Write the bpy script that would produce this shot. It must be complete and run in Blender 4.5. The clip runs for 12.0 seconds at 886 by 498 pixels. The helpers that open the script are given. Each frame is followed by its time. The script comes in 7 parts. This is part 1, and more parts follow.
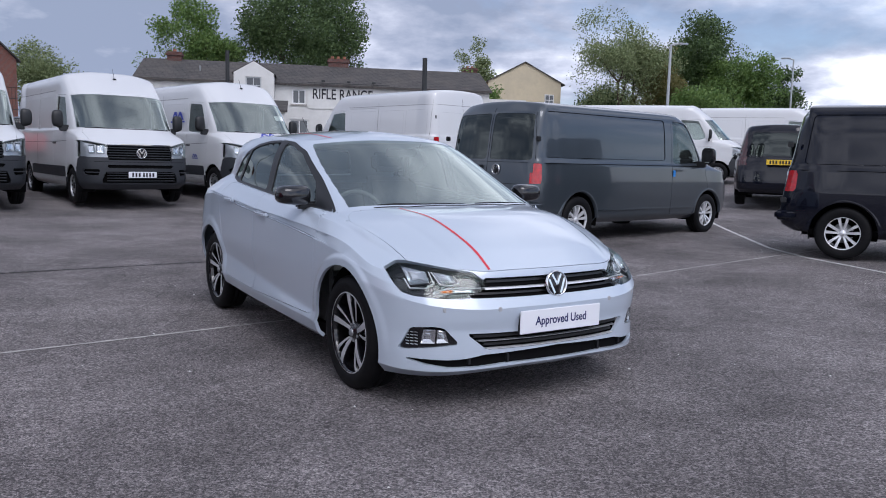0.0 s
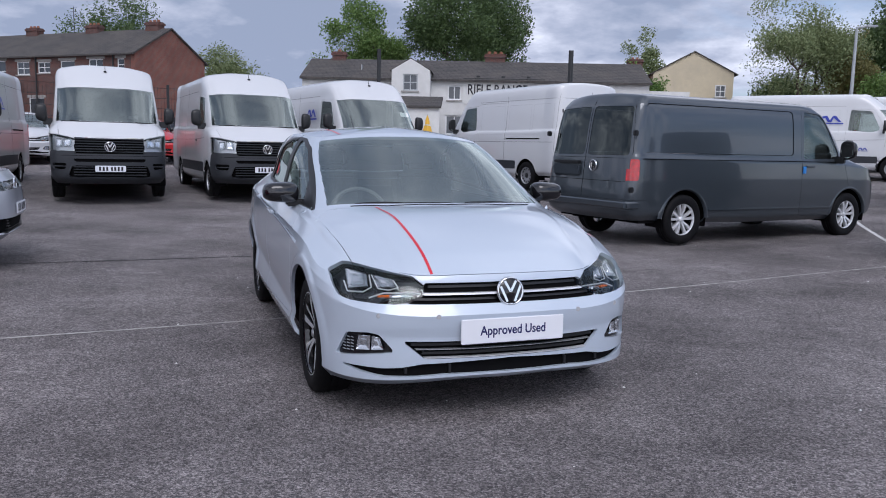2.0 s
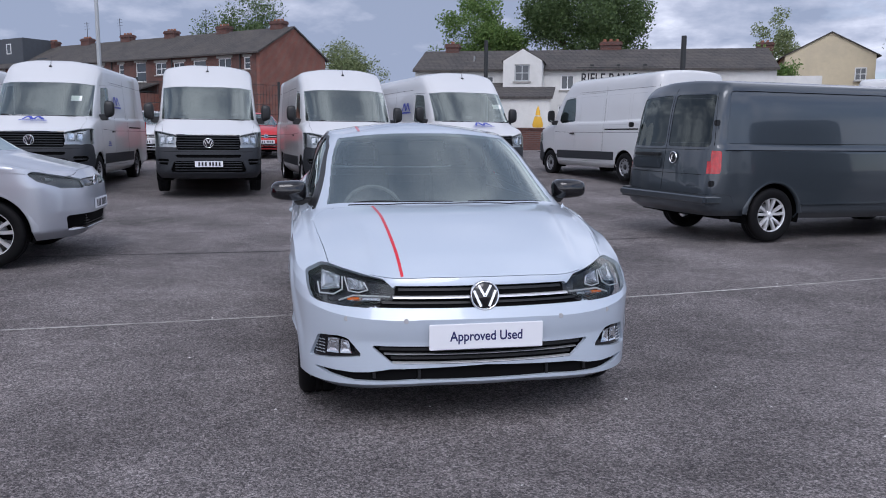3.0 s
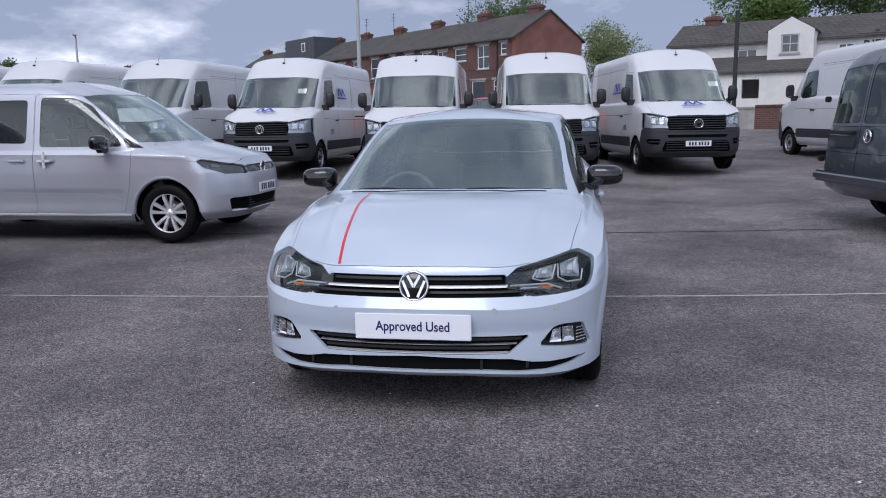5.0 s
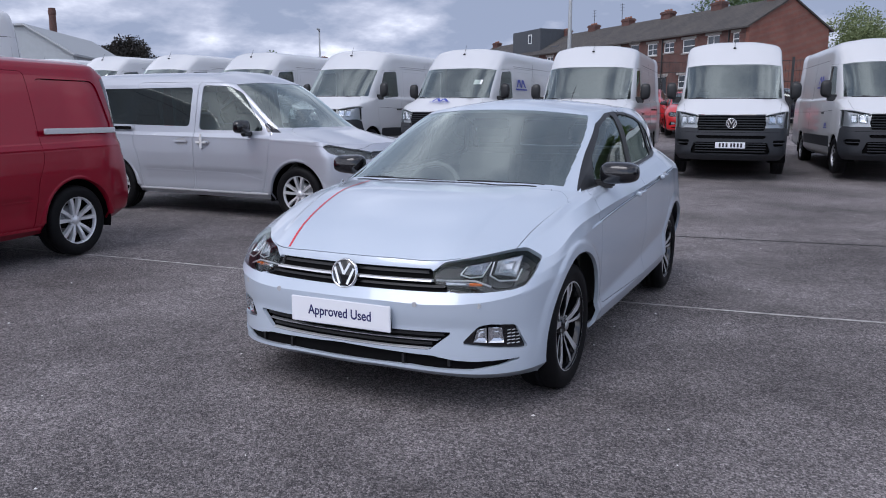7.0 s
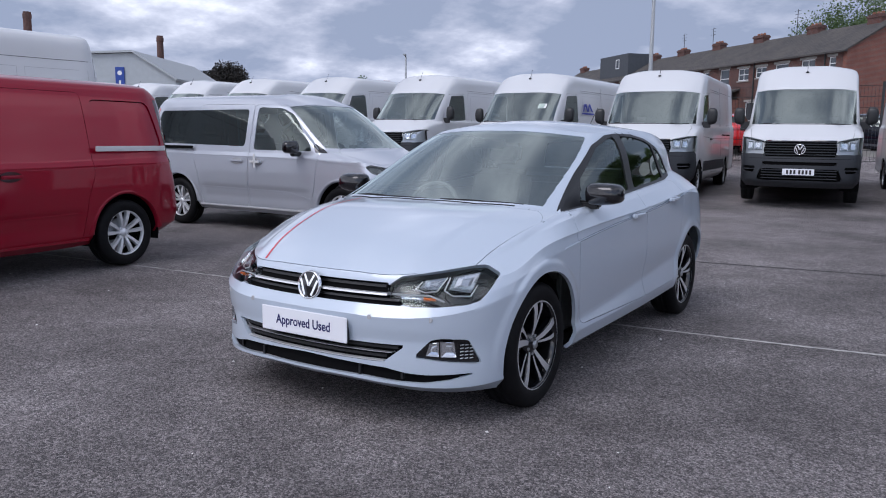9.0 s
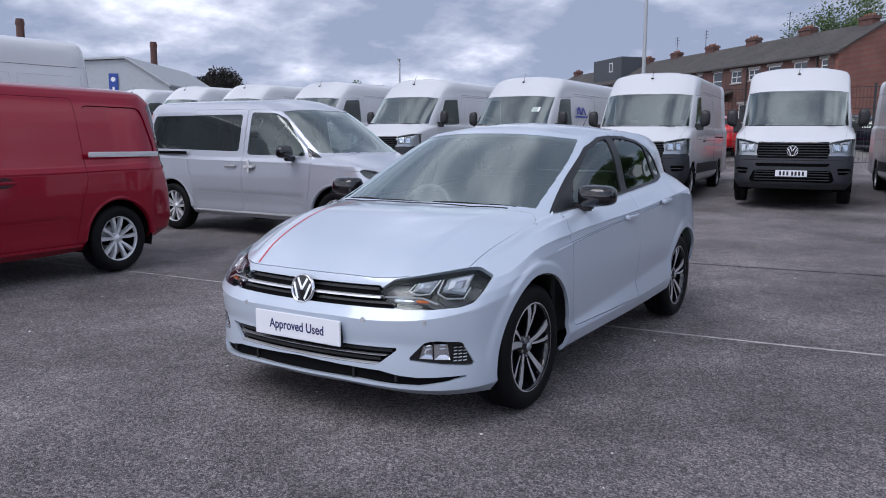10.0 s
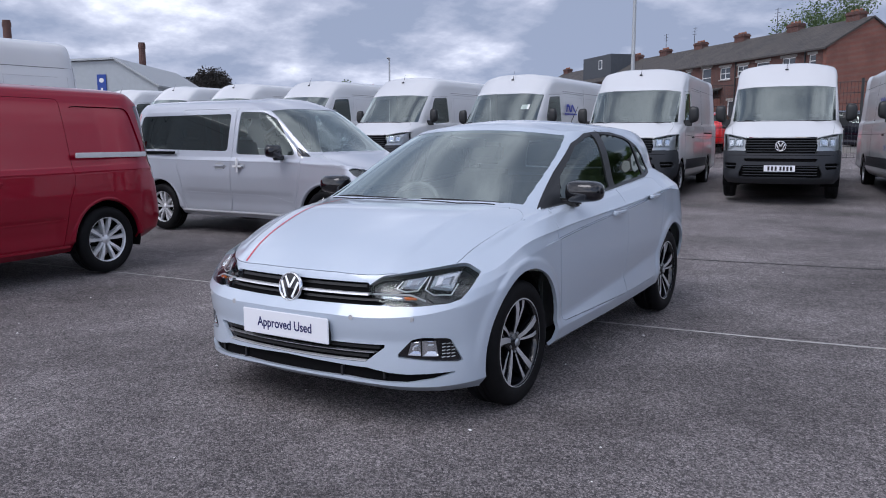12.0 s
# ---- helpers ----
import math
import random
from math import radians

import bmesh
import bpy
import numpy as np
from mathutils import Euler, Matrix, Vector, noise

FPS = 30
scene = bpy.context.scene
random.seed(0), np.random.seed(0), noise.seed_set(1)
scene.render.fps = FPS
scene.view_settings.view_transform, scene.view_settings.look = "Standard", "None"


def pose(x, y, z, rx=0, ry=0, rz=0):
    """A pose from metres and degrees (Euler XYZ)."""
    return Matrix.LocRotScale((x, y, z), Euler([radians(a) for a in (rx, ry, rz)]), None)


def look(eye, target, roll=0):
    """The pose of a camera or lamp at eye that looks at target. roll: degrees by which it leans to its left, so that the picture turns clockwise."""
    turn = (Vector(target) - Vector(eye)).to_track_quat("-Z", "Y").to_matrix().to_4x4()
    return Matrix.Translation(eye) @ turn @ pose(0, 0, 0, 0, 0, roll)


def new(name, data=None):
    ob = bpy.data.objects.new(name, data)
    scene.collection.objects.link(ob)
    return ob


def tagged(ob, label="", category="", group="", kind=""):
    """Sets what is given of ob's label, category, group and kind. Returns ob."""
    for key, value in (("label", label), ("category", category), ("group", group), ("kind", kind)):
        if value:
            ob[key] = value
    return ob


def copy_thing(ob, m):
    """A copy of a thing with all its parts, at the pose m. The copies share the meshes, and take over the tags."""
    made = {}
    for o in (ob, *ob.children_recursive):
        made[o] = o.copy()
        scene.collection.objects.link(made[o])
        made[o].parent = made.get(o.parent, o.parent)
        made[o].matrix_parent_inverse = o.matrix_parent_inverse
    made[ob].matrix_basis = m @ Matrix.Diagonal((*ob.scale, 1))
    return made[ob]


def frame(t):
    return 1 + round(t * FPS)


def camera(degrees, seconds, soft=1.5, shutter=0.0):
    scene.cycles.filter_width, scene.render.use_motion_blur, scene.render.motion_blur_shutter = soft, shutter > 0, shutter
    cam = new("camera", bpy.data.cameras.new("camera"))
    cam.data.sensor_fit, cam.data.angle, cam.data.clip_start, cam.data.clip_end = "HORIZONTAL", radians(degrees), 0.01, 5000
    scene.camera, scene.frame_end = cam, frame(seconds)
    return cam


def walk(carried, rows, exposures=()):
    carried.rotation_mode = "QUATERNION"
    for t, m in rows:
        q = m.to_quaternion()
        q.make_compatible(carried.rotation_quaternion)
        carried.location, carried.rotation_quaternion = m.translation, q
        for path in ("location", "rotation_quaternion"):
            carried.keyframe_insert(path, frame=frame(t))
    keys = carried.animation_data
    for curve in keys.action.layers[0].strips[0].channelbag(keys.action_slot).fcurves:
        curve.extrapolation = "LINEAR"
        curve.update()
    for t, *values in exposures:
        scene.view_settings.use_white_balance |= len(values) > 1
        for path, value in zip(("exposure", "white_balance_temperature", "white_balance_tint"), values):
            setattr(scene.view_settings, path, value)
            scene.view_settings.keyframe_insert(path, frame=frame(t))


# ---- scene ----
cam = camera(59.1, 12.0, soft=1.0)
SLOPE = pose(0, 0, 0, -1.7, -1.2, 0)
PATH = [
    (0, (-0.123, 0.606, 1.151), (-0.135, 2.598, 0.976), 0.3),
    (0.5, (0.093, 0.636, 1.153), (0.001, 2.626, 0.969), 0.3),
    (1, (0.295, 0.722, 1.141), (0.101, 2.704, 0.954), 0.4),
    (1.5, (0.591, 0.841, 1.168), (0.28, 2.808, 0.98), 0.5),
    (2, (0.943, 0.949, 1.176), (0.5, 2.89, 0.985), 0.5),
    (2.5, (1.251, 1.092, 1.193), (0.661, 2.992, 0.992), 0.4),
    (3, (1.568, 1.282, 1.217), (0.827, 3.127, 1.002), 0.1),
    (3.2, (1.694, 1.36, 1.215), (0.894, 3.179, 0.992), 0.0),
    (4.8, (2.698, 2.049, 1.235), (1.43, 3.574, 0.979), -0.7),
    (5, (2.822, 2.128, 1.234), (1.502, 3.609, 0.978), -0.6),
    (5.5, (3.065, 2.356, 1.225), (1.627, 3.72, 0.964), -0.2),
    (6, (3.299, 2.63, 1.244), (1.762, 3.881, 0.974), 0.3),
    (6.5, (3.479, 2.918, 1.237), (1.861, 4.062, 0.96), 0.7),
    (7, (3.616, 3.156, 1.23), (1.931, 4.198, 0.952), 1.1),
    (7.2, (3.663, 3.25, 1.224), (1.955, 4.254, 0.948), 1.2),
    (9, (3.958, 3.623, 1.217), (2.161, 4.472, 0.994), 1.8),
    (9.5, (3.983, 3.621, 1.216), (2.188, 4.475, 1.002), 1.6),
    (10, (3.967, 3.631, 1.21), (2.174, 4.491, 0.998), 1.4),
    (10.5, (3.979, 3.639, 1.21), (2.188, 4.505, 0.999), 1.2),
    (11, (3.982, 3.637, 1.21), (2.193, 4.507, 0.998), 1.1),
    (11.5, (3.981, 3.643, 1.204), (2.195, 4.516, 0.991), 1.0),
    (12, (3.979, 3.648, 1.201), (2.195, 4.527, 0.986), 0.9),
]
walk(cam, [(t, SLOPE @ look(eye, target, roll)) for t, eye, target, roll in PATH], [(0.0, 0.56, 5850, 17.0), (12.0, 0.56, 5850, 17.0)])

# ---- world, sun ----
SUN_AZ, SUN_EL = -72.0, 52.0      # compass direction of the sun in the plan (degrees from +x, anticlockwise), height
world = bpy.data.worlds.new("sky")
scene.world = world
world.use_nodes = True


def node(tree, kind, **inputs):
    n = tree.nodes.new(kind)
    for key, value in inputs.items():
        key = key.replace("_", " ")
        if isinstance(value, bpy.types.NodeSocket):
            tree.links.new(value, n.inputs[key])
        else:
            n.inputs[key].default_value = value
    return n


def build_sky():
    t = world.node_tree
    t.nodes.clear()
    sky = t.nodes.new("ShaderNodeTexSky")
    sky.sky_type = "NISHITA"
    sky.sun_disc = False
    sky.sun_elevation = radians(SUN_EL)
    sky.sun_rotation = radians(90 - SUN_AZ)
    scaled = t.nodes.new("ShaderNodeVectorMath")
    scaled.operation = "SCALE"
    scaled.inputs[3].default_value = 0.085
    t.links.new(sky.outputs[0], scaled.inputs[0])
    co = t.nodes.new("ShaderNodeTexCoord")
    # cloud plane: direction divided by its height
    sep = t.nodes.new("ShaderNodeSeparateXYZ")
    t.links.new(co.outputs["Generated"], sep.inputs[0])
    zc = t.nodes.new("ShaderNodeMath")
    zc.operation = "ADD"
    zc.inputs[1].default_value = 0.30
    t.links.new(sep.outputs[2], zc.inputs[0])
    zm = t.nodes.new("ShaderNodeMath")
    zm.operation = "MAXIMUM"
    zm.inputs[1].default_value = 0.12
    t.links.new(zc.outputs[0], zm.inputs[0])
    dv = t.nodes.new("ShaderNodeVectorMath")
    dv.operation = "DIVIDE"
    comb = t.nodes.new("ShaderNodeCombineXYZ")
    for k in range(3):
        t.links.new(zm.outputs[0], comb.inputs[k])
    t.links.new(co.outputs["Generated"], dv.inputs[0])
    t.links.new(comb.outputs[0], dv.inputs[1])
    big = t.nodes.new("ShaderNodeTexNoise")
    big.inputs["Scale"].default_value = 1.3
    big.inputs["Detail"].default_value = 6
    big.inputs["Roughness"].default_value = 0.58
    big.inputs["Distortion"].default_value = 0.35
    mp = t.nodes.new("ShaderNodeMapping")
    mp.inputs["Location"].default_value = (3.4, 1.2, 0.3)
    t.links.new(dv.outputs[0], mp.inputs[0])
    t.links.new(mp.outputs[0], big.inputs["Vector"])
    # how much of the sky is cloud
    cover = t.nodes.new("ShaderNodeMapRange")
    cover.inputs["From Min"].default_value = 0.14
    cover.inputs["From Max"].default_value = 0.36
    thin = t.nodes.new("ShaderNodeVectorMath")
    thin.operation = "DOT_PRODUCT"
    thin.inputs[1].default_value = (-0.32, -0.05, 0.0)
    t.links.new(co.outputs["Generated"], thin.inputs[0])
    open_sky = t.nodes.new("ShaderNodeMath")
    open_sky.operation = "ADD"
    t.links.new(big.outputs["Fac"], open_sky.inputs[0])
    t.links.new(thin.outputs["Value"], open_sky.inputs[1])
    t.links.new(open_sky.outputs[0], cover.inputs[0])
    # light and dark in the clouds
    fine = t.nodes.new("ShaderNodeTexNoise")
    fine.inputs["Scale"].default_value = 2.6
    fine.inputs["Detail"].default_value = 8
    fine.inputs["Roughness"].default_value = 0.55
    t.links.new(mp.outputs[0], fine.inputs["Vector"])
    ramp = t.nodes.new("ShaderNodeValToRGB")
    ramp.color_ramp.elements[0].position = 0.26
    ramp.color_ramp.elements[0].color = (0.225, 0.26, 0.32, 1)
    ramp.color_ramp.elements[1].position = 0.90
    ramp.color_ramp.elements[1].color = (1.0, 1.0, 0.99, 1)
    for at, tone in ((0.40, (0.34, 0.365, 0.415, 1)), (0.50, (0.49, 0.51, 0.545, 1)), (0.60, (0.72, 0.735, 0.755, 1)), (0.70, (0.86, 0.865, 0.875, 1))):
        ramp.color_ramp.elements.new(at).color = tone
    way = t.nodes.new("ShaderNodeVectorMath")
    way.operation = "DOT_PRODUCT"
    way.inputs[1].default_value = (0.16, -0.14, 0.0)
    t.links.new(co.outputs["Generated"], way.inputs[0])
    lit = t.nodes.new("ShaderNodeMath")
    lit.operation = "ADD"
    broad = t.nodes.new("ShaderNodeMath")
    broad.operation = "MULTIPLY_ADD"
    broad.inputs[1].default_value, broad.inputs[2].default_value = 1.4, -0.165
    t.links.new(fine.outputs["Fac"], broad.inputs[0])
    t.links.new(broad.outputs[0], lit.inputs[0])
    t.links.new(way.outputs["Value"], lit.inputs[1])
    # a bank of thick dark cloud low over the brick terrace
    bank = t.nodes.new("ShaderNodeVectorMath")
    bank.operation = "DOT_PRODUCT"
    bank.inputs[1].default_value = Vector((-0.42, 0.88, 0.22)).normalized()
    t.links.new(co.outputs["Generated"], bank.inputs[0])
    thick = t.nodes.new("ShaderNodeMapRange")
    thick.interpolation_type = "SMOOTHSTEP"
    thick.inputs["From Min"].default_value, thick.inputs["From Max"].default_value = 0.86, 0.985
    thick.inputs["To Max"].default_value = 0.11
    t.links.new(bank.outputs["Value"], thick.inputs[0])
    shade = t.nodes.new("ShaderNodeMath")
    shade.operation = "SUBTRACT"
    t.links.new(lit.outputs[0], shade.inputs[0])
    t.links.new(thick.outputs[0], shade.inputs[1])
    t.links.new(shade.outputs[0], ramp.inputs[0])
    mix = t.nodes.new("ShaderNodeMixRGB")
    t.links.new(cover.outputs[0], mix.inputs[0])
    t.links.new(scaled.outputs[0], mix.inputs[1])
    t.links.new(ramp.outputs[0], mix.inputs[2])
    bg = t.nodes.new("ShaderNodeBackground")
    bg.inputs[1].default_value = 1.0
    # thin cloud low in the sky shines a little more than the thick cover overhead
    rise = t.nodes.new("ShaderNodeMath")
    rise.operation = "MULTIPLY_ADD"
    rise.inputs[1].default_value, rise.inputs[2].default_value = -0.22, 1.08
    t.links.new(sep.outputs[2], rise.inputs[0])
    lift = t.nodes.new("ShaderNodeVectorMath")
    lift.operation = "SCALE"
    t.links.new(mix.outputs[0], lift.inputs[0])
    t.links.new(rise.outputs[0], lift.inputs[3])
    t.links.new(lift.outputs[0], bg.inputs[0])
    out = t.nodes.new("ShaderNodeOutputWorld")
    t.links.new(bg.outputs[0], out.inputs[0])


build_sky()
sun = new("sun", bpy.data.lights.new("sun", "SUN"))
sun.data.energy, sun.data.angle, sun.data.color = 0.95, radians(34), (1.0, 0.95, 0.88)
sun.matrix_world = look((0, 0, 30), (-math.cos(radians(SUN_AZ)), -math.sin(radians(SUN_AZ)), 30 - math.tan(radians(SUN_EL))))


# ---- materials ----
def material(name, color, rough=0.5, metal=0.0, vary=0.0, scale=20.0, bump=0.0, bump_scale=200.0, coat=0.0, spec=0.5, dirt=None, dirt_scale=1.5, dirt_amount=0.3, emit=None):
    """Principled surface with two scales of variation: fine grain (vary, scale) and stains (dirt)."""
    m = bpy.data.materials.new(name)
    m.use_nodes = True
    t = m.node_tree
    p = t.nodes["Principled BSDF"]
    p.inputs["Base Color"].default_value = (*color, 1)
    p.inputs["Roughness"].default_value = rough
    p.inputs["Metallic"].default_value = metal
    p.inputs["Coat Weight"].default_value = coat
    p.inputs["Coat Roughness"].default_value = 0.04
    p.inputs["Specular IOR Level"].default_value = spec
    if emit:
        p.inputs["Emission Color"].default_value = (*emit[:3], 1)
        p.inputs["Emission Strength"].default_value = emit[3]
    co = t.nodes.new("ShaderNodeTexCoord")
    col = None
    if vary:
        n = node(t, "ShaderNodeTexNoise", Scale=scale, Detail=6.0, Roughness=0.6, Vector=co.outputs["Object"])
        ramp = t.nodes.new("ShaderNodeMapRange")
        ramp.inputs["From Min"].default_value, ramp.inputs["From Max"].default_value = 0.3, 0.7
        ramp.inputs["To Min"].default_value, ramp.inputs["To Max"].default_value = 1 - vary, 1 + vary
        t.links.new(n.outputs["Fac"], ramp.inputs[0])
        mul = t.nodes.new("ShaderNodeMixRGB")
        mul.blend_type = "MULTIPLY"
        mul.inputs[0].default_value = 1
        mul.inputs[1].default_value = (*color, 1)
        t.links.new(ramp.outputs[0], mul.inputs[2])
        col = mul.outputs[0]
    if dirt:
        n = node(t, "ShaderNodeTexNoise", Scale=dirt_scale, Detail=8.0, Roughness=0.65, Vector=co.outputs["Object"])
        ramp = t.nodes.new("ShaderNodeMapRange")
        ramp.inputs["From Min"].default_value, ramp.inputs["From Max"].default_value = 0.48, 0.72
        ramp.inputs["To Max"].default_value = dirt_amount
        t.links.new(n.outputs["Fac"], ramp.inputs[0])
        mx = t.nodes.new("ShaderNodeMixRGB")
        t.links.new(ramp.outputs[0], mx.inputs[0])
        if col:
            t.links.new(col, mx.inputs[1])
        else:
            mx.inputs[1].default_value = (*color, 1)
        mx.inputs[2].default_value = (*dirt, 1)
        col = mx.outputs[0]
    if col:
        t.links.new(col, p.inputs["Base Color"])
    if bump:
        n = node(t, "ShaderNodeTexNoise", Scale=bump_scale, Detail=4.0, Vector=co.outputs["Object"])
        b = t.nodes.new("ShaderNodeBump")
        b.inputs["Strength"].default_value = bump
        b.inputs["Distance"].default_value = 0.01
        t.links.new(n.outputs["Fac"], b.inputs["Height"])
        t.links.new(b.outputs[0], p.inputs["Normal"])
    return m


def glass_material(name, tint, gloss=0.10, grow=1.7):
    """Thin car glass: tinted see-through with a mirror layer that grows towards grazing angles."""
    m = bpy.data.materials.new(name)
    m.use_nodes = True
    t = m.node_tree
    t.nodes.clear()
    tr = t.nodes.new("ShaderNodeBsdfTransparent")
    tr.inputs[0].default_value = (*tint, 1)
    gl = t.nodes.new("ShaderNodeBsdfGlossy")
    gl.inputs["Roughness"].default_value = 0.02
    gl.inputs["Color"].default_value = (0.90, 1.0, 0.96, 1)
    fr = t.nodes.new("ShaderNodeFresnel")
    fr.inputs[0].default_value = 1.5
    ad = t.nodes.new("ShaderNodeMath")
    ad.operation = "MULTIPLY_ADD"
    ad.inputs[1].default_value = grow
    ad.inputs[2].default_value = gloss
    ad.use_clamp = True
    t.links.new(fr.outputs[0], ad.inputs[0])
    mix = t.nodes.new("ShaderNodeMixShader")
    t.links.new(ad.outputs[0], mix.inputs[0])
    t.links.new(tr.outputs[0], mix.inputs[1])
    t.links.new(gl.outputs[0], mix.inputs[2])
    out = t.nodes.new("ShaderNodeOutputMaterial")
    t.links.new(mix.outputs[0], out.inputs[0])
    return m


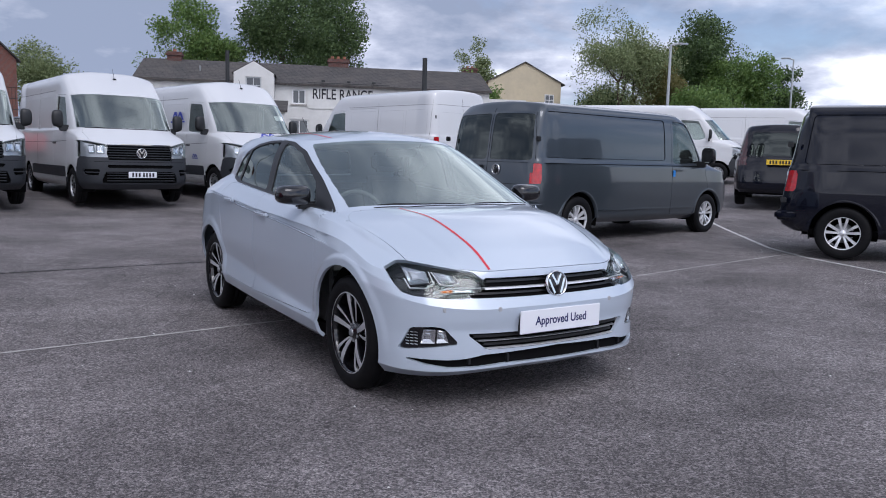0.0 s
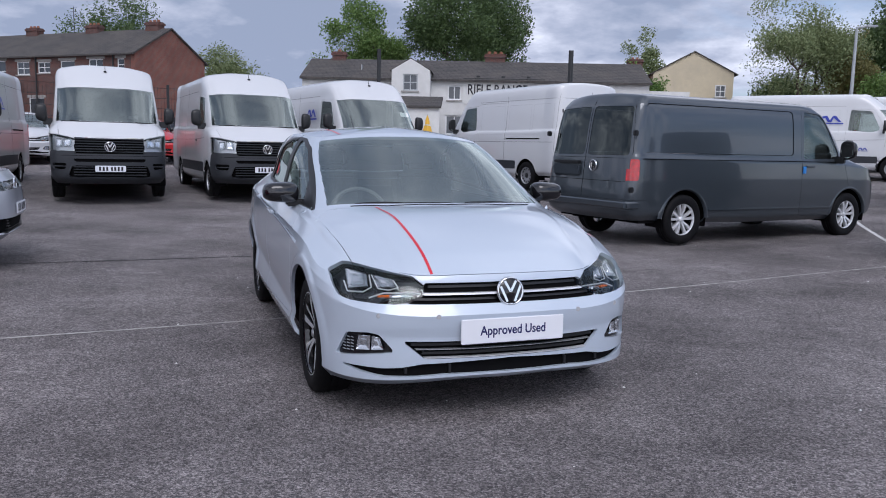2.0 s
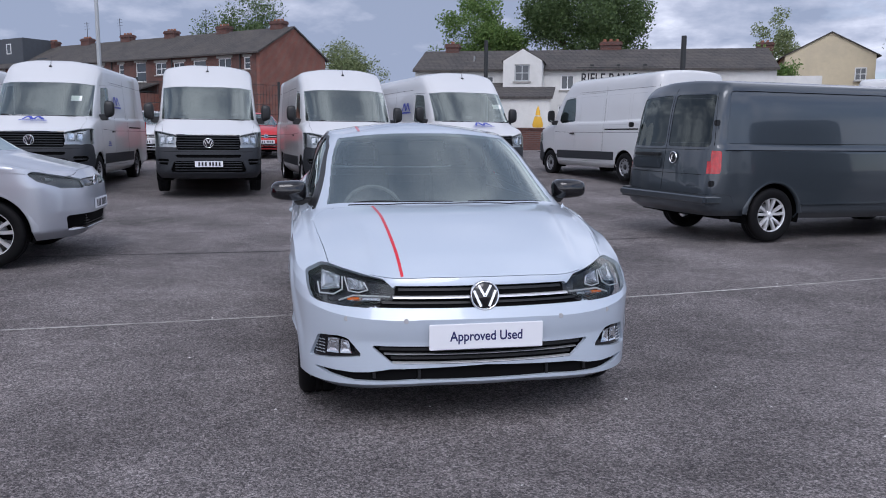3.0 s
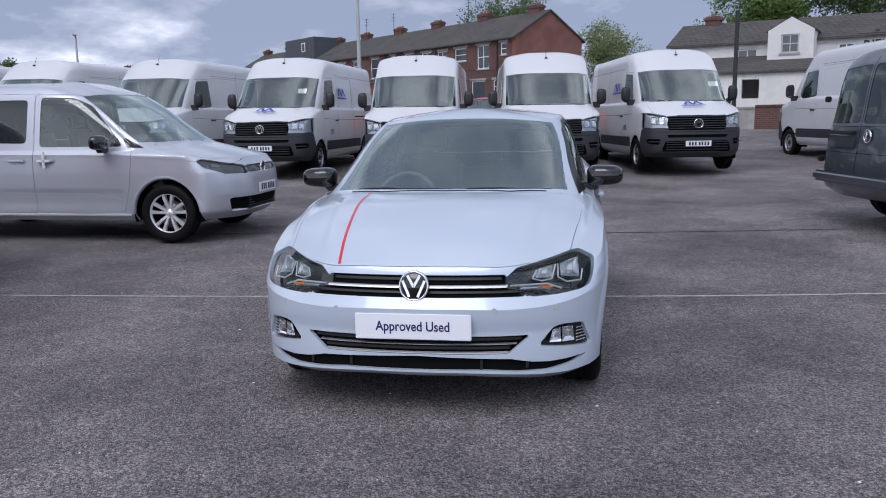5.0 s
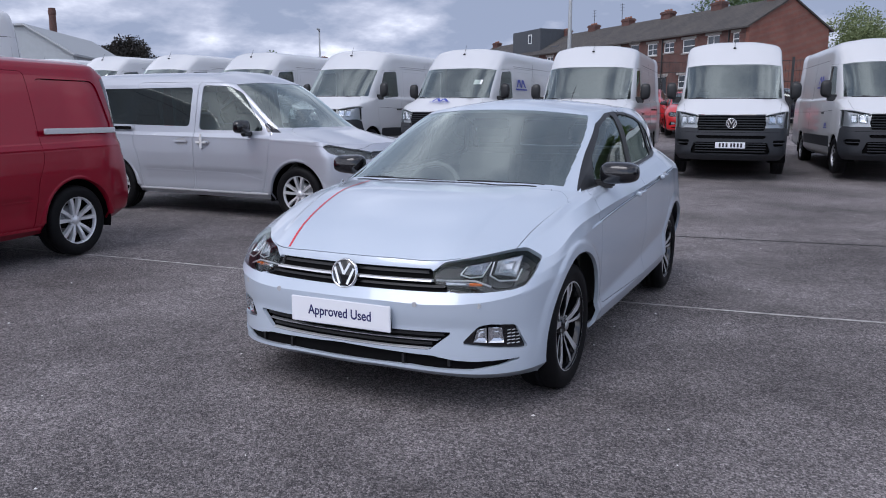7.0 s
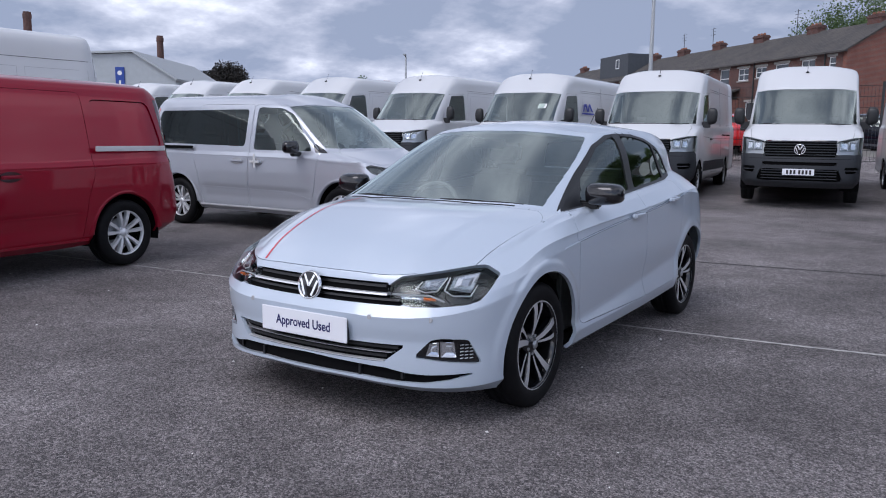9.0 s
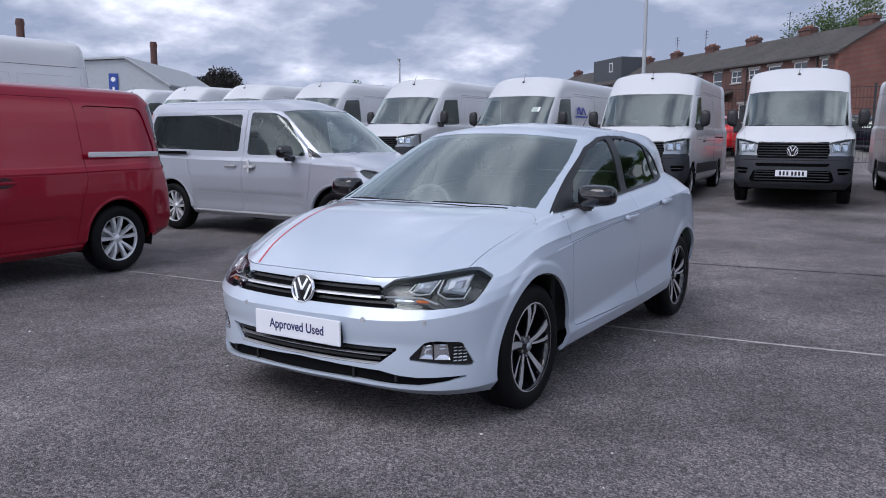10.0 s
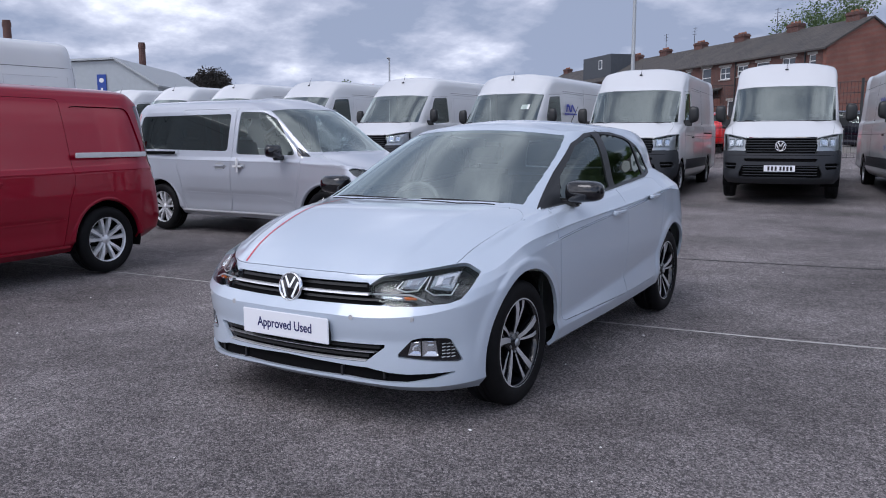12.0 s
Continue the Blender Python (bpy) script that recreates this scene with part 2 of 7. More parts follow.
M = {
    "hatch_paint": material("pearl_white_paint", (0.50, 0.565, 0.65), 0.34, 0.10, vary=0.02, scale=900, coat=1.0, spec=0.4),
    "white_paint": material("white_van_paint", (0.62, 0.63, 0.645), 0.35, coat=0.8, dirt=(0.55, 0.54, 0.52), dirt_amount=0.12),
    "grey_paint": material("dark_grey_metallic_paint", (0.048, 0.060, 0.073), 0.28, 0.35, vary=0.05, scale=800, coat=0.9),
    "black_paint": material("black_paint", (0.003, 0.004, 0.010), 0.15, 0.0, coat=0.6, spec=0.2),
    "silver_paint": material("silver_metallic_paint", (0.51, 0.535, 0.59), 0.32, 0.40, vary=0.04, scale=900, coat=1.0),
    "red_paint": material("dark_red_metallic_paint", (0.27, 0.0008, 0.018), 0.28, 0.35, vary=0.04, scale=900, coat=0.6, spec=0.3),
    "bright_red_paint": material("bright_red_paint", (0.55, 0.012, 0.015), 0.3, coat=1.0),
    "black_plastic": material("black_plastic", (0.010, 0.0105, 0.012), 0.42, vary=0.1, scale=60),
    "gloss_black": material("gloss_black_plastic", (0.006, 0.006, 0.008), 0.12, coat=0.5),
    "grey_plastic": material("grained_grey_plastic", (0.024, 0.027, 0.033), 0.58, vary=0.1, scale=40, bump=0.15, bump_scale=400),
    "rubber": material("tyre_rubber", (0.0065, 0.0065, 0.0075), 0.62, vary=0.2, scale=30, dirt=(0.022, 0.021, 0.02), dirt_amount=0.2, dirt_scale=6, spec=0.15),
    "alloy": material("silver_alloy", (0.74, 0.75, 0.77), 0.30, 0.45, vary=0.03, scale=300),
    "steel_wheel": material("grey_steel_wheel", (0.42, 0.43, 0.45), 0.4, 0.6, vary=0.06, scale=80),
    "reflector": material("satin_reflector", (0.55, 0.56, 0.58), 0.32, 0.9),
    "lamp_silver": material("bright_lamp_silver", (0.66, 0.68, 0.71), 0.14, 0.9),
    # pale colour standing in for bright reflections inside the van headlamps
    "lamp_pale": material("pale_lamp_reflection", (0.55, 0.57, 0.60), 0.3, 0.3),
    "machined": material("machined_alloy", (0.72, 0.73, 0.75), 0.28, 0.55, vary=0.03, scale=300),
    "headliner": material("pale_grey_headliner", (0.55, 0.55, 0.53), 0.95, vary=0.06, scale=60),
    "chrome": material("chrome", (0.82, 0.83, 0.85), 0.08, 1.0),
    # near-black, with the deep shade of recesses and underbodies put into the colour
    "dark": material("cavity_shade_black", (0.004, 0.004, 0.0045), 0.9, spec=0.1),
    "interior": material("dark_grey_trim", (0.15, 0.155, 0.155), 0.75, vary=0.15, scale=30),
    "seat_cloth": material("grey_seat_cloth", (0.24, 0.24, 0.24), 0.9, vary=0.2, scale=90),
    "glass": glass_material("windscreen_glass", (0.90, 0.97, 0.93), 0.15),
    "side_glass": glass_material("door_glass", (0.62, 0.68, 0.65), 0.05, 1.2),
    "tinted_glass": glass_material("privacy_glass", (0.03, 0.033, 0.037), 0.02, 1.1),
    "lamp_glass": glass_material("clear_lamp_cover", (0.94, 0.95, 0.96), 0.0, 0.8),
    "tail_red": material("red_lamp_cover", (0.44, 0.004, 0.008), 0.15, coat=1.0, vary=0.35, scale=18),
    # smoked lamp cover; also the painted shade of the red van's handle cups
    "smoked_red": material("smoked_red_lamp_and_cup_shade", (0.045, 0.004, 0.006), 0.1, coat=1.0),
    "panel_gap": material("shadowed_panel_gap", (0.06, 0.06, 0.062), 0.8, vary=0.1, scale=20),
    # grey for sensors, and for shade painted along pressed creases and in handle cups
    "panel_crease": material("grey_trim_and_crease_shade", (0.42, 0.425, 0.44), 0.5, vary=0.05, scale=20),
    "orange": material("orange_reflector", (0.75, 0.16, 0.02), 0.2, coat=0.5),
    "plate_white": material("white_plate", (0.80, 0.81, 0.85), 0.35),
    "plate_yellow": material("yellow_plate", (0.80, 0.52, 0.03), 0.35),
    "navy_ink": material("dark_blue_lettering", (0.018, 0.022, 0.11), 0.4),
    "black_ink": material("black_bars", (0.015, 0.015, 0.02), 0.5),
    "logo_blue": material("blue_decal", (0.025, 0.045, 0.36), 0.4),
    "red_stripe": material("red_vinyl_stripe", (0.62, 0.012, 0.03), 0.35, coat=0.6),
    "blue_tape": material("blue_tape", (0.03, 0.22, 0.62), 0.5),
    "white_tape": material("white_tape", (0.75, 0.75, 0.75), 0.6),
    "paper": material("white_paper", (0.8, 0.8, 0.78), 0.8),
    "white_render": material("white_render", (0.66, 0.66, 0.64), 0.9, vary=0.05, scale=3, bump=0.3, bump_scale=60, dirt=(0.40, 0.39, 0.36), dirt_scale=0.5, dirt_amount=0.4),
    "cream_render": material("cream_render", (0.60, 0.52, 0.37), 0.9, vary=0.05, scale=3, dirt=(0.36, 0.32, 0.25), dirt_scale=0.4, dirt_amount=0.4),
    "window_frame": material("white_window_frame", (0.74, 0.75, 0.75), 0.5),
    "window_glass": material("dark_window_glass", (0.055, 0.065, 0.075), 0.06, spec=0.8),
    "terracotta": material("terracotta_pot", (0.26, 0.11, 0.065), 0.85, vary=0.2, scale=8),
    "galvanised": material("galvanised_steel", (0.42, 0.44, 0.45), 0.5, 0.6, vary=0.08, scale=20),
    "dark_steel": material("dark_painted_steel", (0.022, 0.024, 0.026), 0.6, vary=0.1, scale=20),
    "cladding": material("pale_grey_cladding", (0.40, 0.43, 0.45), 0.55, vary=0.05, scale=2),
    "dormer": material("dark_slate_cladding", (0.06, 0.068, 0.08), 0.7, vary=0.1, scale=4),
    "bark": material("bark", (0.085, 0.065, 0.048), 0.95, vary=0.3, scale=6, bump=0.6, bump_scale=20),
    "line_paint": material("worn_white_line", (0.62, 0.62, 0.60), 0.8, vary=0.2, scale=14, dirt=(0.08, 0.08, 0.08), dirt_scale=9, dirt_amount=0.7),
    "seam": material("pale_joint_dust", (0.42, 0.40, 0.385), 0.95, vary=0.4, scale=12, dirt=(0.14, 0.13, 0.13), dirt_scale=4, dirt_amount=0.7),
    "sealant": material("dark_joint_sealant", (0.018, 0.018, 0.019), 0.7, vary=0.3, scale=10),
    "concrete": material("concrete", (0.33, 0.32, 0.30), 0.9, vary=0.15, scale=3, dirt=(0.18, 0.17, 0.15), dirt_scale=1, dirt_amount=0.6),
    "sign_blue": material("blue_sign", (0.02, 0.06, 0.30), 0.5),
    "yellow_paint": material("yellow_plastic", (0.70, 0.40, 0.03), 0.6),
}


def leaf_material(name, a, b):
    m = bpy.data.materials.new(name)
    m.use_nodes = True
    t = m.node_tree
    p = t.nodes["Principled BSDF"]
    geo = t.nodes.new("ShaderNodeNewGeometry")
    mx = t.nodes.new("ShaderNodeMixRGB")
    t.links.new(geo.outputs["Random Per Island"], mx.inputs[0])
    mx.inputs[1].default_value = (*a, 1)
    mx.inputs[2].default_value = (*b, 1)
    t.links.new(mx.outputs[0], p.inputs["Base Color"])
    p.inputs["Roughness"].default_value = 0.6
    tl = t.nodes.new("ShaderNodeBsdfTranslucent")
    t.links.new(mx.outputs[0], tl.inputs[0])
    ms = t.nodes.new("ShaderNodeMixShader")
    ms.inputs[0].default_value = 0.3
    t.links.new(p.outputs[0], ms.inputs[1])
    t.links.new(tl.outputs[0], ms.inputs[2])
    t.links.new(ms.outputs[0], t.nodes["Material Output"].inputs[0])
    return m


M["leaf_green"] = leaf_material("green_leaves", (0.08, 0.155, 0.035), (0.18, 0.27, 0.07))
M["leaf_dark"] = leaf_material("dark_green_leaves", (0.045, 0.085, 0.028), (0.12, 0.18, 0.06))
M["leaf_pale"] = leaf_material("pale_green_leaves", (0.15, 0.20, 0.085), (0.26, 0.30, 0.14))
M["leaf_bronze"] = leaf_material("bronze_green_leaves", (0.12, 0.13, 0.04), (0.22, 0.19, 0.07))
M["leaf_purple"] = leaf_material("dark_purple_leaves", (0.014, 0.016, 0.014), (0.04, 0.032, 0.028))


def asphalt_material():
    m = bpy.data.materials.new("asphalt")
    m.use_nodes = True
    t = m.node_tree
    p = t.nodes["Principled BSDF"]
    co = t.nodes.new("ShaderNodeTexCoord")
    chips = node(t, "ShaderNodeTexVoronoi", Scale=165.0, Vector=co.outputs["Object"])
    tone = t.nodes.new("ShaderNodeMixRGB")
    tone.inputs[1].default_value = (0.062, 0.058, 0.060, 1)
    tone.inputs[2].default_value = (0.50, 0.452, 0.447, 1)
    coarse = node(t, "ShaderNodeTexVoronoi", Scale=92.0, Vector=co.outputs["Object"])
    both = t.nodes.new("ShaderNodeMixRGB")
    both.inputs[0].default_value = 0.42
    t.links.new(chips.outputs["Color"], both.inputs[1])
    t.links.new(coarse.outputs["Color"], both.inputs[2])
    sep = t.nodes.new("ShaderNodeSeparateColor")
    t.links.new(both.outputs[0], sep.inputs[0])
    pw = t.nodes.new("ShaderNodeMath")
    pw.operation = "POWER"
    pw.inputs[1].default_value = 1.9
    t.links.new(sep.outputs[0], pw.inputs[0])
    t.links.new(pw.outputs[0], tone.inputs[0])
    patch = node(t, "ShaderNodeTexNoise", Scale=0.55, Detail=7.0, Roughness=0.62, Vector=co.outputs["Object"])
    rp = t.nodes.new("ShaderNodeMapRange")
    rp.inputs["From Min"].default_value, rp.inputs["From Max"].default_value = 0.32, 0.68
    rp.inputs["To Min"].default_value, rp.inputs["To Max"].default_value = 0.60, 1.48
    t.links.new(patch.outputs["Fac"], rp.inputs[0])
    mul = t.nodes.new("ShaderNodeMixRGB")
    mul.blend_type = "MULTIPLY"
    mul.inputs[0].default_value = 1
    t.links.new(tone.outputs[0], mul.inputs[1])
    t.links.new(rp.outputs[0], mul.inputs[2])
    mid = node(t, "ShaderNodeTexNoise", Scale=5.0, Detail=6.0, Roughness=0.7, Vector=co.outputs["Object"])
    rm = t.nodes.new("ShaderNodeMapRange")
    rm.inputs["From Min"].default_value, rm.inputs["From Max"].default_value = 0.3, 0.7
    rm.inputs["To Min"].default_value, rm.inputs["To Max"].default_value = 0.84, 1.16
    t.links.new(mid.outputs["Fac"], rm.inputs[0])
    mul2 = t.nodes.new("ShaderNodeMixRGB")
    mul2.blend_type = "MULTIPLY"
    mul2.inputs[0].default_value = 1
    t.links.new(mul.outputs[0], mul2.inputs[1])
    t.links.new(rm.outputs[0], mul2.inputs[2])
    t.links.new(mul2.outputs[0], p.inputs["Base Color"])
    p.inputs["Roughness"].default_value = 0.78
    p.inputs["Specular IOR Level"].default_value = 0.2
    b = t.nodes.new("ShaderNodeBump")
    b.inputs["Strength"].default_value = 1.0
    b.inputs["Distance"].default_value = 0.008
    t.links.new(chips.outputs["Distance"], b.inputs["Height"])
    b.invert = True
    t.links.new(b.outputs[0], p.inputs["Normal"])
    return m


M["asphalt"] = asphalt_material()


def coursed_material(name, a, b, joint, width, height, rise=1.0, dirt=(0.05, 0.04, 0.04), mortar=0.012):
    """Courses of bricks or slates, with weathering."""
    m = bpy.data.materials.new(name)
    m.use_nodes = True
    t = m.node_tree
    p = t.nodes["Principled BSDF"]
    p.inputs["Roughness"].default_value = 0.88
    co = t.nodes.new("ShaderNodeTexCoord")
    sep = t.nodes.new("ShaderNodeSeparateXYZ")
    t.links.new(co.outputs["Object"], sep.inputs[0])
    run = t.nodes.new("ShaderNodeMath")
    t.links.new(sep.outputs[0], run.inputs[0])
    t.links.new(sep.outputs[1], run.inputs[1])
    up = t.nodes.new("ShaderNodeMath")
    up.operation = "MULTIPLY"
    up.inputs[1].default_value = rise
    t.links.new(sep.outputs[2], up.inputs[0])
    cmb = t.nodes.new("ShaderNodeCombineXYZ")
    t.links.new(run.outputs[0], cmb.inputs[0])
    t.links.new(up.outputs[0], cmb.inputs[1])
    br = t.nodes.new("ShaderNodeTexBrick")
    br.inputs["Color1"].default_value, br.inputs["Color2"].default_value, br.inputs["Mortar"].default_value = (*a, 1), (*b, 1), (*joint, 1)
    br.inputs["Scale"].default_value = 1.0
    br.inputs["Mortar Size"].default_value = mortar
    br.inputs["Brick Width"].default_value, br.inputs["Row Height"].default_value = width, height
    t.links.new(cmb.outputs[0], br.inputs["Vector"])
    n = node(t, "ShaderNodeTexNoise", Scale=0.7, Detail=8.0, Roughness=0.65, Vector=co.outputs["Object"])
    r = t.nodes.new("ShaderNodeMapRange")
    r.inputs["From Min"].default_value, r.inputs["From Max"].default_value, r.inputs["To Max"].default_value = 0.45, 0.75, 0.65
    t.links.new(n.outputs["Fac"], r.inputs[0])
    mx = t.nodes.new("ShaderNodeMixRGB")
    t.links.new(r.outputs[0], mx.inputs[0])
    t.links.new(br.outputs["Color"], mx.inputs[1])
    mx.inputs[2].default_value = (*dirt, 1)
    t.links.new(mx.outputs[0], p.inputs["Base Color"])
    bp = t.nodes.new("ShaderNodeBump")
    bp.inputs["Strength"].default_value = 0.5
    bp.inputs["Distance"].default_value = 0.02
    t.links.new(br.outputs["Fac"], bp.inputs["Height"])
    bp.invert = True
    t.links.new(bp.outputs[0], p.inputs["Normal"])
    return m


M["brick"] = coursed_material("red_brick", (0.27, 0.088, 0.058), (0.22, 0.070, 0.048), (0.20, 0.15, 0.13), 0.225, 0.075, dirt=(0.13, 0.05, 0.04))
# darker brick; on the terrace front its tone stands for the unlit side
M["dark_brick"] = coursed_material("dark_shaded_red_brick", (0.15, 0.056, 0.042), (0.095, 0.040, 0.034), (0.13, 0.10, 0.09), 0.225, 0.075, dirt=(0.05, 0.032, 0.03))
M["slate"] = coursed_material("grey_slate", (0.085, 0.077, 0.073), (0.060, 0.056, 0.055), (0.025, 0.024, 0.024), 0.32, 0.24, 2.2, dirt=(0.115, 0.10, 0.085), mortar=0.02)


# ---- mesh helpers ----
def obj(name, verts, faces, mat, parent=None, smooth=False, label=""):
    me = bpy.data.meshes.new(name)
    me.from_pydata([tuple(map(float, v)) for v in verts], [], [tuple(map(int, f)) for f in faces])
    me.materials.append(mat)
    if smooth:
        me.shade_smooth()
    me.update()
    ob = new(name, me)
    if parent:
        ob.parent = parent
    if label:
        ob["label"] = label
    return ob


def part(name, bm, mat, parent=None, label="", smooth=False):
    me = bpy.data.meshes.new(name)
    bm.to_mesh(me)
    bm.free()
    me.materials.append(mat)
    if smooth:
        me.shade_smooth()
    ob = new(name, me)
    if parent:
        ob.parent = parent
    if label:
        ob["label"] = label
    return ob


def empty(name, m, label, category, group="", kind=""):
    ob = new(name)
    ob.matrix_world = m
    return tagged(ob, label, category, group, kind)


def box(bm, x0, x1, y0, y1, z0, z1, bevel=0.0, m=None, seg=2):
    r = bmesh.ops.create_cube(bm, size=1)
    vs = r["verts"]
    mm = Matrix.Translation(((x0 + x1) / 2, (y0 + y1) / 2, (z0 + z1) / 2)) @ Matrix.Diagonal((x1 - x0, y1 - y0, z1 - z0, 1))
    bmesh.ops.transform(bm, matrix=(m @ mm) if m else mm, verts=vs)
    if bevel:
        es = list({e for v in vs for e in v.link_edges})
        bmesh.ops.bevel(bm, geom=es, offset=bevel, segments=seg, affect="EDGES")
    return bm


def boxed(name, dims, mat, parent=None, bevel=0.0, label="", m=None, seg=2):
    bm = bmesh.new()
    box(bm, *dims, bevel=bevel, m=m, seg=seg)
    return part(name, bm, mat, parent, label)


def tube(bm, a, b, r0, r1=None, seg=10, caps=True):
    a, b = Vector(a), Vector(b)
    r1 = r0 if r1 is None else r1
    d = b - a
    q = d.to_track_quat("Z", "Y").to_matrix().to_4x4()
    bmesh.ops.create_cone(bm, cap_ends=caps, segments=seg, radius1=r0, radius2=r1, depth=d.length, matrix=Matrix.Translation((a + b) / 2) @ q)
    return bm


def prism(bm, outline, axis, lo, hi):
    """Extrude a closed 2D outline along an axis (0 x, 1 y, 2 z) between lo and hi."""
    def put(p, d):
        return {0: (d, p[0], p[1]), 1: (p[0], d, p[1]), 2: (p[0], p[1], d)}[axis]
    a = [bm.verts.new(put(p, lo)) for p in outline]
    b = [bm.verts.new(put(p, hi)) for p in outline]
    n = len(outline)
    bm.faces.new(a)
    bm.faces.new(b[::-1])
    for i in range(n):
        bm.faces.new((a[i], b[i], b[(i + 1) % n], a[(i + 1) % n]))
    bmesh.ops.recalc_face_normals(bm, faces=bm.faces[:])
    return bm


def revolve(name, profile, mat, parent=None, seg=32, label="", flip=False):
    """Turn a (radius, y) profile round the y axis."""
    n = len(profile)
    ang = np.linspace(0, 2 * np.pi, seg, endpoint=False)
    v = [(r * math.cos(a), y, r * math.sin(a)) for a in ang for r, y in profile]
    f = []
    for i in range(seg):
        j = (i + 1) % seg
        for k in range(n - 1):
            q = (i * n + k, i * n + k + 1, j * n + k + 1, j * n + k)
            f.append(q[::-1] if flip else q)
    return obj(name, v, f, mat, parent, smooth=True, label=label)


def lettering(name, words, size, mat, parent, m, depth=0.001, bold=0.0, width=None):
    cu = bpy.data.curves.new(name, "FONT")
    cu.body, cu.size, cu.extrude, cu.offset = words, size, depth, bold
    cu.align_x, cu.align_y = "CENTER", "CENTER"
    tmp = bpy.data.objects.new(name, cu)
    scene.collection.objects.link(tmp)
    dg = bpy.context.evaluated_depsgraph_get()
    me = bpy.data.meshes.new_from_object(tmp.evaluated_get(dg))
    me.name = name
    bpy.data.objects.remove(tmp)
    bpy.data.curves.remove(cu)
    if width:
        xs = [v.co.x for v in me.vertices]
        k = width / (max(xs) - min(xs))
        for v in me.vertices:
            v.co.x *= k
    me.materials.clear()
    me.materials.append(mat)
    ob = new(name, me)
    ob.parent = parent
    ob.matrix_local = m
    return ob


def softmax(a, b, k):
    return np.logaddexp(np.asarray(a) / k, np.asarray(b) / k) * k


def ground_z(x, y):
    """Height of the car park: falls gently from the camera to the cars, then rises towards the edges."""
    x, y = np.asarray(x, float), np.asarray(y, float)
    near = np.clip(0.0209 * x - 0.0297 * y, -0.6, 0.35)
    base = softmax(near, -0.16, 0.02)
    r = np.hypot(x, y - 5)
    s = np.clip((r - 2) / 6, 0, 1)
    rise = (0.045 * softmax((r - 10.7), 0, 1.2) + 0.09 * s * s * (3 - 2 * s)) * (1 / (1 + np.exp(-np.clip((y - 4) / 3, -50, 50))))
    return base + np.minimum(rise, 1.1 + 0.004 * r) + 0.01


def gz(x, y):
    return float(ground_z(x, y))


# ---- vehicle bodies: lofted shells ----
def hermite_axis(P, u, uq, crease=(), start=None, end=None):
    """Cubic interpolation of the rows P (knots along axis 0, at u) at uq. Creased knots keep one-sided slopes."""
    n = len(u)
    d = (P[1:] - P[:-1]) / np.diff(u).reshape(-1, *([1] * (P.ndim - 1)))
    left, right = np.zeros_like(P), np.zeros_like(P)
    for k in range(n):
        if k == 0:
            m = d[0] if start is None else start(d[0])
            left[k] = right[k] = m
        elif k == n - 1:
            m = d[-1] if end is None else end(d[-1])
            left[k] = right[k] = m
        else:
            h0, h1 = u[k] - u[k - 1], u[k + 1] - u[k]
            m = (d[k - 1] * h1 + d[k] * h0) / (h0 + h1)
            c = dict(crease).get(k, 0.0)
            left[k] = m * (1 - c) + d[k - 1] * c
            right[k] = m * (1 - c) + d[k] * c
    i = np.clip(np.searchsorted(u, uq, side="right") - 1, 0, n - 2)
    h = (u[i + 1] - u[i])
    s = (uq - u[i]) / h
    sh = (-1,) + (1,) * (P.ndim - 1)
    s, h = s.reshape(sh), h.reshape(sh)
    return (P[i] * (2 * s**3 - 3 * s**2 + 1) + right[i] * h * (s**3 - 2 * s**2 + s)
            + P[i + 1] * (-2 * s**3 + 3 * s**2) + left[i + 1] * h * (s**3 - s**2))


def inside(poly, p):
    x, y = p[:, 0], p[:, 1]
    hit = np.zeros(len(p), bool)
    n = len(poly)
    for i in range(n):
        (x0, y0), (x1, y1) = poly[i], poly[(i + 1) % n]
        if y0 == y1:
            continue
        c = ((y0 > y) != (y1 > y)) & (x < (x1 - x0) * (y - y0) / (y1 - y0) + x0)
        hit ^= c
    return hit


def nearest(poly, p):
    poly = np.asarray(poly, float)
    a, b = poly, np.roll(poly, -1, 0)
    ab = b - a
    t = ((p[:, None] - a) * ab).sum(2) / np.maximum((ab * ab).sum(1), 1e-12)
    q = a + np.clip(t, 0, 1)[..., None] * ab
    k = ((q - p[:, None]) ** 2).sum(2).argmin(1)
    return q[np.arange(len(p)), k]


def rounded(poly, r, n=5):
    out = []
    poly = [np.array(p, float) for p in poly]
    m = len(poly)
    for i in range(m):
        a, b, c = poly[i - 1], poly[i], poly[(i + 1) % m]
        u, v = a - b, c - b
        lu, lv = np.linalg.norm(u), np.linalg.norm(v)
        d = min(r, lu * 0.48, lv * 0.48)
        p, q = b + u / lu * d, b + v / lv * d
        for s in np.linspace(0, 1, n):
            out.append((1 - s) ** 2 * p + 2 * s * (1 - s) * b + s * s * q)
    return np.array(out)


def circle(cx, cz, r, n=40):
    a = np.linspace(0, 2 * np.pi, n, endpoint=False)
    return np.stack([cx + r * np.cos(a), cz + r * np.sin(a)], 1)


from mathutils.bvhtree import BVHTree


class Shell:
    """A vehicle skin, lofted through feature rings that run from the front middle round the side to the rear middle."""

    def __init__(self, rings, creases, nu, nv):
        P = np.array(rings, float)                 # rings x columns x 3
        step = np.linalg.norm(np.diff(P, axis=1), axis=2).mean(0)
        u = np.concatenate([[0], np.cumsum(step)])
        step = np.linalg.norm(np.diff(P, axis=0), axis=2)
        v = np.concatenate([[0], np.cumsum(np.maximum(step.mean(1), 0.04))])
        self.u, self.v = u, v
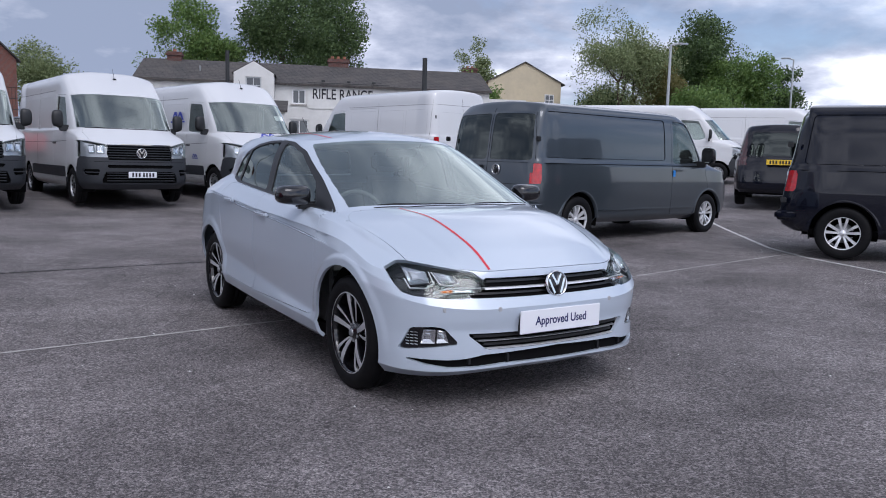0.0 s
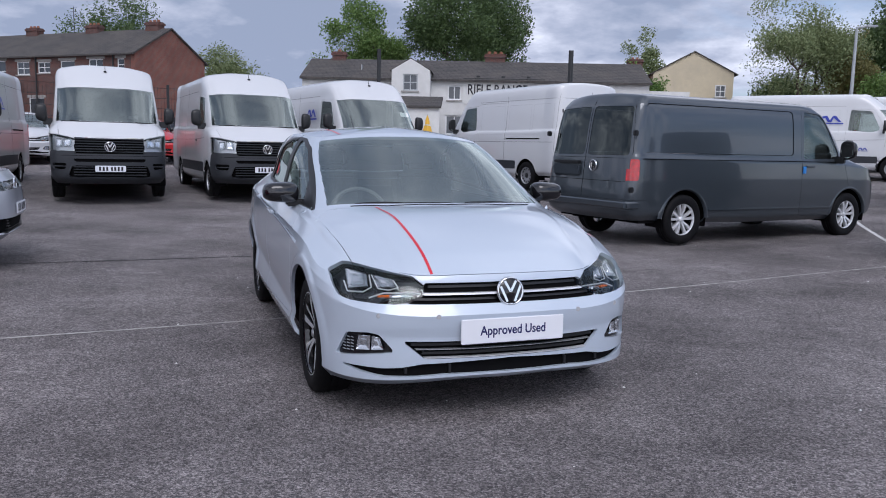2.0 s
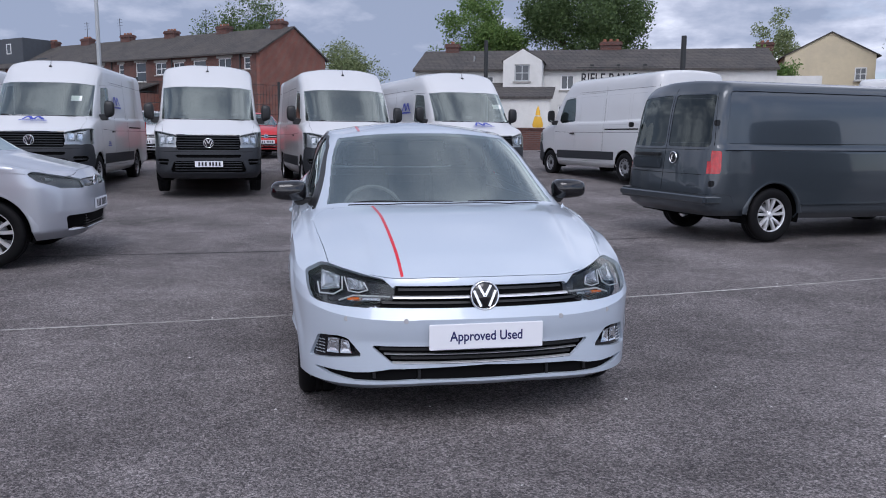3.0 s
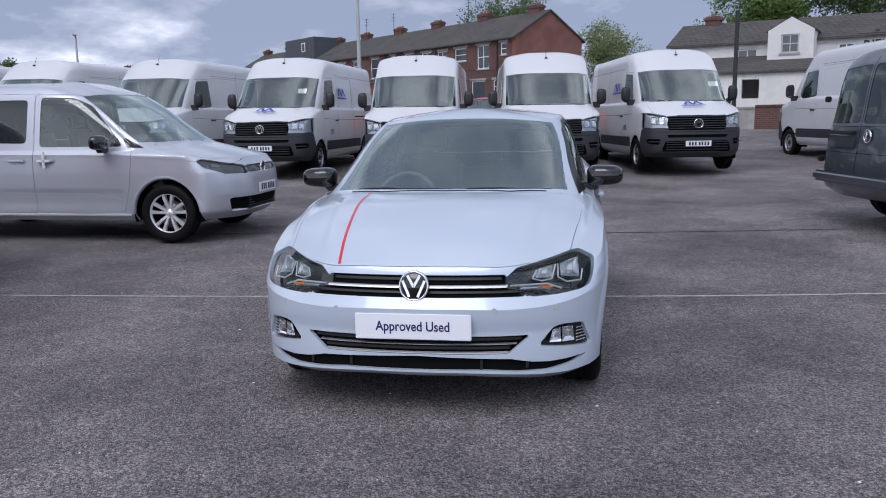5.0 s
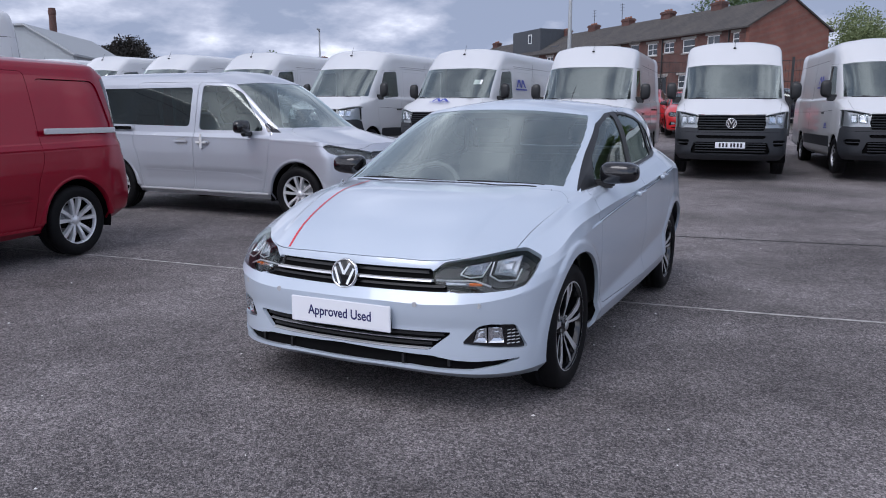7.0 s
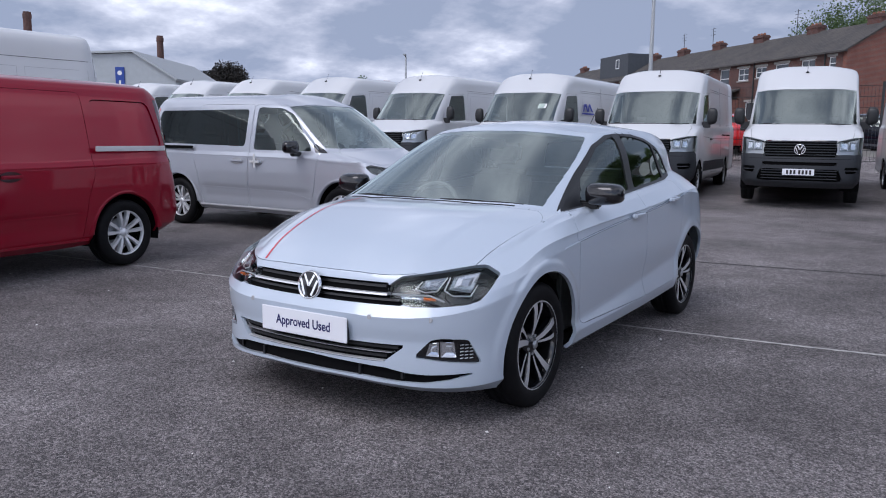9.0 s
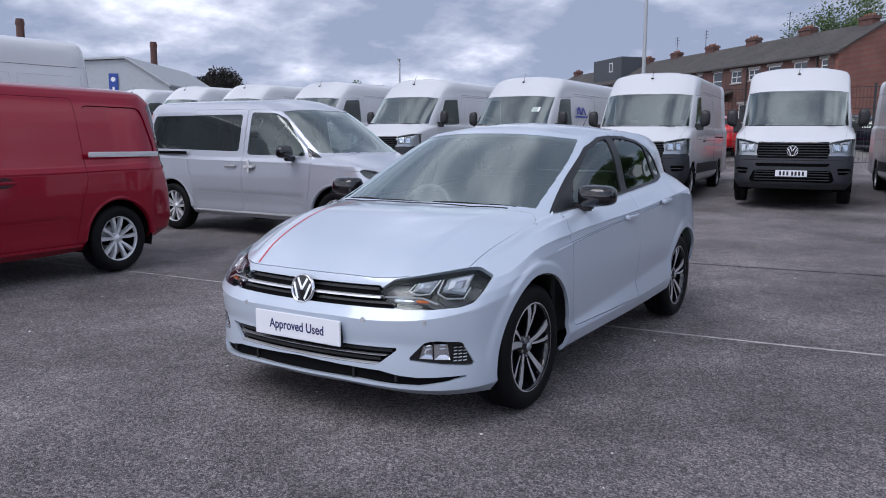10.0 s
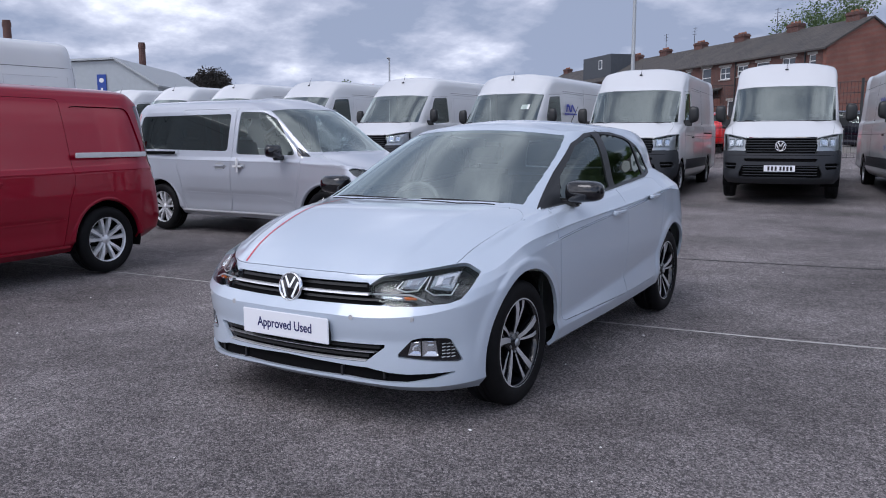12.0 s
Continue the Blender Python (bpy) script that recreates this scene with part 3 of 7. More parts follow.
        only_y = lambda d: d * np.array([0, 1, 0])
        uq = np.linspace(0, u[-1], nu)
        # every ring keeps a row of its own, so that creases stay crisp
        vq = np.concatenate([np.linspace(a, b, max(2, round(nv * w / step.mean(1).sum())), endpoint=False) for a, b, w in zip(v, v[1:], step.mean(1))] + [v[-1:]])
        nv = len(vq)
        A = hermite_axis(P.transpose(1, 0, 2), u, uq, (), only_y, only_y)      # nu x rings x 3
        G = hermite_axis(A.transpose(1, 0, 2), v, vq, creases, None, only_y)    # nv x nu x 3
        G = G.transpose(1, 0, 2)
        G[0, :, 1] = G[-1, :, 1] = 0
        G[:, -1, 1] = 0
        self.grid = G
        idx = np.arange(nu * nv).reshape(nu, nv)
        V = G.reshape(-1, 3)
        q = np.stack([idx[:-1, :-1], idx[1:, :-1], idx[1:, 1:], idx[:-1, 1:]], -1).reshape(-1, 4)
        uu, vv = np.meshgrid(uq, vq, indexing="ij")
        P2 = np.stack([uu.ravel(), vv.ravel()], 1)
        mirror = V * np.array([1, -1, 1])
        V2 = np.concatenate([V, mirror])
        q2 = (q + len(V))[:, ::-1]
        Q = np.concatenate([q, q2])
        # join the two halves along the middle
        key = np.arange(len(V2))
        mid = np.where(np.abs(V[:, 1]) < 1e-6)[0]
        key[mid + len(V)] = mid
        # roof middle: the two halves meet crosswise, row by row
        self.V, self.Q = V2, key[Q]
        self.P2 = np.concatenate([P2, P2])
        self.tag = np.zeros(len(self.Q), int)
        self.names = ["body"]
        self.refresh()

    def refresh(self):
        V, Q = self.V, self.Q
        self.C = V[Q].mean(1)
        n = np.cross(V[Q[:, 2]] - V[Q[:, 0]], V[Q[:, 3]] - V[Q[:, 1]])
        self.FN = n / np.maximum(np.linalg.norm(n, axis=1, keepdims=True), 1e-12)

    def vertex_normals(self):
        N = np.zeros_like(self.V)
        for k in range(4):
            np.add.at(N, self.Q[:, k], self.FN)
        return N / np.maximum(np.linalg.norm(N, axis=1, keepdims=True), 1e-9)

    def region(self, name, poly, axes, where, over=None):
        """Tag the faces whose middle lies in poly (seen along the third axis) and lay their edge on the outline."""
        if name not in self.names:
            self.names.append(name)
        k = self.names.index(name)
        ok = where(self.C, self.FN)
        if over is not None:
            ok &= np.isin(self.tag, [self.names.index(o) for o in over])
        cand = np.where(ok)[0]
        ins = cand[inside(poly, self.C[cand][:, axes])]
        if not len(ins):
            return
        flag = np.zeros(len(self.Q), bool)
        flag[ins] = True
        vin = np.zeros(len(self.V), bool)
        vin[self.Q[flag].ravel()] = True
        vout = np.zeros(len(self.V), bool)
        vout[self.Q[~flag & ok].ravel()] = True
        edge = np.where(vin & vout)[0]
        if len(edge):
            # move the edge onto the outline and back onto the skin
            near = ok & np.isin(self.Q, edge).any(1)
            ring = ok & np.isin(self.Q, np.unique(self.Q[near])).any(1)
            local = BVHTree.FromPolygons(self.V.tolist(), self.Q[ring].tolist())
            third = 3 - axes[0] - axes[1]
            ray = Vector([1.0 if k == third else 0.0 for k in range(3)])
            flat = nearest(poly, self.V[edge][:, axes])
            for i, q in zip(edge, flat):
                old = self.V[i, third]
                co = self.V[i].copy()
                co[axes] = q
                best = None
                for way in (ray, -ray):
                    hit = local.ray_cast(Vector(co) - way * 0.06, way, 0.12)[0]
                    if hit is not None and (best is None or abs(hit[third] - old) < abs(best - old)):
                        best = hit[third]
                co[third] = old if best is None else best
                self.V[i] = co
        self.tag[ins] = k
        self.refresh()

    def turned(self, angle):
        """Turn the skin about z, so that an outline can be laid on a slanting face."""
        c, n = math.cos(angle), math.sin(angle)
        R = np.array([[c, -n, 0], [n, c, 0], [0, 0, 1]])
        self.V = self.V @ R.T
        self.refresh()
        return R

    def tag_where(self, name, test, over=None):
        if name not in self.names:
            self.names.append(name)
        ok = test(self.C, self.FN)
        if over is not None:
            ok &= np.isin(self.tag, [self.names.index(o) for o in over])
        self.tag[ok] = self.names.index(name)

    def build(self, name, mat, parent, object_name=None, gap=0.0, depth=0.0, sink=0.0, side=0, label="", keep=None, sharp=45):
        """Make one part of the faces tagged with this name. gap draws its edge in, depth turns the edge inwards."""
        if name not in self.names:
            return None
        sel = self.tag == self.names.index(name)
        if side:
            sel &= self.C[:, 1] * side > 0
        if keep is not None:
            sel &= keep(self.C)
        q = self.Q[sel]
        if not len(q):
            return None
        N = self.vertex_normals()
        ids, inv = np.unique(q, return_inverse=True)
        q = inv.reshape(-1, 4)
        V = self.V[ids] - N[ids] * sink
        n = N[ids]
        e = np.concatenate([q[:, [k, (k + 1) % 4]] for k in range(4)])
        es = np.sort(e, 1)
        uniq, first, count = np.unique(es, axis=0, return_index=True, return_counts=True)
        be = e[first[count == 1]]
        b = np.unique(be)
        if gap:
            c = V[q].mean(1)
            acc, cnt = np.zeros_like(V), np.zeros(len(V))
            for k in range(4):
                np.add.at(acc, q[:, k], c)
                np.add.at(cnt, q[:, k], 1)
            d = acc[b] / cnt[b][:, None] - V[b]
            V[b] += d / np.maximum(np.linalg.norm(d, axis=1, keepdims=True), 1e-9) * gap
        faces = [tuple(dict.fromkeys(f)) for f in q.tolist()]
        faces = [f for f in faces if len(f) > 2]
        if depth:
            new_id = {int(i): len(V) + k for k, i in enumerate(b)}
            V = np.concatenate([V, V[b] - n[b] * depth])
            faces += [(int(j), int(i), new_id[int(i)], new_id[int(j)]) for i, j in be if i != j]
        ob = obj(object_name or name, V, faces, mat, parent, smooth=True, label=label)
        if depth:
            ob.data.set_sharp_from_angle(angle=radians(sharp))
        return ob

    def top(self):
        from_faces = [tuple(f) for f in self.Q.tolist()]
        return BVHTree.FromPolygons([tuple(v) for v in self.V], from_faces)


# ---- wheels ----
def make_wheel(parent, x, y, r, width, rim_r, style, mat_rim, side):
    """A wheel: barrel with tyre, spoked rim face, hub cap and bolts. side +1 left, -1 right."""
    w = width / 2
    hub = revolve("wheel", [(rim_r * 0.98, -w * 0.8), (rim_r * 0.93, -w * 0.3), (rim_r * 0.9, w * 0.4), (rim_r * 0.97, w * 0.8)], M["dark"], parent, 36)
    hub.location = (x, y, r)
    hub.rotation_euler = (0, 0, 0 if side > 0 else math.pi)
    prof = [(rim_r * 0.97, -w * 0.84), (rim_r + 0.012, -w * 0.95), ((r + rim_r) / 2, -w), (r - 0.022, -w * 0.93), (r - 0.005, -w * 0.78),
            (r, -w * 0.6), (r, -w * 0.22), (r - 0.007, -w * 0.2), (r - 0.007, -w * 0.14), (r, -w * 0.12), (r, w * 0.12), (r - 0.007, w * 0.14),
            (r - 0.007, w * 0.2), (r, w * 0.22), (r, w * 0.6), (r - 0.005, w * 0.78), (r - 0.022, w * 0.93), ((r + rim_r) / 2, w), (rim_r + 0.012, w * 0.95), (rim_r * 0.97, w * 0.84)]
    revolve("tyre", prof, M["rubber"], hub, 48, flip=True)
    face = w * 0.72
    revolve("rim", [(rim_r * 0.99, face + 0.012), (rim_r * 0.965, face + 0.016), (rim_r * 0.93, face + 0.002), (rim_r * 0.91, face - 0.06)], M["gloss_black"] if style == "blade" else mat_rim, hub, 48, flip=True)
    revolve("brake_disc", [(0.03, -0.01), (rim_r * 0.60, -0.01), (rim_r * 0.60, -0.03)], M["black_plastic"] if style == "blade" else M["steel_wheel"], hub, 28, flip=True)
    if style == "steel":
        revolve("wheel_disc", [(0.03, face - 0.04), (rim_r * 0.30, face - 0.035), (rim_r * 0.36, face - 0.005), (rim_r * 0.62, face - 0.03), (rim_r * 0.80, face - 0.015), (rim_r * 0.95, face - 0.03)], mat_rim, hub, 36, flip=True)
        bm = bmesh.new()
        for k in range(12):
            a = 2 * math.pi * k / 12
            tube(bm, (rim_r * 0.76 * math.cos(a), face - 0.03, rim_r * 0.76 * math.sin(a)), (rim_r * 0.76 * math.cos(a), face - 0.008, rim_r * 0.76 * math.sin(a)), 0.016, seg=8)
        # solid plugs, their near-black standing for the shade inside vent holes
        part("vent_holes", bm, M["dark"], hub)
        revolve("hub_cap", [(0.001, face + 0.005), (rim_r * 0.27, face), (rim_r * 0.31, face - 0.03)], M["black_plastic"], hub, 20, flip=True)
        return hub
    spokes = 5
    for k in range(spokes):
        a0 = 2 * math.pi * k / spokes + 0.3
        if style == "blade":
            blades = (([(0.16, 0.02, 0.012, -0.020), (0.45, 0.00, 0.016, -0.004), (0.75, -0.05, 0.0205, 0.006), (0.965, -0.10, 0.024, 0.006)], True),
                      ([(0.30, 0.36, 0.006, -0.020), (0.55, 0.36, 0.008, -0.010), (0.78, 0.33, 0.0115, 0.0), (0.965, 0.29, 0.015, 0.002)], True),
                      ([(0.20, 0.16, 0.010, -0.034), (0.60, 0.17, 0.014, -0.024), (0.95, 0.14, 0.020, -0.020)], False))
        else:
            blades = tuple(([(0.18, g * 0.20, 0.013, -0.018), (0.60, g * 0.26, 0.0155, 0.004), (0.955, g * 0.25, 0.019, 0.006)], None) for g in (-1, 1))
        for stations, bright in blades:
            rows = [(rim_r * rr, a0 + ang, hw, face + yy) for rr, ang, hw, yy in stations]

            def blade_mesh(layers):
                bm = bmesh.new()
                out = []
                for rr, ang, hw, yy in rows:
                    ca, sa = math.cos(ang), math.sin(ang)
                    out.append([bm.verts.new((rr * ca - g * hw * wd * sa, yy + dep, rr * sa + g * hw * wd * ca)) for g, wd, dep in layers])
                m = len(layers)
                for p, q in zip(out, out[1:]):
                    for j in range(m):
                        bm.faces.new((p[j], p[(j + 1) % m], q[(j + 1) % m], q[j]))
                bm.faces.new(out[0])
                bm.faces.new(out[-1])
                bmesh.ops.recalc_face_normals(bm, faces=bm.faces[:])
                return bm
            body = M["gloss_black"] if style == "blade" else mat_rim
            part("spoke", blade_mesh([(-1, 0.86, 0.0), (1, 0.86, 0.0), (1, 1.0, -0.005), (1, 1.1, -0.04), (-1, 1.1, -0.04), (-1, 1.0, -0.005)]), body, hub)
            if bright:
                part("spoke_face", blade_mesh([(-1, 0.80, 0.0012), (1, 0.80, 0.0012), (1, 0.82, -0.001), (-1, 0.82, -0.001)]), mat_rim, hub)
    if style == "blade":
        revolve("rim_edge", [(rim_r * 0.958, face + 0.0175), (rim_r * 0.985, face + 0.0165)], mat_rim, hub, 48, flip=True)
        revolve("hub_badge", [(0.0005, face + 0.004), (rim_r * 0.085, face + 0.003), (rim_r * 0.095, face - 0.004)], M["steel_wheel"], hub, 18, flip=True)
    revolve("hub_cap", [(0.001, face - 0.004), (rim_r * 0.12, face - 0.006), (rim_r * 0.15, face - 0.014), (rim_r * 0.25, face - 0.02), (rim_r * 0.28, face - 0.05)], mat_rim if style != "blade" else M["gloss_black"], hub, 24, flip=True)
    for k in range(5):
        a = 2 * math.pi * (k + 0.5) / 5 + 0.3
        bm = bmesh.new()
        tube(bm, (rim_r * 0.21 * math.cos(a), face - 0.03, rim_r * 0.21 * math.sin(a)), (rim_r * 0.21 * math.cos(a), face - 0.012, rim_r * 0.21 * math.sin(a)), 0.008, seg=6)
        part("wheel_bolt", bm, M["steel_wheel"], hub)
    return hub


def arch_liner(parent, x, z, r, y_in, y_out, side):
    a = np.linspace(-0.25, math.pi + 0.25, 24)
    v, f = [], []
    for t in a:
        for y in (y_in, y_out):
            v.append((x + r * math.cos(t), side * y, z + r * math.sin(t)))
    for i in range(len(a) - 1):
        f.append((2 * i, 2 * i + 1, 2 * i + 3, 2 * i + 2))
    k = len(v)
    v += [(x + r * math.cos(t), side * y_in, z + r * math.sin(t)) for t in a]
    f.append(tuple(range(k, k + len(a))))
    # wheel well shade is helped by the near-black colour
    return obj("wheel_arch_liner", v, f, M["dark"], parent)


def arch_lip(parent, ax, cz, r, y, s, mat, width=0.045, out=0.010):
    """The flared lip round a wheel opening."""
    bm = bmesh.new()
    vs = []
    for t in np.linspace(0.05, math.pi - 0.05, 30):
        c, n = math.cos(t), math.sin(t)
        k = min(1.0, max(0.0, n / 0.3))
        vs.append([bm.verts.new((ax + rr * c, s * yy, cz + rr * n)) for rr, yy in ((r - 0.004, y - 0.03), (r, y + out * 0.6 * k), (r + width * 0.3, y + out * k), (r + width, y - 0.014))])
    for a, b in zip(vs, vs[1:]):
        for j in range(3):
            f = (a[j], a[j + 1], b[j + 1], b[j])
            bm.faces.new(f if s > 0 else f[::-1])
    return part("arch_lip", bm, mat, parent, smooth=True)


def roundel(parent, m, r, mat_ring=None, mat_back=None):
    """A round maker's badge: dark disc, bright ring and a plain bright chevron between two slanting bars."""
    back = revolve("badge", [(0.0005, 0.004), (r * 0.9, 0.003), (r, -0.004)], mat_back or M["gloss_black"], parent, 28, flip=True)
    back.matrix_local = m
    revolve("badge_ring", [(r * 0.86, 0.002), (r * 0.90, 0.009), (r * 0.97, 0.009), (r * 1.02, -0.004)], mat_ring or M["chrome"], back, 32, flip=True)
    for pts in (((-0.42, 0.70), (0.0, -0.06), (0.42, 0.70)), ((-0.74, 0.35), (-0.28, -0.72)), ((0.28, -0.72), (0.74, 0.35))):
        for (ax, az), (bx, bz) in zip(pts, pts[1:]):
            bm = bmesh.new()
            d = Vector((bx - ax, bz - az)).normalized()
            nx, nz = -d.y * 0.085, d.x * 0.085
            vs = [bm.verts.new((r * (px + sx * nx), yy, r * (pz + sx * nz))) for yy in (0.002, 0.008) for px, pz, sx in ((ax, az, 1), (bx, bz, 1), (bx, bz, -1), (ax, az, -1))]
            for q in ((4, 5, 6, 7), (0, 1, 5, 4), (1, 2, 6, 5), (2, 3, 7, 6), (3, 0, 4, 7)):
                bm.faces.new([vs[i] for i in q])
            bmesh.ops.recalc_face_normals(bm, faces=bm.faces[:])
            part("badge_bar", bm, mat_ring or M["chrome"], back)
    return back


FRONT = Matrix(((0, 1, 0, 0), (-1, 0, 0, 0), (0, 0, 1, 0), (0, 0, 0, 1)))   # a thing built facing +y turned to face +x
BACK = Matrix(((0, -1, 0, 0), (1, 0, 0, 0), (0, 0, 1, 0), (0, 0, 0, 1)))


def number_plate(parent, m, w=0.52, h=0.111, mat=None, bars=True):
    """A plate facing +y of m, its characters plain bars."""
    bm = bmesh.new()
    box(bm, -w / 2, w / 2, -0.004, 0.004, -h / 2, h / 2, 0.003)
    p = part("number_plate", bm, mat or M["plate_white"], parent)
    p.matrix_local = m
    if bars:
        bm = bmesh.new()
        for k, x in enumerate((-0.195, -0.135, -0.075, -0.02, 0.06, 0.12, 0.18)):
            box(bm, x - 0.017, x + 0.017, 0.0042, 0.0062, -0.037, 0.037)
        part("plate_bars", bm, M["black_ink"], p)
    return p


def door_handle(parent, x, y, z, side, mat, length=0.19):
    bm = bmesh.new()
    box(bm, x - length / 2, x + length / 2, y + side * 0.012 - 0.012, y + side * 0.012 + 0.022, z - 0.016, z + 0.016, 0.009, seg=3)
    return part("door_handle", bm, mat, parent)


def mirror_unit(parent, x, y, z, side, size, mat_cap, mat_foot, lens=True):
    """Door mirror: foot, shell, glass on its rear face."""
    sx, sy, sz = size
    bm = bmesh.new()
    bmesh.ops.create_uvsphere(bm, u_segments=20, v_segments=12, radius=0.5)
    for v in bm.verts:
        c = v.co
        k = 1.0
        c.x = math.copysign(abs(c.x * 2) ** 0.75, c.x) * 0.5
        c.y = math.copysign(abs(c.y * 2) ** 0.55, c.y) * 0.5
        c.z = math.copysign(abs(c.z * 2) ** 0.6, c.z) * 0.5
        if c.x < -0.12:
            c.x = -0.12 - (abs(c.x) - 0.12) * 0.15
        c.z *= 1 - 0.28 * (side * c.y + 0.5) * (1 if c.z < 0 else 0.35)
    bmesh.ops.transform(bm, matrix=Matrix.Translation((x, y + side * sy * 0.5, z)) @ Matrix.Diagonal((sx, sy, sz, 1)), verts=bm.verts)
    shell = part("door_mirror", bm, mat_cap, parent, smooth=True)
    bm = bmesh.new()
    box(bm, x - sx * 0.25, x + sx * 0.12, min(y - side * 0.13, y + side * sy * 0.35), max(y - side * 0.13, y + side * sy * 0.35), z - sz * 0.62, z - sz * 0.28, 0.012)
    part("mirror_foot", bm, mat_foot, shell)
    bm = bmesh.new()
    bmesh.ops.create_circle(bm, cap_ends=True, segments=20, radius=0.5)
    bmesh.ops.transform(bm, matrix=Matrix.Translation((x - sx * 0.165, y + side * sy * 0.5, z)) @ pose(0, 0, 0, 0, -90, 0) @ Matrix.Diagonal((sz * 0.72, sy * 0.8, 1, 1)), verts=bm.verts)
    part("mirror_glass", bm, M["chrome"], shell)
    return shell


def seat(parent, x, y, z, scale=1.0):
    s = scale
    bm = bmesh.new()
    box(bm, x - 0.25 * s, x + 0.25 * s, y - 0.25 * s, y + 0.25 * s, z, z + 0.16 * s, 0.05, seg=3)
    cushion = part("seat", bm, M["seat_cloth"], parent)
    tilt = Matrix.Translation((x - 0.25 * s, y, z + 0.1 * s)) @ pose(0, 0, 0, 0, -16, 0)
    bm = bmesh.new()
    box(bm, -0.07 * s, 0.07 * s, -0.24 * s, 0.24 * s, 0, 0.60 * s, 0.055, m=tilt, seg=3)
    part("backrest", bm, M["seat_cloth"], cushion)
    bm = bmesh.new()
    box(bm, -0.045 * s, 0.045 * s, -0.13 * s, 0.13 * s, 0.64 * s, 0.80 * s, 0.035, m=tilt, seg=3)
    part("headrest", bm, M["seat_cloth"], cushion)
    return cushion


def steering_wheel(parent, x, y, z, r=0.185):
    bm = bmesh.new()
    n, k = 28, 8
    ring = [[bm.verts.new(((r + 0.016 * math.cos(b)) * 0 + 0.016 * math.sin(b), (r + 0.016 * math.cos(b)) * math.cos(a), (r + 0.016 * math.cos(b)) * math.sin(a))) for b in np.linspace(0, 2 * np.pi, k, endpoint=False)] for a in np.linspace(0, 2 * np.pi, n, endpoint=False)]
    for i in range(n):
        for j in range(k):
            bm.faces.new((ring[i][j], ring[(i + 1) % n][j], ring[(i + 1) % n][(j + 1) % k], ring[i][(j + 1) % k]))
    box(bm, -0.02, 0.02, -r, r, -0.025, 0.025, 0.01)
    box(bm, -0.02, 0.02, -0.02, 0.02, -r, 0.0, 0.01)
    box(bm, -0.03, 0.025, -0.07, 0.07, -0.06, 0.05, 0.02)
    bmesh.ops.transform(bm, matrix=Matrix.Translation((x, y, z)) @ pose(0, 0, 0, 0, -25, 0), verts=bm.verts)
    return part("steering_wheel", bm, M["interior"], parent)


# ---- small white hatchback ----
def hatch_shell(nu=210, nv=124):
    """Rings of the hatchback from the bumper's lower edge up to the roof's middle line, each from the nose round the flank to the tail."""
    fx, fy = np.array([2.026, 2.016, 1.982, 1.925, 1.845, 1.735, 1.58]), np.array([0, .22, .43, .58, .70, .79, .845])
    sx = np.array([1.275, .85, .35, -.25, -.80, -1.275])
    flat = np.ones(7)

    def ring(back, f, front_z, side_y, side_z, tail_x, tail_y, tail_z):
        return np.stack([np.concatenate([fx - np.array(back) * flat, sx, tail_x]), np.concatenate([fy * np.array(f), side_y, tail_y]), np.concatenate([front_z, side_z, tail_z])], 1)

    def free(xs, ys, zs):
        return np.stack([xs, ys, zs], 1)
    lower = ring([.045, .05, .06, .085, .10, .09, .04], [1, .98, .965, .957, .95, .943, .947], [.222, .221, .207, .186, .176, .176, .180],
                 [.815, .825, .825, .825, .825, .815], [.205, .215, .22, .225, .24, .25], [-1.58, -1.80, -1.88, -1.90], [.76, .63, .36, 0], [.27, .28, .28, .28])
    lip = ring(.002, .992, [.250, .249, .240, .230, .226, .228, .234],
               [.852, .855, .858, .860, .860, .852], [.238, .244, .248, .256, .272, .29], [-1.62, -1.86, -1.95, -1.97], [.81, .68, .37, 0], [.34, .35, .35, .35])
    sill = ring(.004, .997, [.335, .335, .327, .315, .305, .303, .303],
                [.866, .874, .880, .882, .882, .874], [.292, .308, .316, .326, .342, .362], [-1.635, -1.87, -1.96, -1.98], [.826, .69, .375, 0], [.41, .43, .43, .43])
    swage = ring(.010, .999, [.43, .43, .43, .43, .42, .41, .40],
                 [.866, .858, .855, .855, .858, .866], [.352, .362, .392, .436, .486, .50], [-1.64, -1.875, -1.965, -1.985], [.838, .70, .38, 0], [.51, .52, .52, .52])
    waist = ring(0, 1, [.49, .49, .488, .486, .490, .50, .52],
                 [.872, .876, .878, .879, .877, .872], [.59, .60, .60, .61, .62, .62], [-1.645, -1.88, -1.965, -1.985], [.842, .70, .38, 0], [.60, .60, .60, .60])
    bumper = ring(-.004, 1.002, [.541, .541, .537, .544, .561, .588, .622],
                  [.872, .876, .877, .878, .877, .870], [.665, .69, .705, .715, .725, .725], [-1.645, -1.87, -1.955, -1.975], [.838, .70, .38, 0], [.72, .70, .69, .69])
    blade = ring([.032, .032, .032, .033, .033, .024, .010], [1, 1, 1, 1, .998, .995, .993], [.592, .592, .588, .595, .611, .640, .672],
                 [.868, .872, .872, .872, .870, .856], [.742, .790, .832, .868, .908, .938], [-1.635, -1.855, -1.935, -1.955], [.818, .69, .375, 0], [.90, .86, .85, .85])
    line = ring([.060, .060, .062, .078, .092, .082, .036], [1, 1, 1, .992, .987, .983, .977], [.655, .655, .653, .666, .685, .701, .716],
                [.852, .862, .866, .867, .865, .846], [.800, .842, .868, .893, .929, .955], [-1.62, -1.84, -1.92, -1.94], [.798, .685, .37, 0], [.955, .92, .92, .92])
    blade_in, line_in = blade + (line - blade) / 3, line - (line - blade) / 3
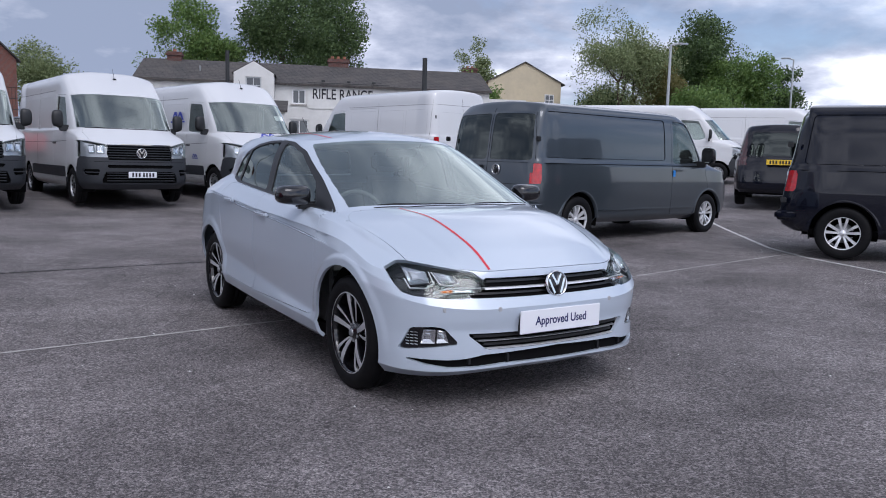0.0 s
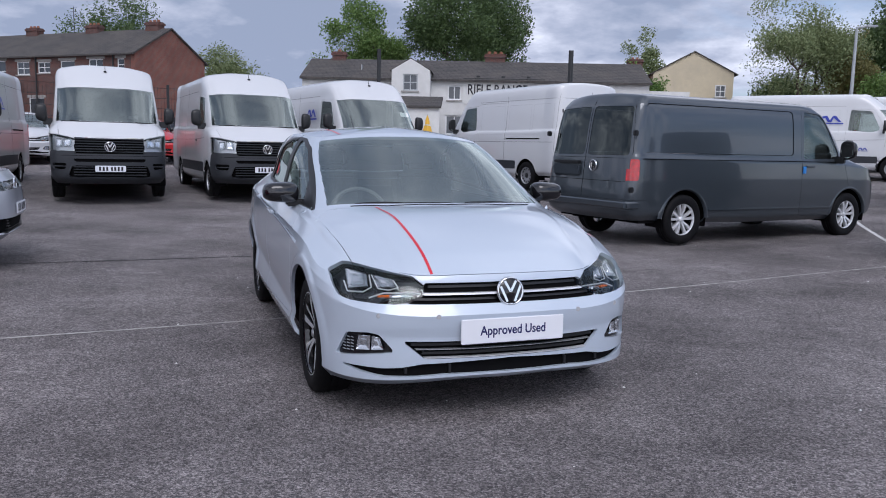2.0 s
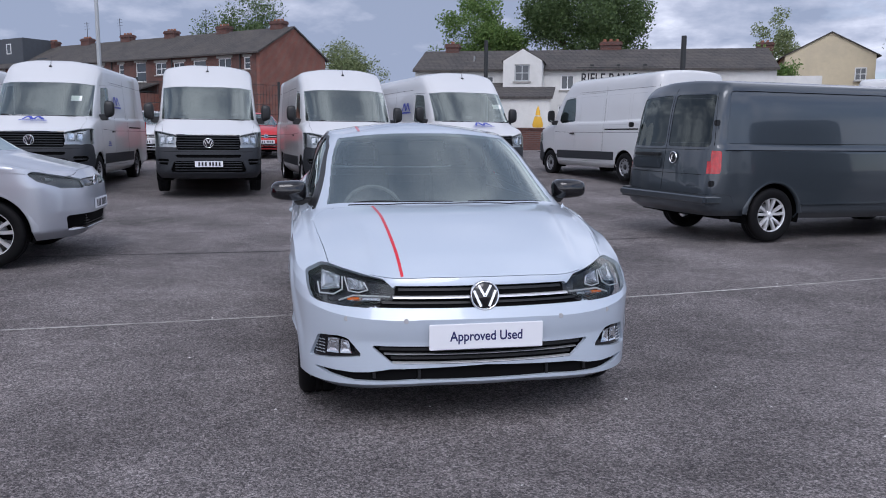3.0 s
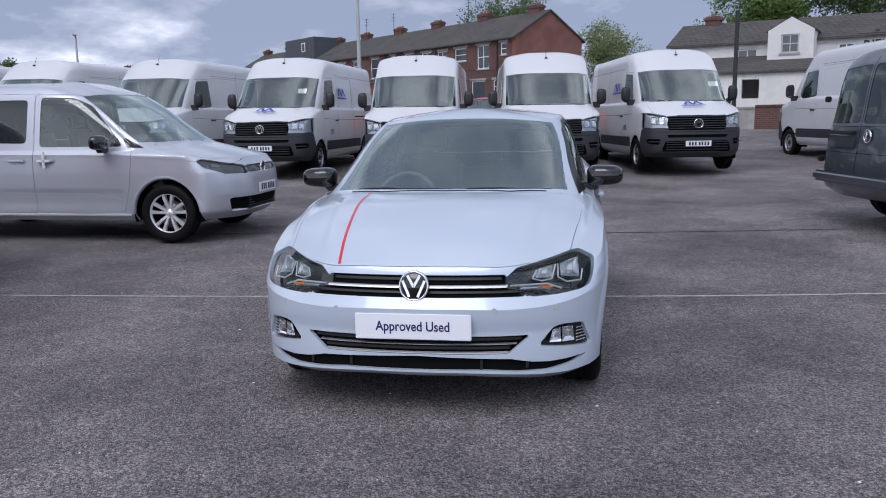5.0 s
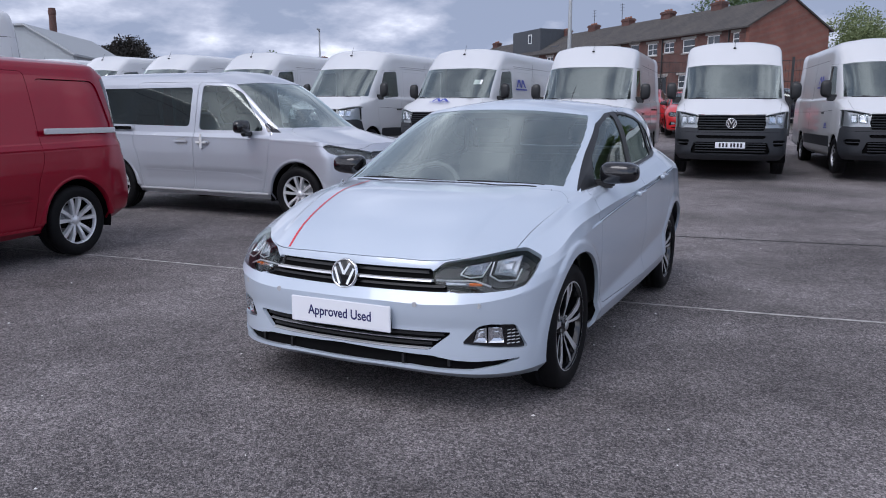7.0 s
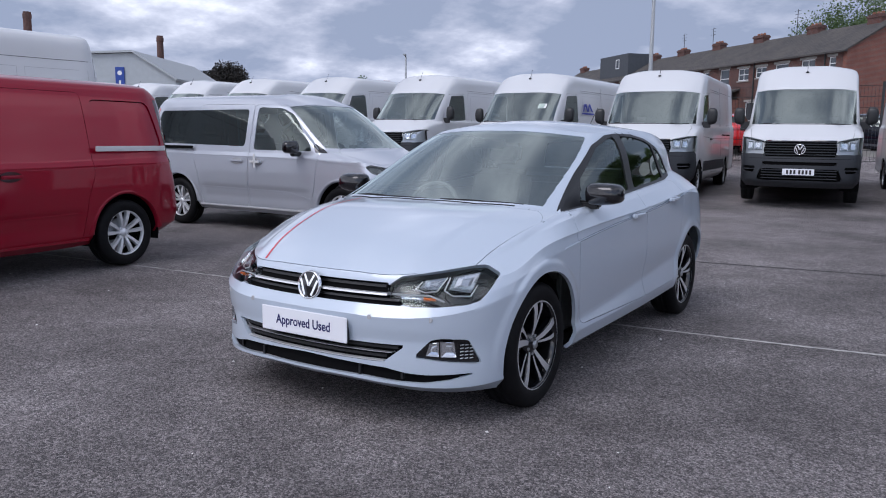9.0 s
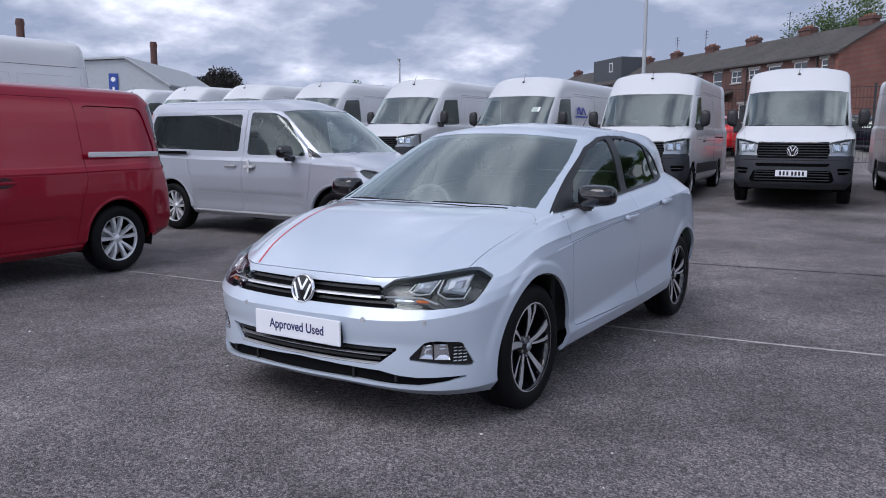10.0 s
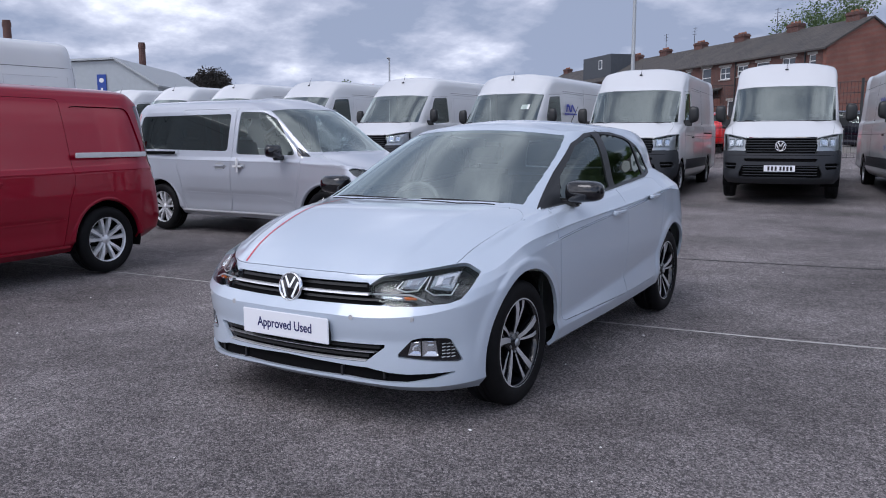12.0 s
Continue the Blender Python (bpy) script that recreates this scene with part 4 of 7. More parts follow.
    for near, edge, way in ((blade_in, blade, 1), (line_in, line, -1)):
        near[7:14] = edge[7:14] + (line - blade)[7:14] / np.linalg.norm((line - blade)[7:14], axis=1, keepdims=True) * 0.004 * way
    edge = free([1.938, 1.930, 1.890, 1.775, 1.66, 1.565, 1.425, 1.256, .92, .35, -.25, -.80, -1.26, -1.55, -1.79, -1.875, -1.895],
                [0, .21, .43, .575, .665, .722, .757, .778, .812, .818, .812, .803, .772, .712, .61, .36, 0],
                [.716, .716, .714, .731, .747, .765, .803, .846, .903, .935, .965, 1.0, 1.03, 1.035, 1.02, 1.01, 1.01])
    belt = free([1.10, 1.09, 1.06, 1.01, .97, .93, .885, .80, .62, .30, -.20, -.75, -1.10, -1.38, -1.62, -1.76, -1.79],
                [0, .22, .40, .53, .61, .67, .718, .742, .758, .766, .768, .752, .722, .67, .57, .35, 0],
                [.975, .974, .972, .968, .962, .953, .943, .943, .955, .976, 1.003, 1.045, 1.083, 1.092, 1.075, 1.06, 1.06])
    crown_low, crown_high = edge + (belt - edge) / 3, edge + (belt - edge) * 2 / 3
    crown_low[:8] = free([1.818, 1.812, 1.778, 1.685, 1.59, 1.51, 1.375, 1.20], [0, .21, .415, .55, .64, .70, .74, .765], [.800, .799, .790, .790, .796, .806, .840, .874])
    crown_high[:8] = free([1.45, 1.445, 1.42, 1.37, 1.31, 1.25, 1.15, 1.02], [0, .215, .405, .54, .625, .685, .727, .752], [.936, .934, .926, .914, .904, .897, .900, .914])
    rail = free([.20, .19, .15, .10, .06, .01, -.04, -.11, -.22, -.38, -.62, -.90, -1.15, -1.34, -1.53, -1.60, -1.62],
                [0, .22, .39, .485, .53, .56, .576, .588, .598, .603, .604, .600, .582, .55, .46, .28, 0],
                [1.395, 1.391, 1.378, 1.366, 1.360, 1.359, 1.361, 1.366, 1.374, 1.384, 1.388, 1.380, 1.362, 1.345, 1.328, 1.34, 1.345])
    middle = free([.05, .04, .01, -.03, -.07, -.11, -.16, -.22, -.31, -.46, -.66, -.88, -1.08, -1.24, -1.40, -1.48, -1.52], [0] * 17,
                  [1.424, 1.426, 1.430, 1.434, 1.437, 1.440, 1.443, 1.445, 1.448, 1.450, 1.449, 1.444, 1.430, 1.415, 1.395, 1.380, 1.370])
    S = Shell([lower, lip, sill, swage, waist, bumper, blade, blade_in, line_in, line, edge, crown_low, crown_high, belt, rail, middle],
              {1: .9, 2: .7, 3: .85, 5: .95, 6: 1, 7: 1, 8: 1, 9: 1, 10: .7, 13: .8, 14: .6}, nu, nv)
    V, v = S.V, S.P2[:, 1]
    # a shallow channel under the flank line, closed at its front end
    k = (v > S.v[6] + 1e-4) & (v < S.v[9] - 1e-4)
    V[:, 1] -= np.sign(V[:, 1]) * 0.012 * np.clip((1.055 - V[:, 0]) / 0.014, 0, 1) * np.clip((V[:, 0] + 1.45) / 0.1, 0, 1) * k
    # a raised middle of the bonnet between two folds
    k = np.clip((v - S.v[10]) / (S.v[11] - S.v[10]), 0, 1) * np.clip((S.v[13] - v) / (S.v[13] - S.v[12]), 0, 1) * (V[:, 0] > 0.9)
    fold = 0.47 + (1.85 - V[:, 0]) * 0.11
    s = np.clip((fold + 0.035 - np.abs(V[:, 1])) / 0.05, 0, 1)
    V[:, 2] += 0.007 * k * s * s * (3 - 2 * s)
    S.refresh()
    return S


def make_hatchback(place, paint, label, hero=False):
    car = empty("hatchback_car", place, label, "car")
    S = hatch_shell(400, 190) if hero else hatch_shell()
    front = lambda C, N: (C[:, 0] > 1.3) & (N[:, 0] > 0.15)
    side = lambda C, N: (np.abs(N[:, 1]) > 0.3) & (C[:, 2] < 1.42)
    # wheel openings
    for ax in (1.253, -1.280):
        S.region("cut", circle(ax, 0.318, 0.366), [0, 2], lambda C, N: (np.abs(C[:, 1]) > 0.5) & (np.abs(C[:, 0] - ax) < 0.5) & (C[:, 2] < 0.9))
    # the skin swells slightly round each wheel opening
    for ax in (1.253, -1.280):
        d = np.hypot(S.V[:, 0] - ax, S.V[:, 2] - 0.318) - 0.366
        k = np.clip((0.062 - d) / 0.022, 0, 1) * (d > -0.02) * (np.abs(S.V[:, 1]) > 0.6) * (S.V[:, 2] < 0.85)
        k *= np.clip((S.V[:, 2] - 0.26) / 0.15, 0, 1)
        S.V[:, 1] += np.sign(S.V[:, 1]) * 0.009 * k
    S.refresh()
    # windscreen and rear window
    v5, v6 = S.v[13], S.v[14]
    low, high = v5 + 0.030, v6 - 0.055
    P2 = S.P2
    pc = P2[S.Q].mean(1)
    lim = S.u[5] - (S.u[5] - S.u[4]) * 0.75 * np.clip((pc[:, 1] - v5) / (v6 - v5), 0, 1)
    scr = (pc[:, 0] < lim) & (pc[:, 1] > low) & (pc[:, 1] < high)
    S.names.append("windscreen")
    S.tag[scr] = S.names.index("windscreen")
    rear = (pc[:, 0] > S.u[14] + 0.03) & (pc[:, 1] > low + 0.02) & (pc[:, 1] < high - 0.02)
    S.names.append("rear_window")
    S.tag[rear] = S.names.index("rear_window")
    # side windows
    S.region("front_window", rounded([(0.60, 0.968), (0.485, 1.098), (0.13, 1.270), (-0.10, 1.330), (-0.185, 1.338), (-0.155, 1.008)], 0.02), [0, 2], side, ["body"])
    S.region("rear_door_window", rounded([(-0.255, 1.015), (-0.285, 1.345), (-0.50, 1.340), (-0.70, 1.315), (-0.80, 1.288), (-0.90, 1.068), (-0.88, 1.055)], 0.02), [0, 2], side, ["body"])
    S.region("quarter_window", rounded([(-0.845, 1.272), (-0.945, 1.068), (-1.07, 1.092), (-1.005, 1.19), (-0.92, 1.25)], 0.015), [0, 2], side, ["body"])
    S.region("window_trim", rounded([(0.875, 0.936), (0.50, 1.122), (0.14, 1.287), (-0.09, 1.348), (-0.24, 1.360), (-0.50, 1.357), (-0.72, 1.332), (-0.92, 1.272), (-1.03, 1.19), (-1.105, 1.092), (-1.06, 1.070), (-0.90, 1.042), (-0.16, 0.992), (0.45, 0.957)], 0.02), [0, 2], side, ["body"])
    # front: grilles, lamps
    lamp_side = lambda C, N: (C[:, 0] > 1.3) & (N[:, 0] > 0.04)
    both = lambda name, poly, over=("body",): [S.region(name, np.array(poly) * np.array([s, 1]), [1, 2], lamp_side, list(over)) for s in (1, -1)]
    skin = S.top()
    outline = rounded([(0.406, 0.668), (0.455, 0.708), (0.60, 0.732), (0.700, 0.750), (0.728, 0.750), (0.797, 0.716), (0.795, 0.668), (0.779, 0.615), (0.738, 0.598), (0.635, 0.588), (0.52, 0.585), (0.414, 0.628)], 0.010)
    for s in (1, -1):
        pts = []
        for y, z in outline:
            hit = skin.ray_cast(Vector((3, s * y, z)), Vector((-1, 0, 0)))[0]
            pts.append((hit.x, s * y, z))
        R = S.turned(-s * radians(42))
        S.region("headlamp", (np.array(pts) @ R.T)[:, 1:], [1, 2], lambda C, N: (N[:, 0] > 0.2) & (C[:, 0] > 0.9), ["body"])
        S.turned(s * radians(42))
    S.region("upper_grille", rounded([(-0.515, 0.588), (0.515, 0.588), (0.42, 0.630), (0.412, 0.668), (0.400, 0.680), (-0.400, 0.680), (-0.412, 0.668), (-0.42, 0.630)], 0.003), [1, 2], front, ["body"])
    S.region("lower_grille", rounded([(-0.42, 0.336), (0.42, 0.336), (0.515, 0.414), (-0.515, 0.414)], 0.006), [1, 2], front, ["body"])
    S.region("chin_grille", rounded([(-0.335, 0.262), (0.335, 0.262), (0.46, 0.252), (0.60, 0.248), (0.70, 0.264), (0.772, 0.289), (0.60, 0.284), (0.52, 0.291), (0.43, 0.309), (0, 0.325), (-0.43, 0.309), (-0.52, 0.291), (-0.60, 0.284), (-0.772, 0.289), (-0.70, 0.264), (-0.60, 0.248), (-0.46, 0.252)], 0.006), [1, 2], front, ["body"])
    both("fog_panel", rounded([(0.552, 0.364), (0.618, 0.442), (0.66, 0.450), (0.746, 0.442), (0.787, 0.330)], 0.012))
    # doors and bonnet
    S.region("front_door", rounded([(0.80, 0.335), (0.87, 0.62), (0.86, 0.88), (0.80, 0.934), (0.45, 0.953), (-0.16, 0.988), (-0.215, 0.990), (-0.205, 0.326)], 0.03), [0, 2], side, ["body"])
    S.region("rear_door", rounded([(-0.21, 0.326), (-0.22, 0.992), (-0.90, 1.038), (-1.02, 1.03), (-1.06, 0.93), (-0.98, 0.72), (-0.90, 0.52), (-0.82, 0.345)], 0.03), [0, 2], side, ["body"])
    S.region("bonnet", rounded([(2.1, -.62), (2.1, .62), (1.62, .690), (1.33, .732), (1.10, .752), (1.02, .728), (0.965, .680), (1.035, .56), (1.09, .36), (1.12, 0), (1.09, -.36), (1.035, -.56), (0.965, -.680), (1.02, -.728), (1.10, -.752), (1.33, -.732), (1.62, -.690)], 0.02), [0, 1], lambda C, N: (N[:, 2] > 0.05) & (C[:, 0] > 0.7) & (C[:, 2] < 1.03) & (C[:, 2] > 0.7185), ["body"])
    tail = lambda C, N: (C[:, 0] < -1.3) & (N[:, 0] < -0.2)
    for s in (1, -1):
        S.region("tail_lamp", np.array(rounded([(0.44, 0.80), (0.44, 0.93), (0.78, 0.93), (0.84, 0.80)], 0.02)) * np.array([s, 1]), [1, 2], tail, ["body"])
    S.build("body", paint, car, "body_shell", gap=0.0015, depth=0.02, sharp=26)
    S.build("bonnet", paint, car, gap=0.002, depth=0.018)
    for s in (1, -1):
        fd = S.build("front_door", paint, car, gap=0.002, depth=0.02, side=s, sharp=26)
        rd = S.build("rear_door", paint, car, gap=0.002, depth=0.02, side=s, sharp=26)
        S.build("front_window", M["side_glass"], fd, side=s, sink=0.006)
        S.build("rear_door_window", M["tinted_glass"], rd, side=s, sink=0.006, label="dark tinted glass")
        S.build("quarter_window", M["tinted_glass"], car, side=s, sink=0.004, label="dark tinted glass")
        S.build("window_trim", M["black_plastic"], car, side=s, depth=0.02)
        door_handle(fd, -0.03, s * 0.866, 0.860, s, paint)
        door_handle(rd, -0.77, s * 0.864, 0.915, s, paint)
        for ax in (1.253, -1.280):
            arch_liner(car, ax, 0.318, 0.372, 0.56, 0.785, s)
            make_wheel(car, ax, s * 0.740, 0.312, 0.205, 0.226, "blade", M["machined"], s)
        S.build("tail_lamp", M["tail_red"], car, side=s)
        mirror_unit(car, 0.56, s * 0.775, 1.020, s, (0.17, 0.215, 0.135), M["gloss_black"], M["black_plastic"])
    ws = S.build("windscreen", M["glass"], car, sink=0.003)
    S.build("rear_window", M["tinted_glass"], car, sink=0.003)
    skin = S.top()

    def on_front(y, z, inset):
        hit = skin.ray_cast(Vector((3, y, z)), Vector((-1, 0, 0)))[0]
        return Vector((hit.x - inset, y, z))

    def bowl(name, s, outline, inset, deep, parent):
        bm = bmesh.new()
        cy, cz = sum(p[0] for p in outline) / len(outline), sum(p[1] for p in outline) / len(outline)
        rings = []
        for shrink, d in ((1.0, inset), (0.80, inset + (deep - inset) * 0.6), (0.45, deep), (0.30, deep - 0.008)):
            rings.append([bm.verts.new(on_front(s * (cy + (y - cy) * shrink), cz + (z - cz) * shrink, d)) for y, z in outline])
        for a, b in zip(rings, rings[1:]):
            for k in range(len(a)):
                bm.faces.new((a[k], a[(k + 1) % len(a)], b[(k + 1) % len(a)], b[k]))
        bm.faces.new(rings[-1])
        bmesh.ops.recalc_face_normals(bm, faces=bm.faces[:])
        return part(name, bm, M["lamp_silver"], parent)

    # lamps
    for s in (1, -1):
        lamp = S.build("headlamp", M["lamp_glass"], car, side=s, label="clear headlamp with silver reflectors")
        S.build("headlamp", M["gloss_black"], lamp, "lamp_housing", sink=0.055, side=s)
        bowl("reflector", s, [(0.53, 0.655), (0.538, 0.688), (0.612, 0.702), (0.605, 0.652)], 0.020, 0.050, lamp)
        bowl("reflector", s, [(0.645, 0.655), (0.640, 0.703), (0.722, 0.722), (0.728, 0.642)], 0.020, 0.055, lamp)
        bowl("reflector", s, [(0.47, 0.612), (0.465, 0.626), (0.575, 0.622), (0.60, 0.606)], 0.018, 0.030, lamp)
        for pts, r in ((((0.620, 0.702), (0.606, 0.648), (0.560, 0.643), (0.520, 0.656), (0.536, 0.686)), 0.0032), (((0.630, 0.702), (0.633, 0.652), (0.672, 0.630), (0.735, 0.630), (0.742, 0.672)), 0.0035), (((0.425, 0.631), (0.585, 0.630), (0.650, 0.607)), 0.0042)):
            bm = bmesh.new()
            for a, b in zip(pts, pts[1:]):
                tube(bm, on_front(s * a[0], a[1], 0.012), on_front(s * b[0], b[1], 0.012), r, seg=6)
            part("running_light", bm, M["alloy"], lamp)
        bm = bmesh.new()
        tube(bm, on_front(s * 0.560, 0.617, 0.020), on_front(s * 0.610, 0.613, 0.020), 0.006, seg=6)
        part("indicator", bm, M["orange"], lamp)
        fog = S.build("fog_panel", M["gloss_black"], car, side=s, sink=0.020)
        bowl("fog_lamp", s, [(0.598, 0.372), (0.612, 0.428), (0.646, 0.434), (0.648, 0.368)], 0.003, 0.016, fog)
        bowl("fog_lamp", s, [(0.654, 0.367), (0.652, 0.436), (0.700, 0.434), (0.708, 0.364)], 0.003, 0.017, fog)
        for k in range(5 if hero else 0):
            for j in range(3):
                y = 0.716 + 0.015 * j
                bm = bmesh.new()
                tube(bm, on_front(s * y, 0.356 + 0.015 * k, 0.012), on_front(s * (y + 0.010), 0.358 + 0.015 * k, 0.014), 0.0026, seg=4)
                part("running_light_cell", bm, M["reflector"], fog)
    # grille backs: near-black colour carries the shade behind the slats
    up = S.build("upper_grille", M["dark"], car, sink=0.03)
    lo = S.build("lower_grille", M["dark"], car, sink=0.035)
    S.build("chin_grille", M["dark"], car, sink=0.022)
    def strip(name, z0, z1, half, mat, parent, inset=0.0, n=36):
        """A thin bar across the nose that follows the skin, sunk behind it by inset."""
        v, f = [], []
        for k in range(n + 1):
            y = -half + 2 * half * k / n
            for z, dx in ((z0, 0), (z1, 0), (z1, -0.025), (z0, -0.025)):
                p = on_front(y, z, inset)
                v.append((p.x + dx, y, z))
        for k in range(n):
            for j in range(4):
                f.append((4 * k + j, 4 * k + 4 + j, 4 * k + 4 + (j + 1) % 4, 4 * k + (j + 1) % 4))
        return obj(name, v, f, mat, parent)
    strip("grille_slat", 0.656, 0.668, 0.385, M["black_plastic"], up, 0.022)
    strip("grille_slat", 0.600, 0.610, 0.46, M["black_plastic"], up, 0.022)
    # pale silver, not mirror chrome: the bright reflection is put into the colour
    strip("chrome_strip", 0.6265, 0.6345, 0.412, M["alloy"], up, -0.001)
    for z, half in ((0.352, 0.425), (0.392, 0.475)):
        strip("grille_slat", z, z + 0.012, half, M["black_plastic"], lo, 0.020)
    strip("grille_trim", 0.375, 0.378, 0.455, M["steel_wheel"], lo, 0.008)
    # lower chrome edge, its gleam likewise given by pale silver
    strip("grille_trim", 0.337, 0.3405, 0.42, M["alloy"], lo, 0.001)
    for y in (-0.50, -0.30, 0.30, 0.50):
        strip_x = on_front(y, 0.285, 0.020).x
        boxed("chin_rib", (strip_x - 0.02, strip_x + 0.012, y - 0.006, y + 0.006, 0.262, 0.305), M["black_plastic"], car)
    roundel(car, Matrix.Translation((1.988, 0, 0.638)) @ pose(0, 0, 0, 0, -10, 0) @ FRONT, 0.068)
    if hero:
        plate = number_plate(car, Matrix.Translation((2.036, 0, 0.464)) @ FRONT, 0.525, 0.118, bars=False)
        lettering("plate_lettering", "Approved Used", 0.062, M["navy_ink"], plate, Matrix.Translation((0, 0.0045, 0)) @ pose(0, 0, 0, 90, 0, 180), 0.0006, bold=0.0011, width=0.335)
    else:
        number_plate(car, Matrix.Translation((2.036, 0, 0.464)) @ FRONT)
    boxed("plate_holder", (2.000, 2.030, -0.25, 0.25, 0.398, 0.51), M["black_plastic"], car, 0.004)
    for y in (-0.62, -0.36, 0.36, 0.62):
        bm = bmesh.new()
        tip = on_front(y, 0.535, -0.0015)
        tube(bm, tip - Vector((0.02, 0, 0)), tip, 0.0115, seg=14)
        part("parking_sensor", bm, M["panel_crease"], car)
    # cowl and wipers
    down = (0, 0, -1)
    skin_line("cowl_strip", skin, [(0.995, -0.55, 3), (1.065, -0.36, 3), (1.085, 0, 3), (1.065, 0.36, 3), (0.995, 0.55, 3)], down, 0.012, M["black_plastic"], car, 0.04)
    skin_line("wiper", skin, [(1.065, 0.03, 3), (1.045, -0.25, 3), (0.975, -0.52, 3)], down, 0.008, M["black_plastic"], car, 0.04)
    skin_line("wiper", skin, [(0.955, 0.58, 3), (1.02, 0.40, 3), (1.055, 0.12, 3)], down, 0.008, M["black_plastic"], car, 0.04)
    # red stripe along bonnet and roof
    tree = skin
    def stripe(x0, x1, ya, yb, w, mat, name, bulge=0.0):
        n = 40
        v, f = [], []
        for k in range(n + 1):
            s = k / n
            x = x0 + (x1 - x0) * s
            y = ya + (yb - ya) * s + bulge * math.sin(math.pi * s)
            for d in (-w / 2, w / 2):
                hit = tree.ray_cast(Vector((x, y + d, 3)), Vector((0, 0, -1)))
                v.append((x, y + d, hit[0].z + 0.0016))
        for k in range(n):
            f.append((2 * k, 2 * k + 1, 2 * k + 3, 2 * k + 2))
        o = obj(name, v, f, mat, car, smooth=True)
        if o.data.polygons[0].normal.z < 0:
            o.data.flip_normals()
        return o
    if hero:
        stripe(1.905, 1.075, -0.366, -0.425, 0.0135, M["red_stripe"], "red_stripe", -0.004)
        stripe(0.08, -1.45, -0.42, -0.38, 0.016, M["red_stripe"], "red_stripe")
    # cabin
    # near-black floor and added undertray, sized to deepen the shade under the car
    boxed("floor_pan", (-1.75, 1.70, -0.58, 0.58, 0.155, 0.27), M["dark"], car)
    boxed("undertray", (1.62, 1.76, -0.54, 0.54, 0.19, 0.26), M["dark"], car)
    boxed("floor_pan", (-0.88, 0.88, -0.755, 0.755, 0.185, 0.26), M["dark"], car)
    for s in (1, -1):
        boxed("door_card", (-1.30, 0.78, min(s * 0.70, s * 0.73), max(s * 0.70, s * 0.73), 0.26, 0.955), M["interior"], car, 0.01)
    boxed("tailgate_lining", (-1.80, -1.74, -0.55, 0.55, 0.3, 1.0), M["interior"], car)
    boxed("dashboard", (0.50, 0.99, -0.60, 0.60, 0.60, 0.935), M["interior"], car, 0.06)
    for y in (0.36, -0.36):
        seat(car, -0.15, y, 0.42)
    boxed("rear_bench", (-1.20, -0.75, -0.60, 0.60, 0.40, 0.58), M["seat_cloth"], car, 0.05)
    boxed("rear_backrest", (-1.38, -1.22, -0.60, 0.60, 0.55, 1.02), M["seat_cloth"], car, 0.05)
    steering_wheel(car, 0.42, -0.36, 0.86)
    boxed("mirror", (0.30, 0.325, -0.12, 0.12, 1.26, 1.32), M["gloss_black"], car, 0.01)
    boxed("headliner", (-1.35, 0.0, -0.52, 0.52, 1.360, 1.370), M["headliner"], car)
    bm = bmesh.new()
    tube(bm, (-1.30, 0, 1.40), (-1.50, 0, 1.58), 0.004, 0.002, seg=6)
    part("aerial", bm, M["black_plastic"], car)
    return car


# ---- vans ----
def skin_line(name, tree, pts, way, r, mat, parent, step=0.06):
    """A thin seam laid on a skin: points between pts are cast along way onto it."""
    bm = bmesh.new()
    way = Vector(way)
    line = []
    for a, b in zip(pts, pts[1:]):
        a, b = Vector(a), Vector(b)
        n = max(1, int((b - a).length / step))
        line += [a.lerp(b, k / n) for k in range(n)]
    line.append(Vector(pts[-1]))
    hits = [tree.ray_cast(p, way) for p in line]
    hits = [h[0] - h[1] * r * 0.5 if h[1].dot(way) > 0 else h[0] + h[1] * r * -0.5 for h in hits if h[0] is not None]
    rings = []
    for k, h in enumerate(hits):
        t = (hits[min(k + 1, len(hits) - 1)] - hits[max(k - 1, 0)]).normalized()
        u = t.cross(way).normalized()
        w = t.cross(u)
        rings.append([bm.verts.new(h + r * (math.cos(c) * u + math.sin(c) * w)) for c in (0.785, 2.356, 3.927, 5.498)])
    for a, b in zip(rings, rings[1:]):
        for k in range(4):
            bm.faces.new((a[k], a[(k + 1) % 4], b[(k + 1) % 4], b[k]))
    bmesh.ops.recalc_face_normals(bm, faces=bm.faces[:])
    return part(name, bm, mat, parent)


def van_shell(p, nu=150, nv=84):
    """Rings of a van body from its main lengths: xf front, xr rear, fa/ra axles, w half width, H height."""
    xf, xr, fa, ra, w, H = p["xf"], p["xr"], p["fa"], p["ra"], p["w"], p["H"]
    bx = p["bx"]
    side = [fa + 0.46, fa, fa - 0.46, (fa - 0.46 + bx) / 2, bx, (bx + ra) / 2, ra, ra - 0.5]
    yy = np.array([0, .58, .915, .983, .998, 1, 1, 1, 1, 1, .99, .93, .5, 0])
    k = p.get("nose", 0.22)

    def ring(front, rear, f, z_front, z_side, z_rear):
        xs = [front, front - 0.22 * k, front - k] + [min(s, front - k - 0.06) for s in side] + [rear + 0.10, rear + 0.015, rear]
        zz = [z_front, z_front, z_front * .85 + z_side * .15, z_front * .6 + z_side * .4, z_front * .25 + z_side * .75] + [z_side] * 3 + [z_side, z_side * .5 + z_rear * .5, z_rear, z_rear, z_rear, z_rear]
        xs = xs[:3] + xs[3:]
        return [xs, yy * w * f, zz]
    zb = p["bumper"]
    rings = []
    rings.append(ring(xf - 0.16, xr + 0.12, 0.90, p["z0"], p["z0"], p["z0"] + 0.06))
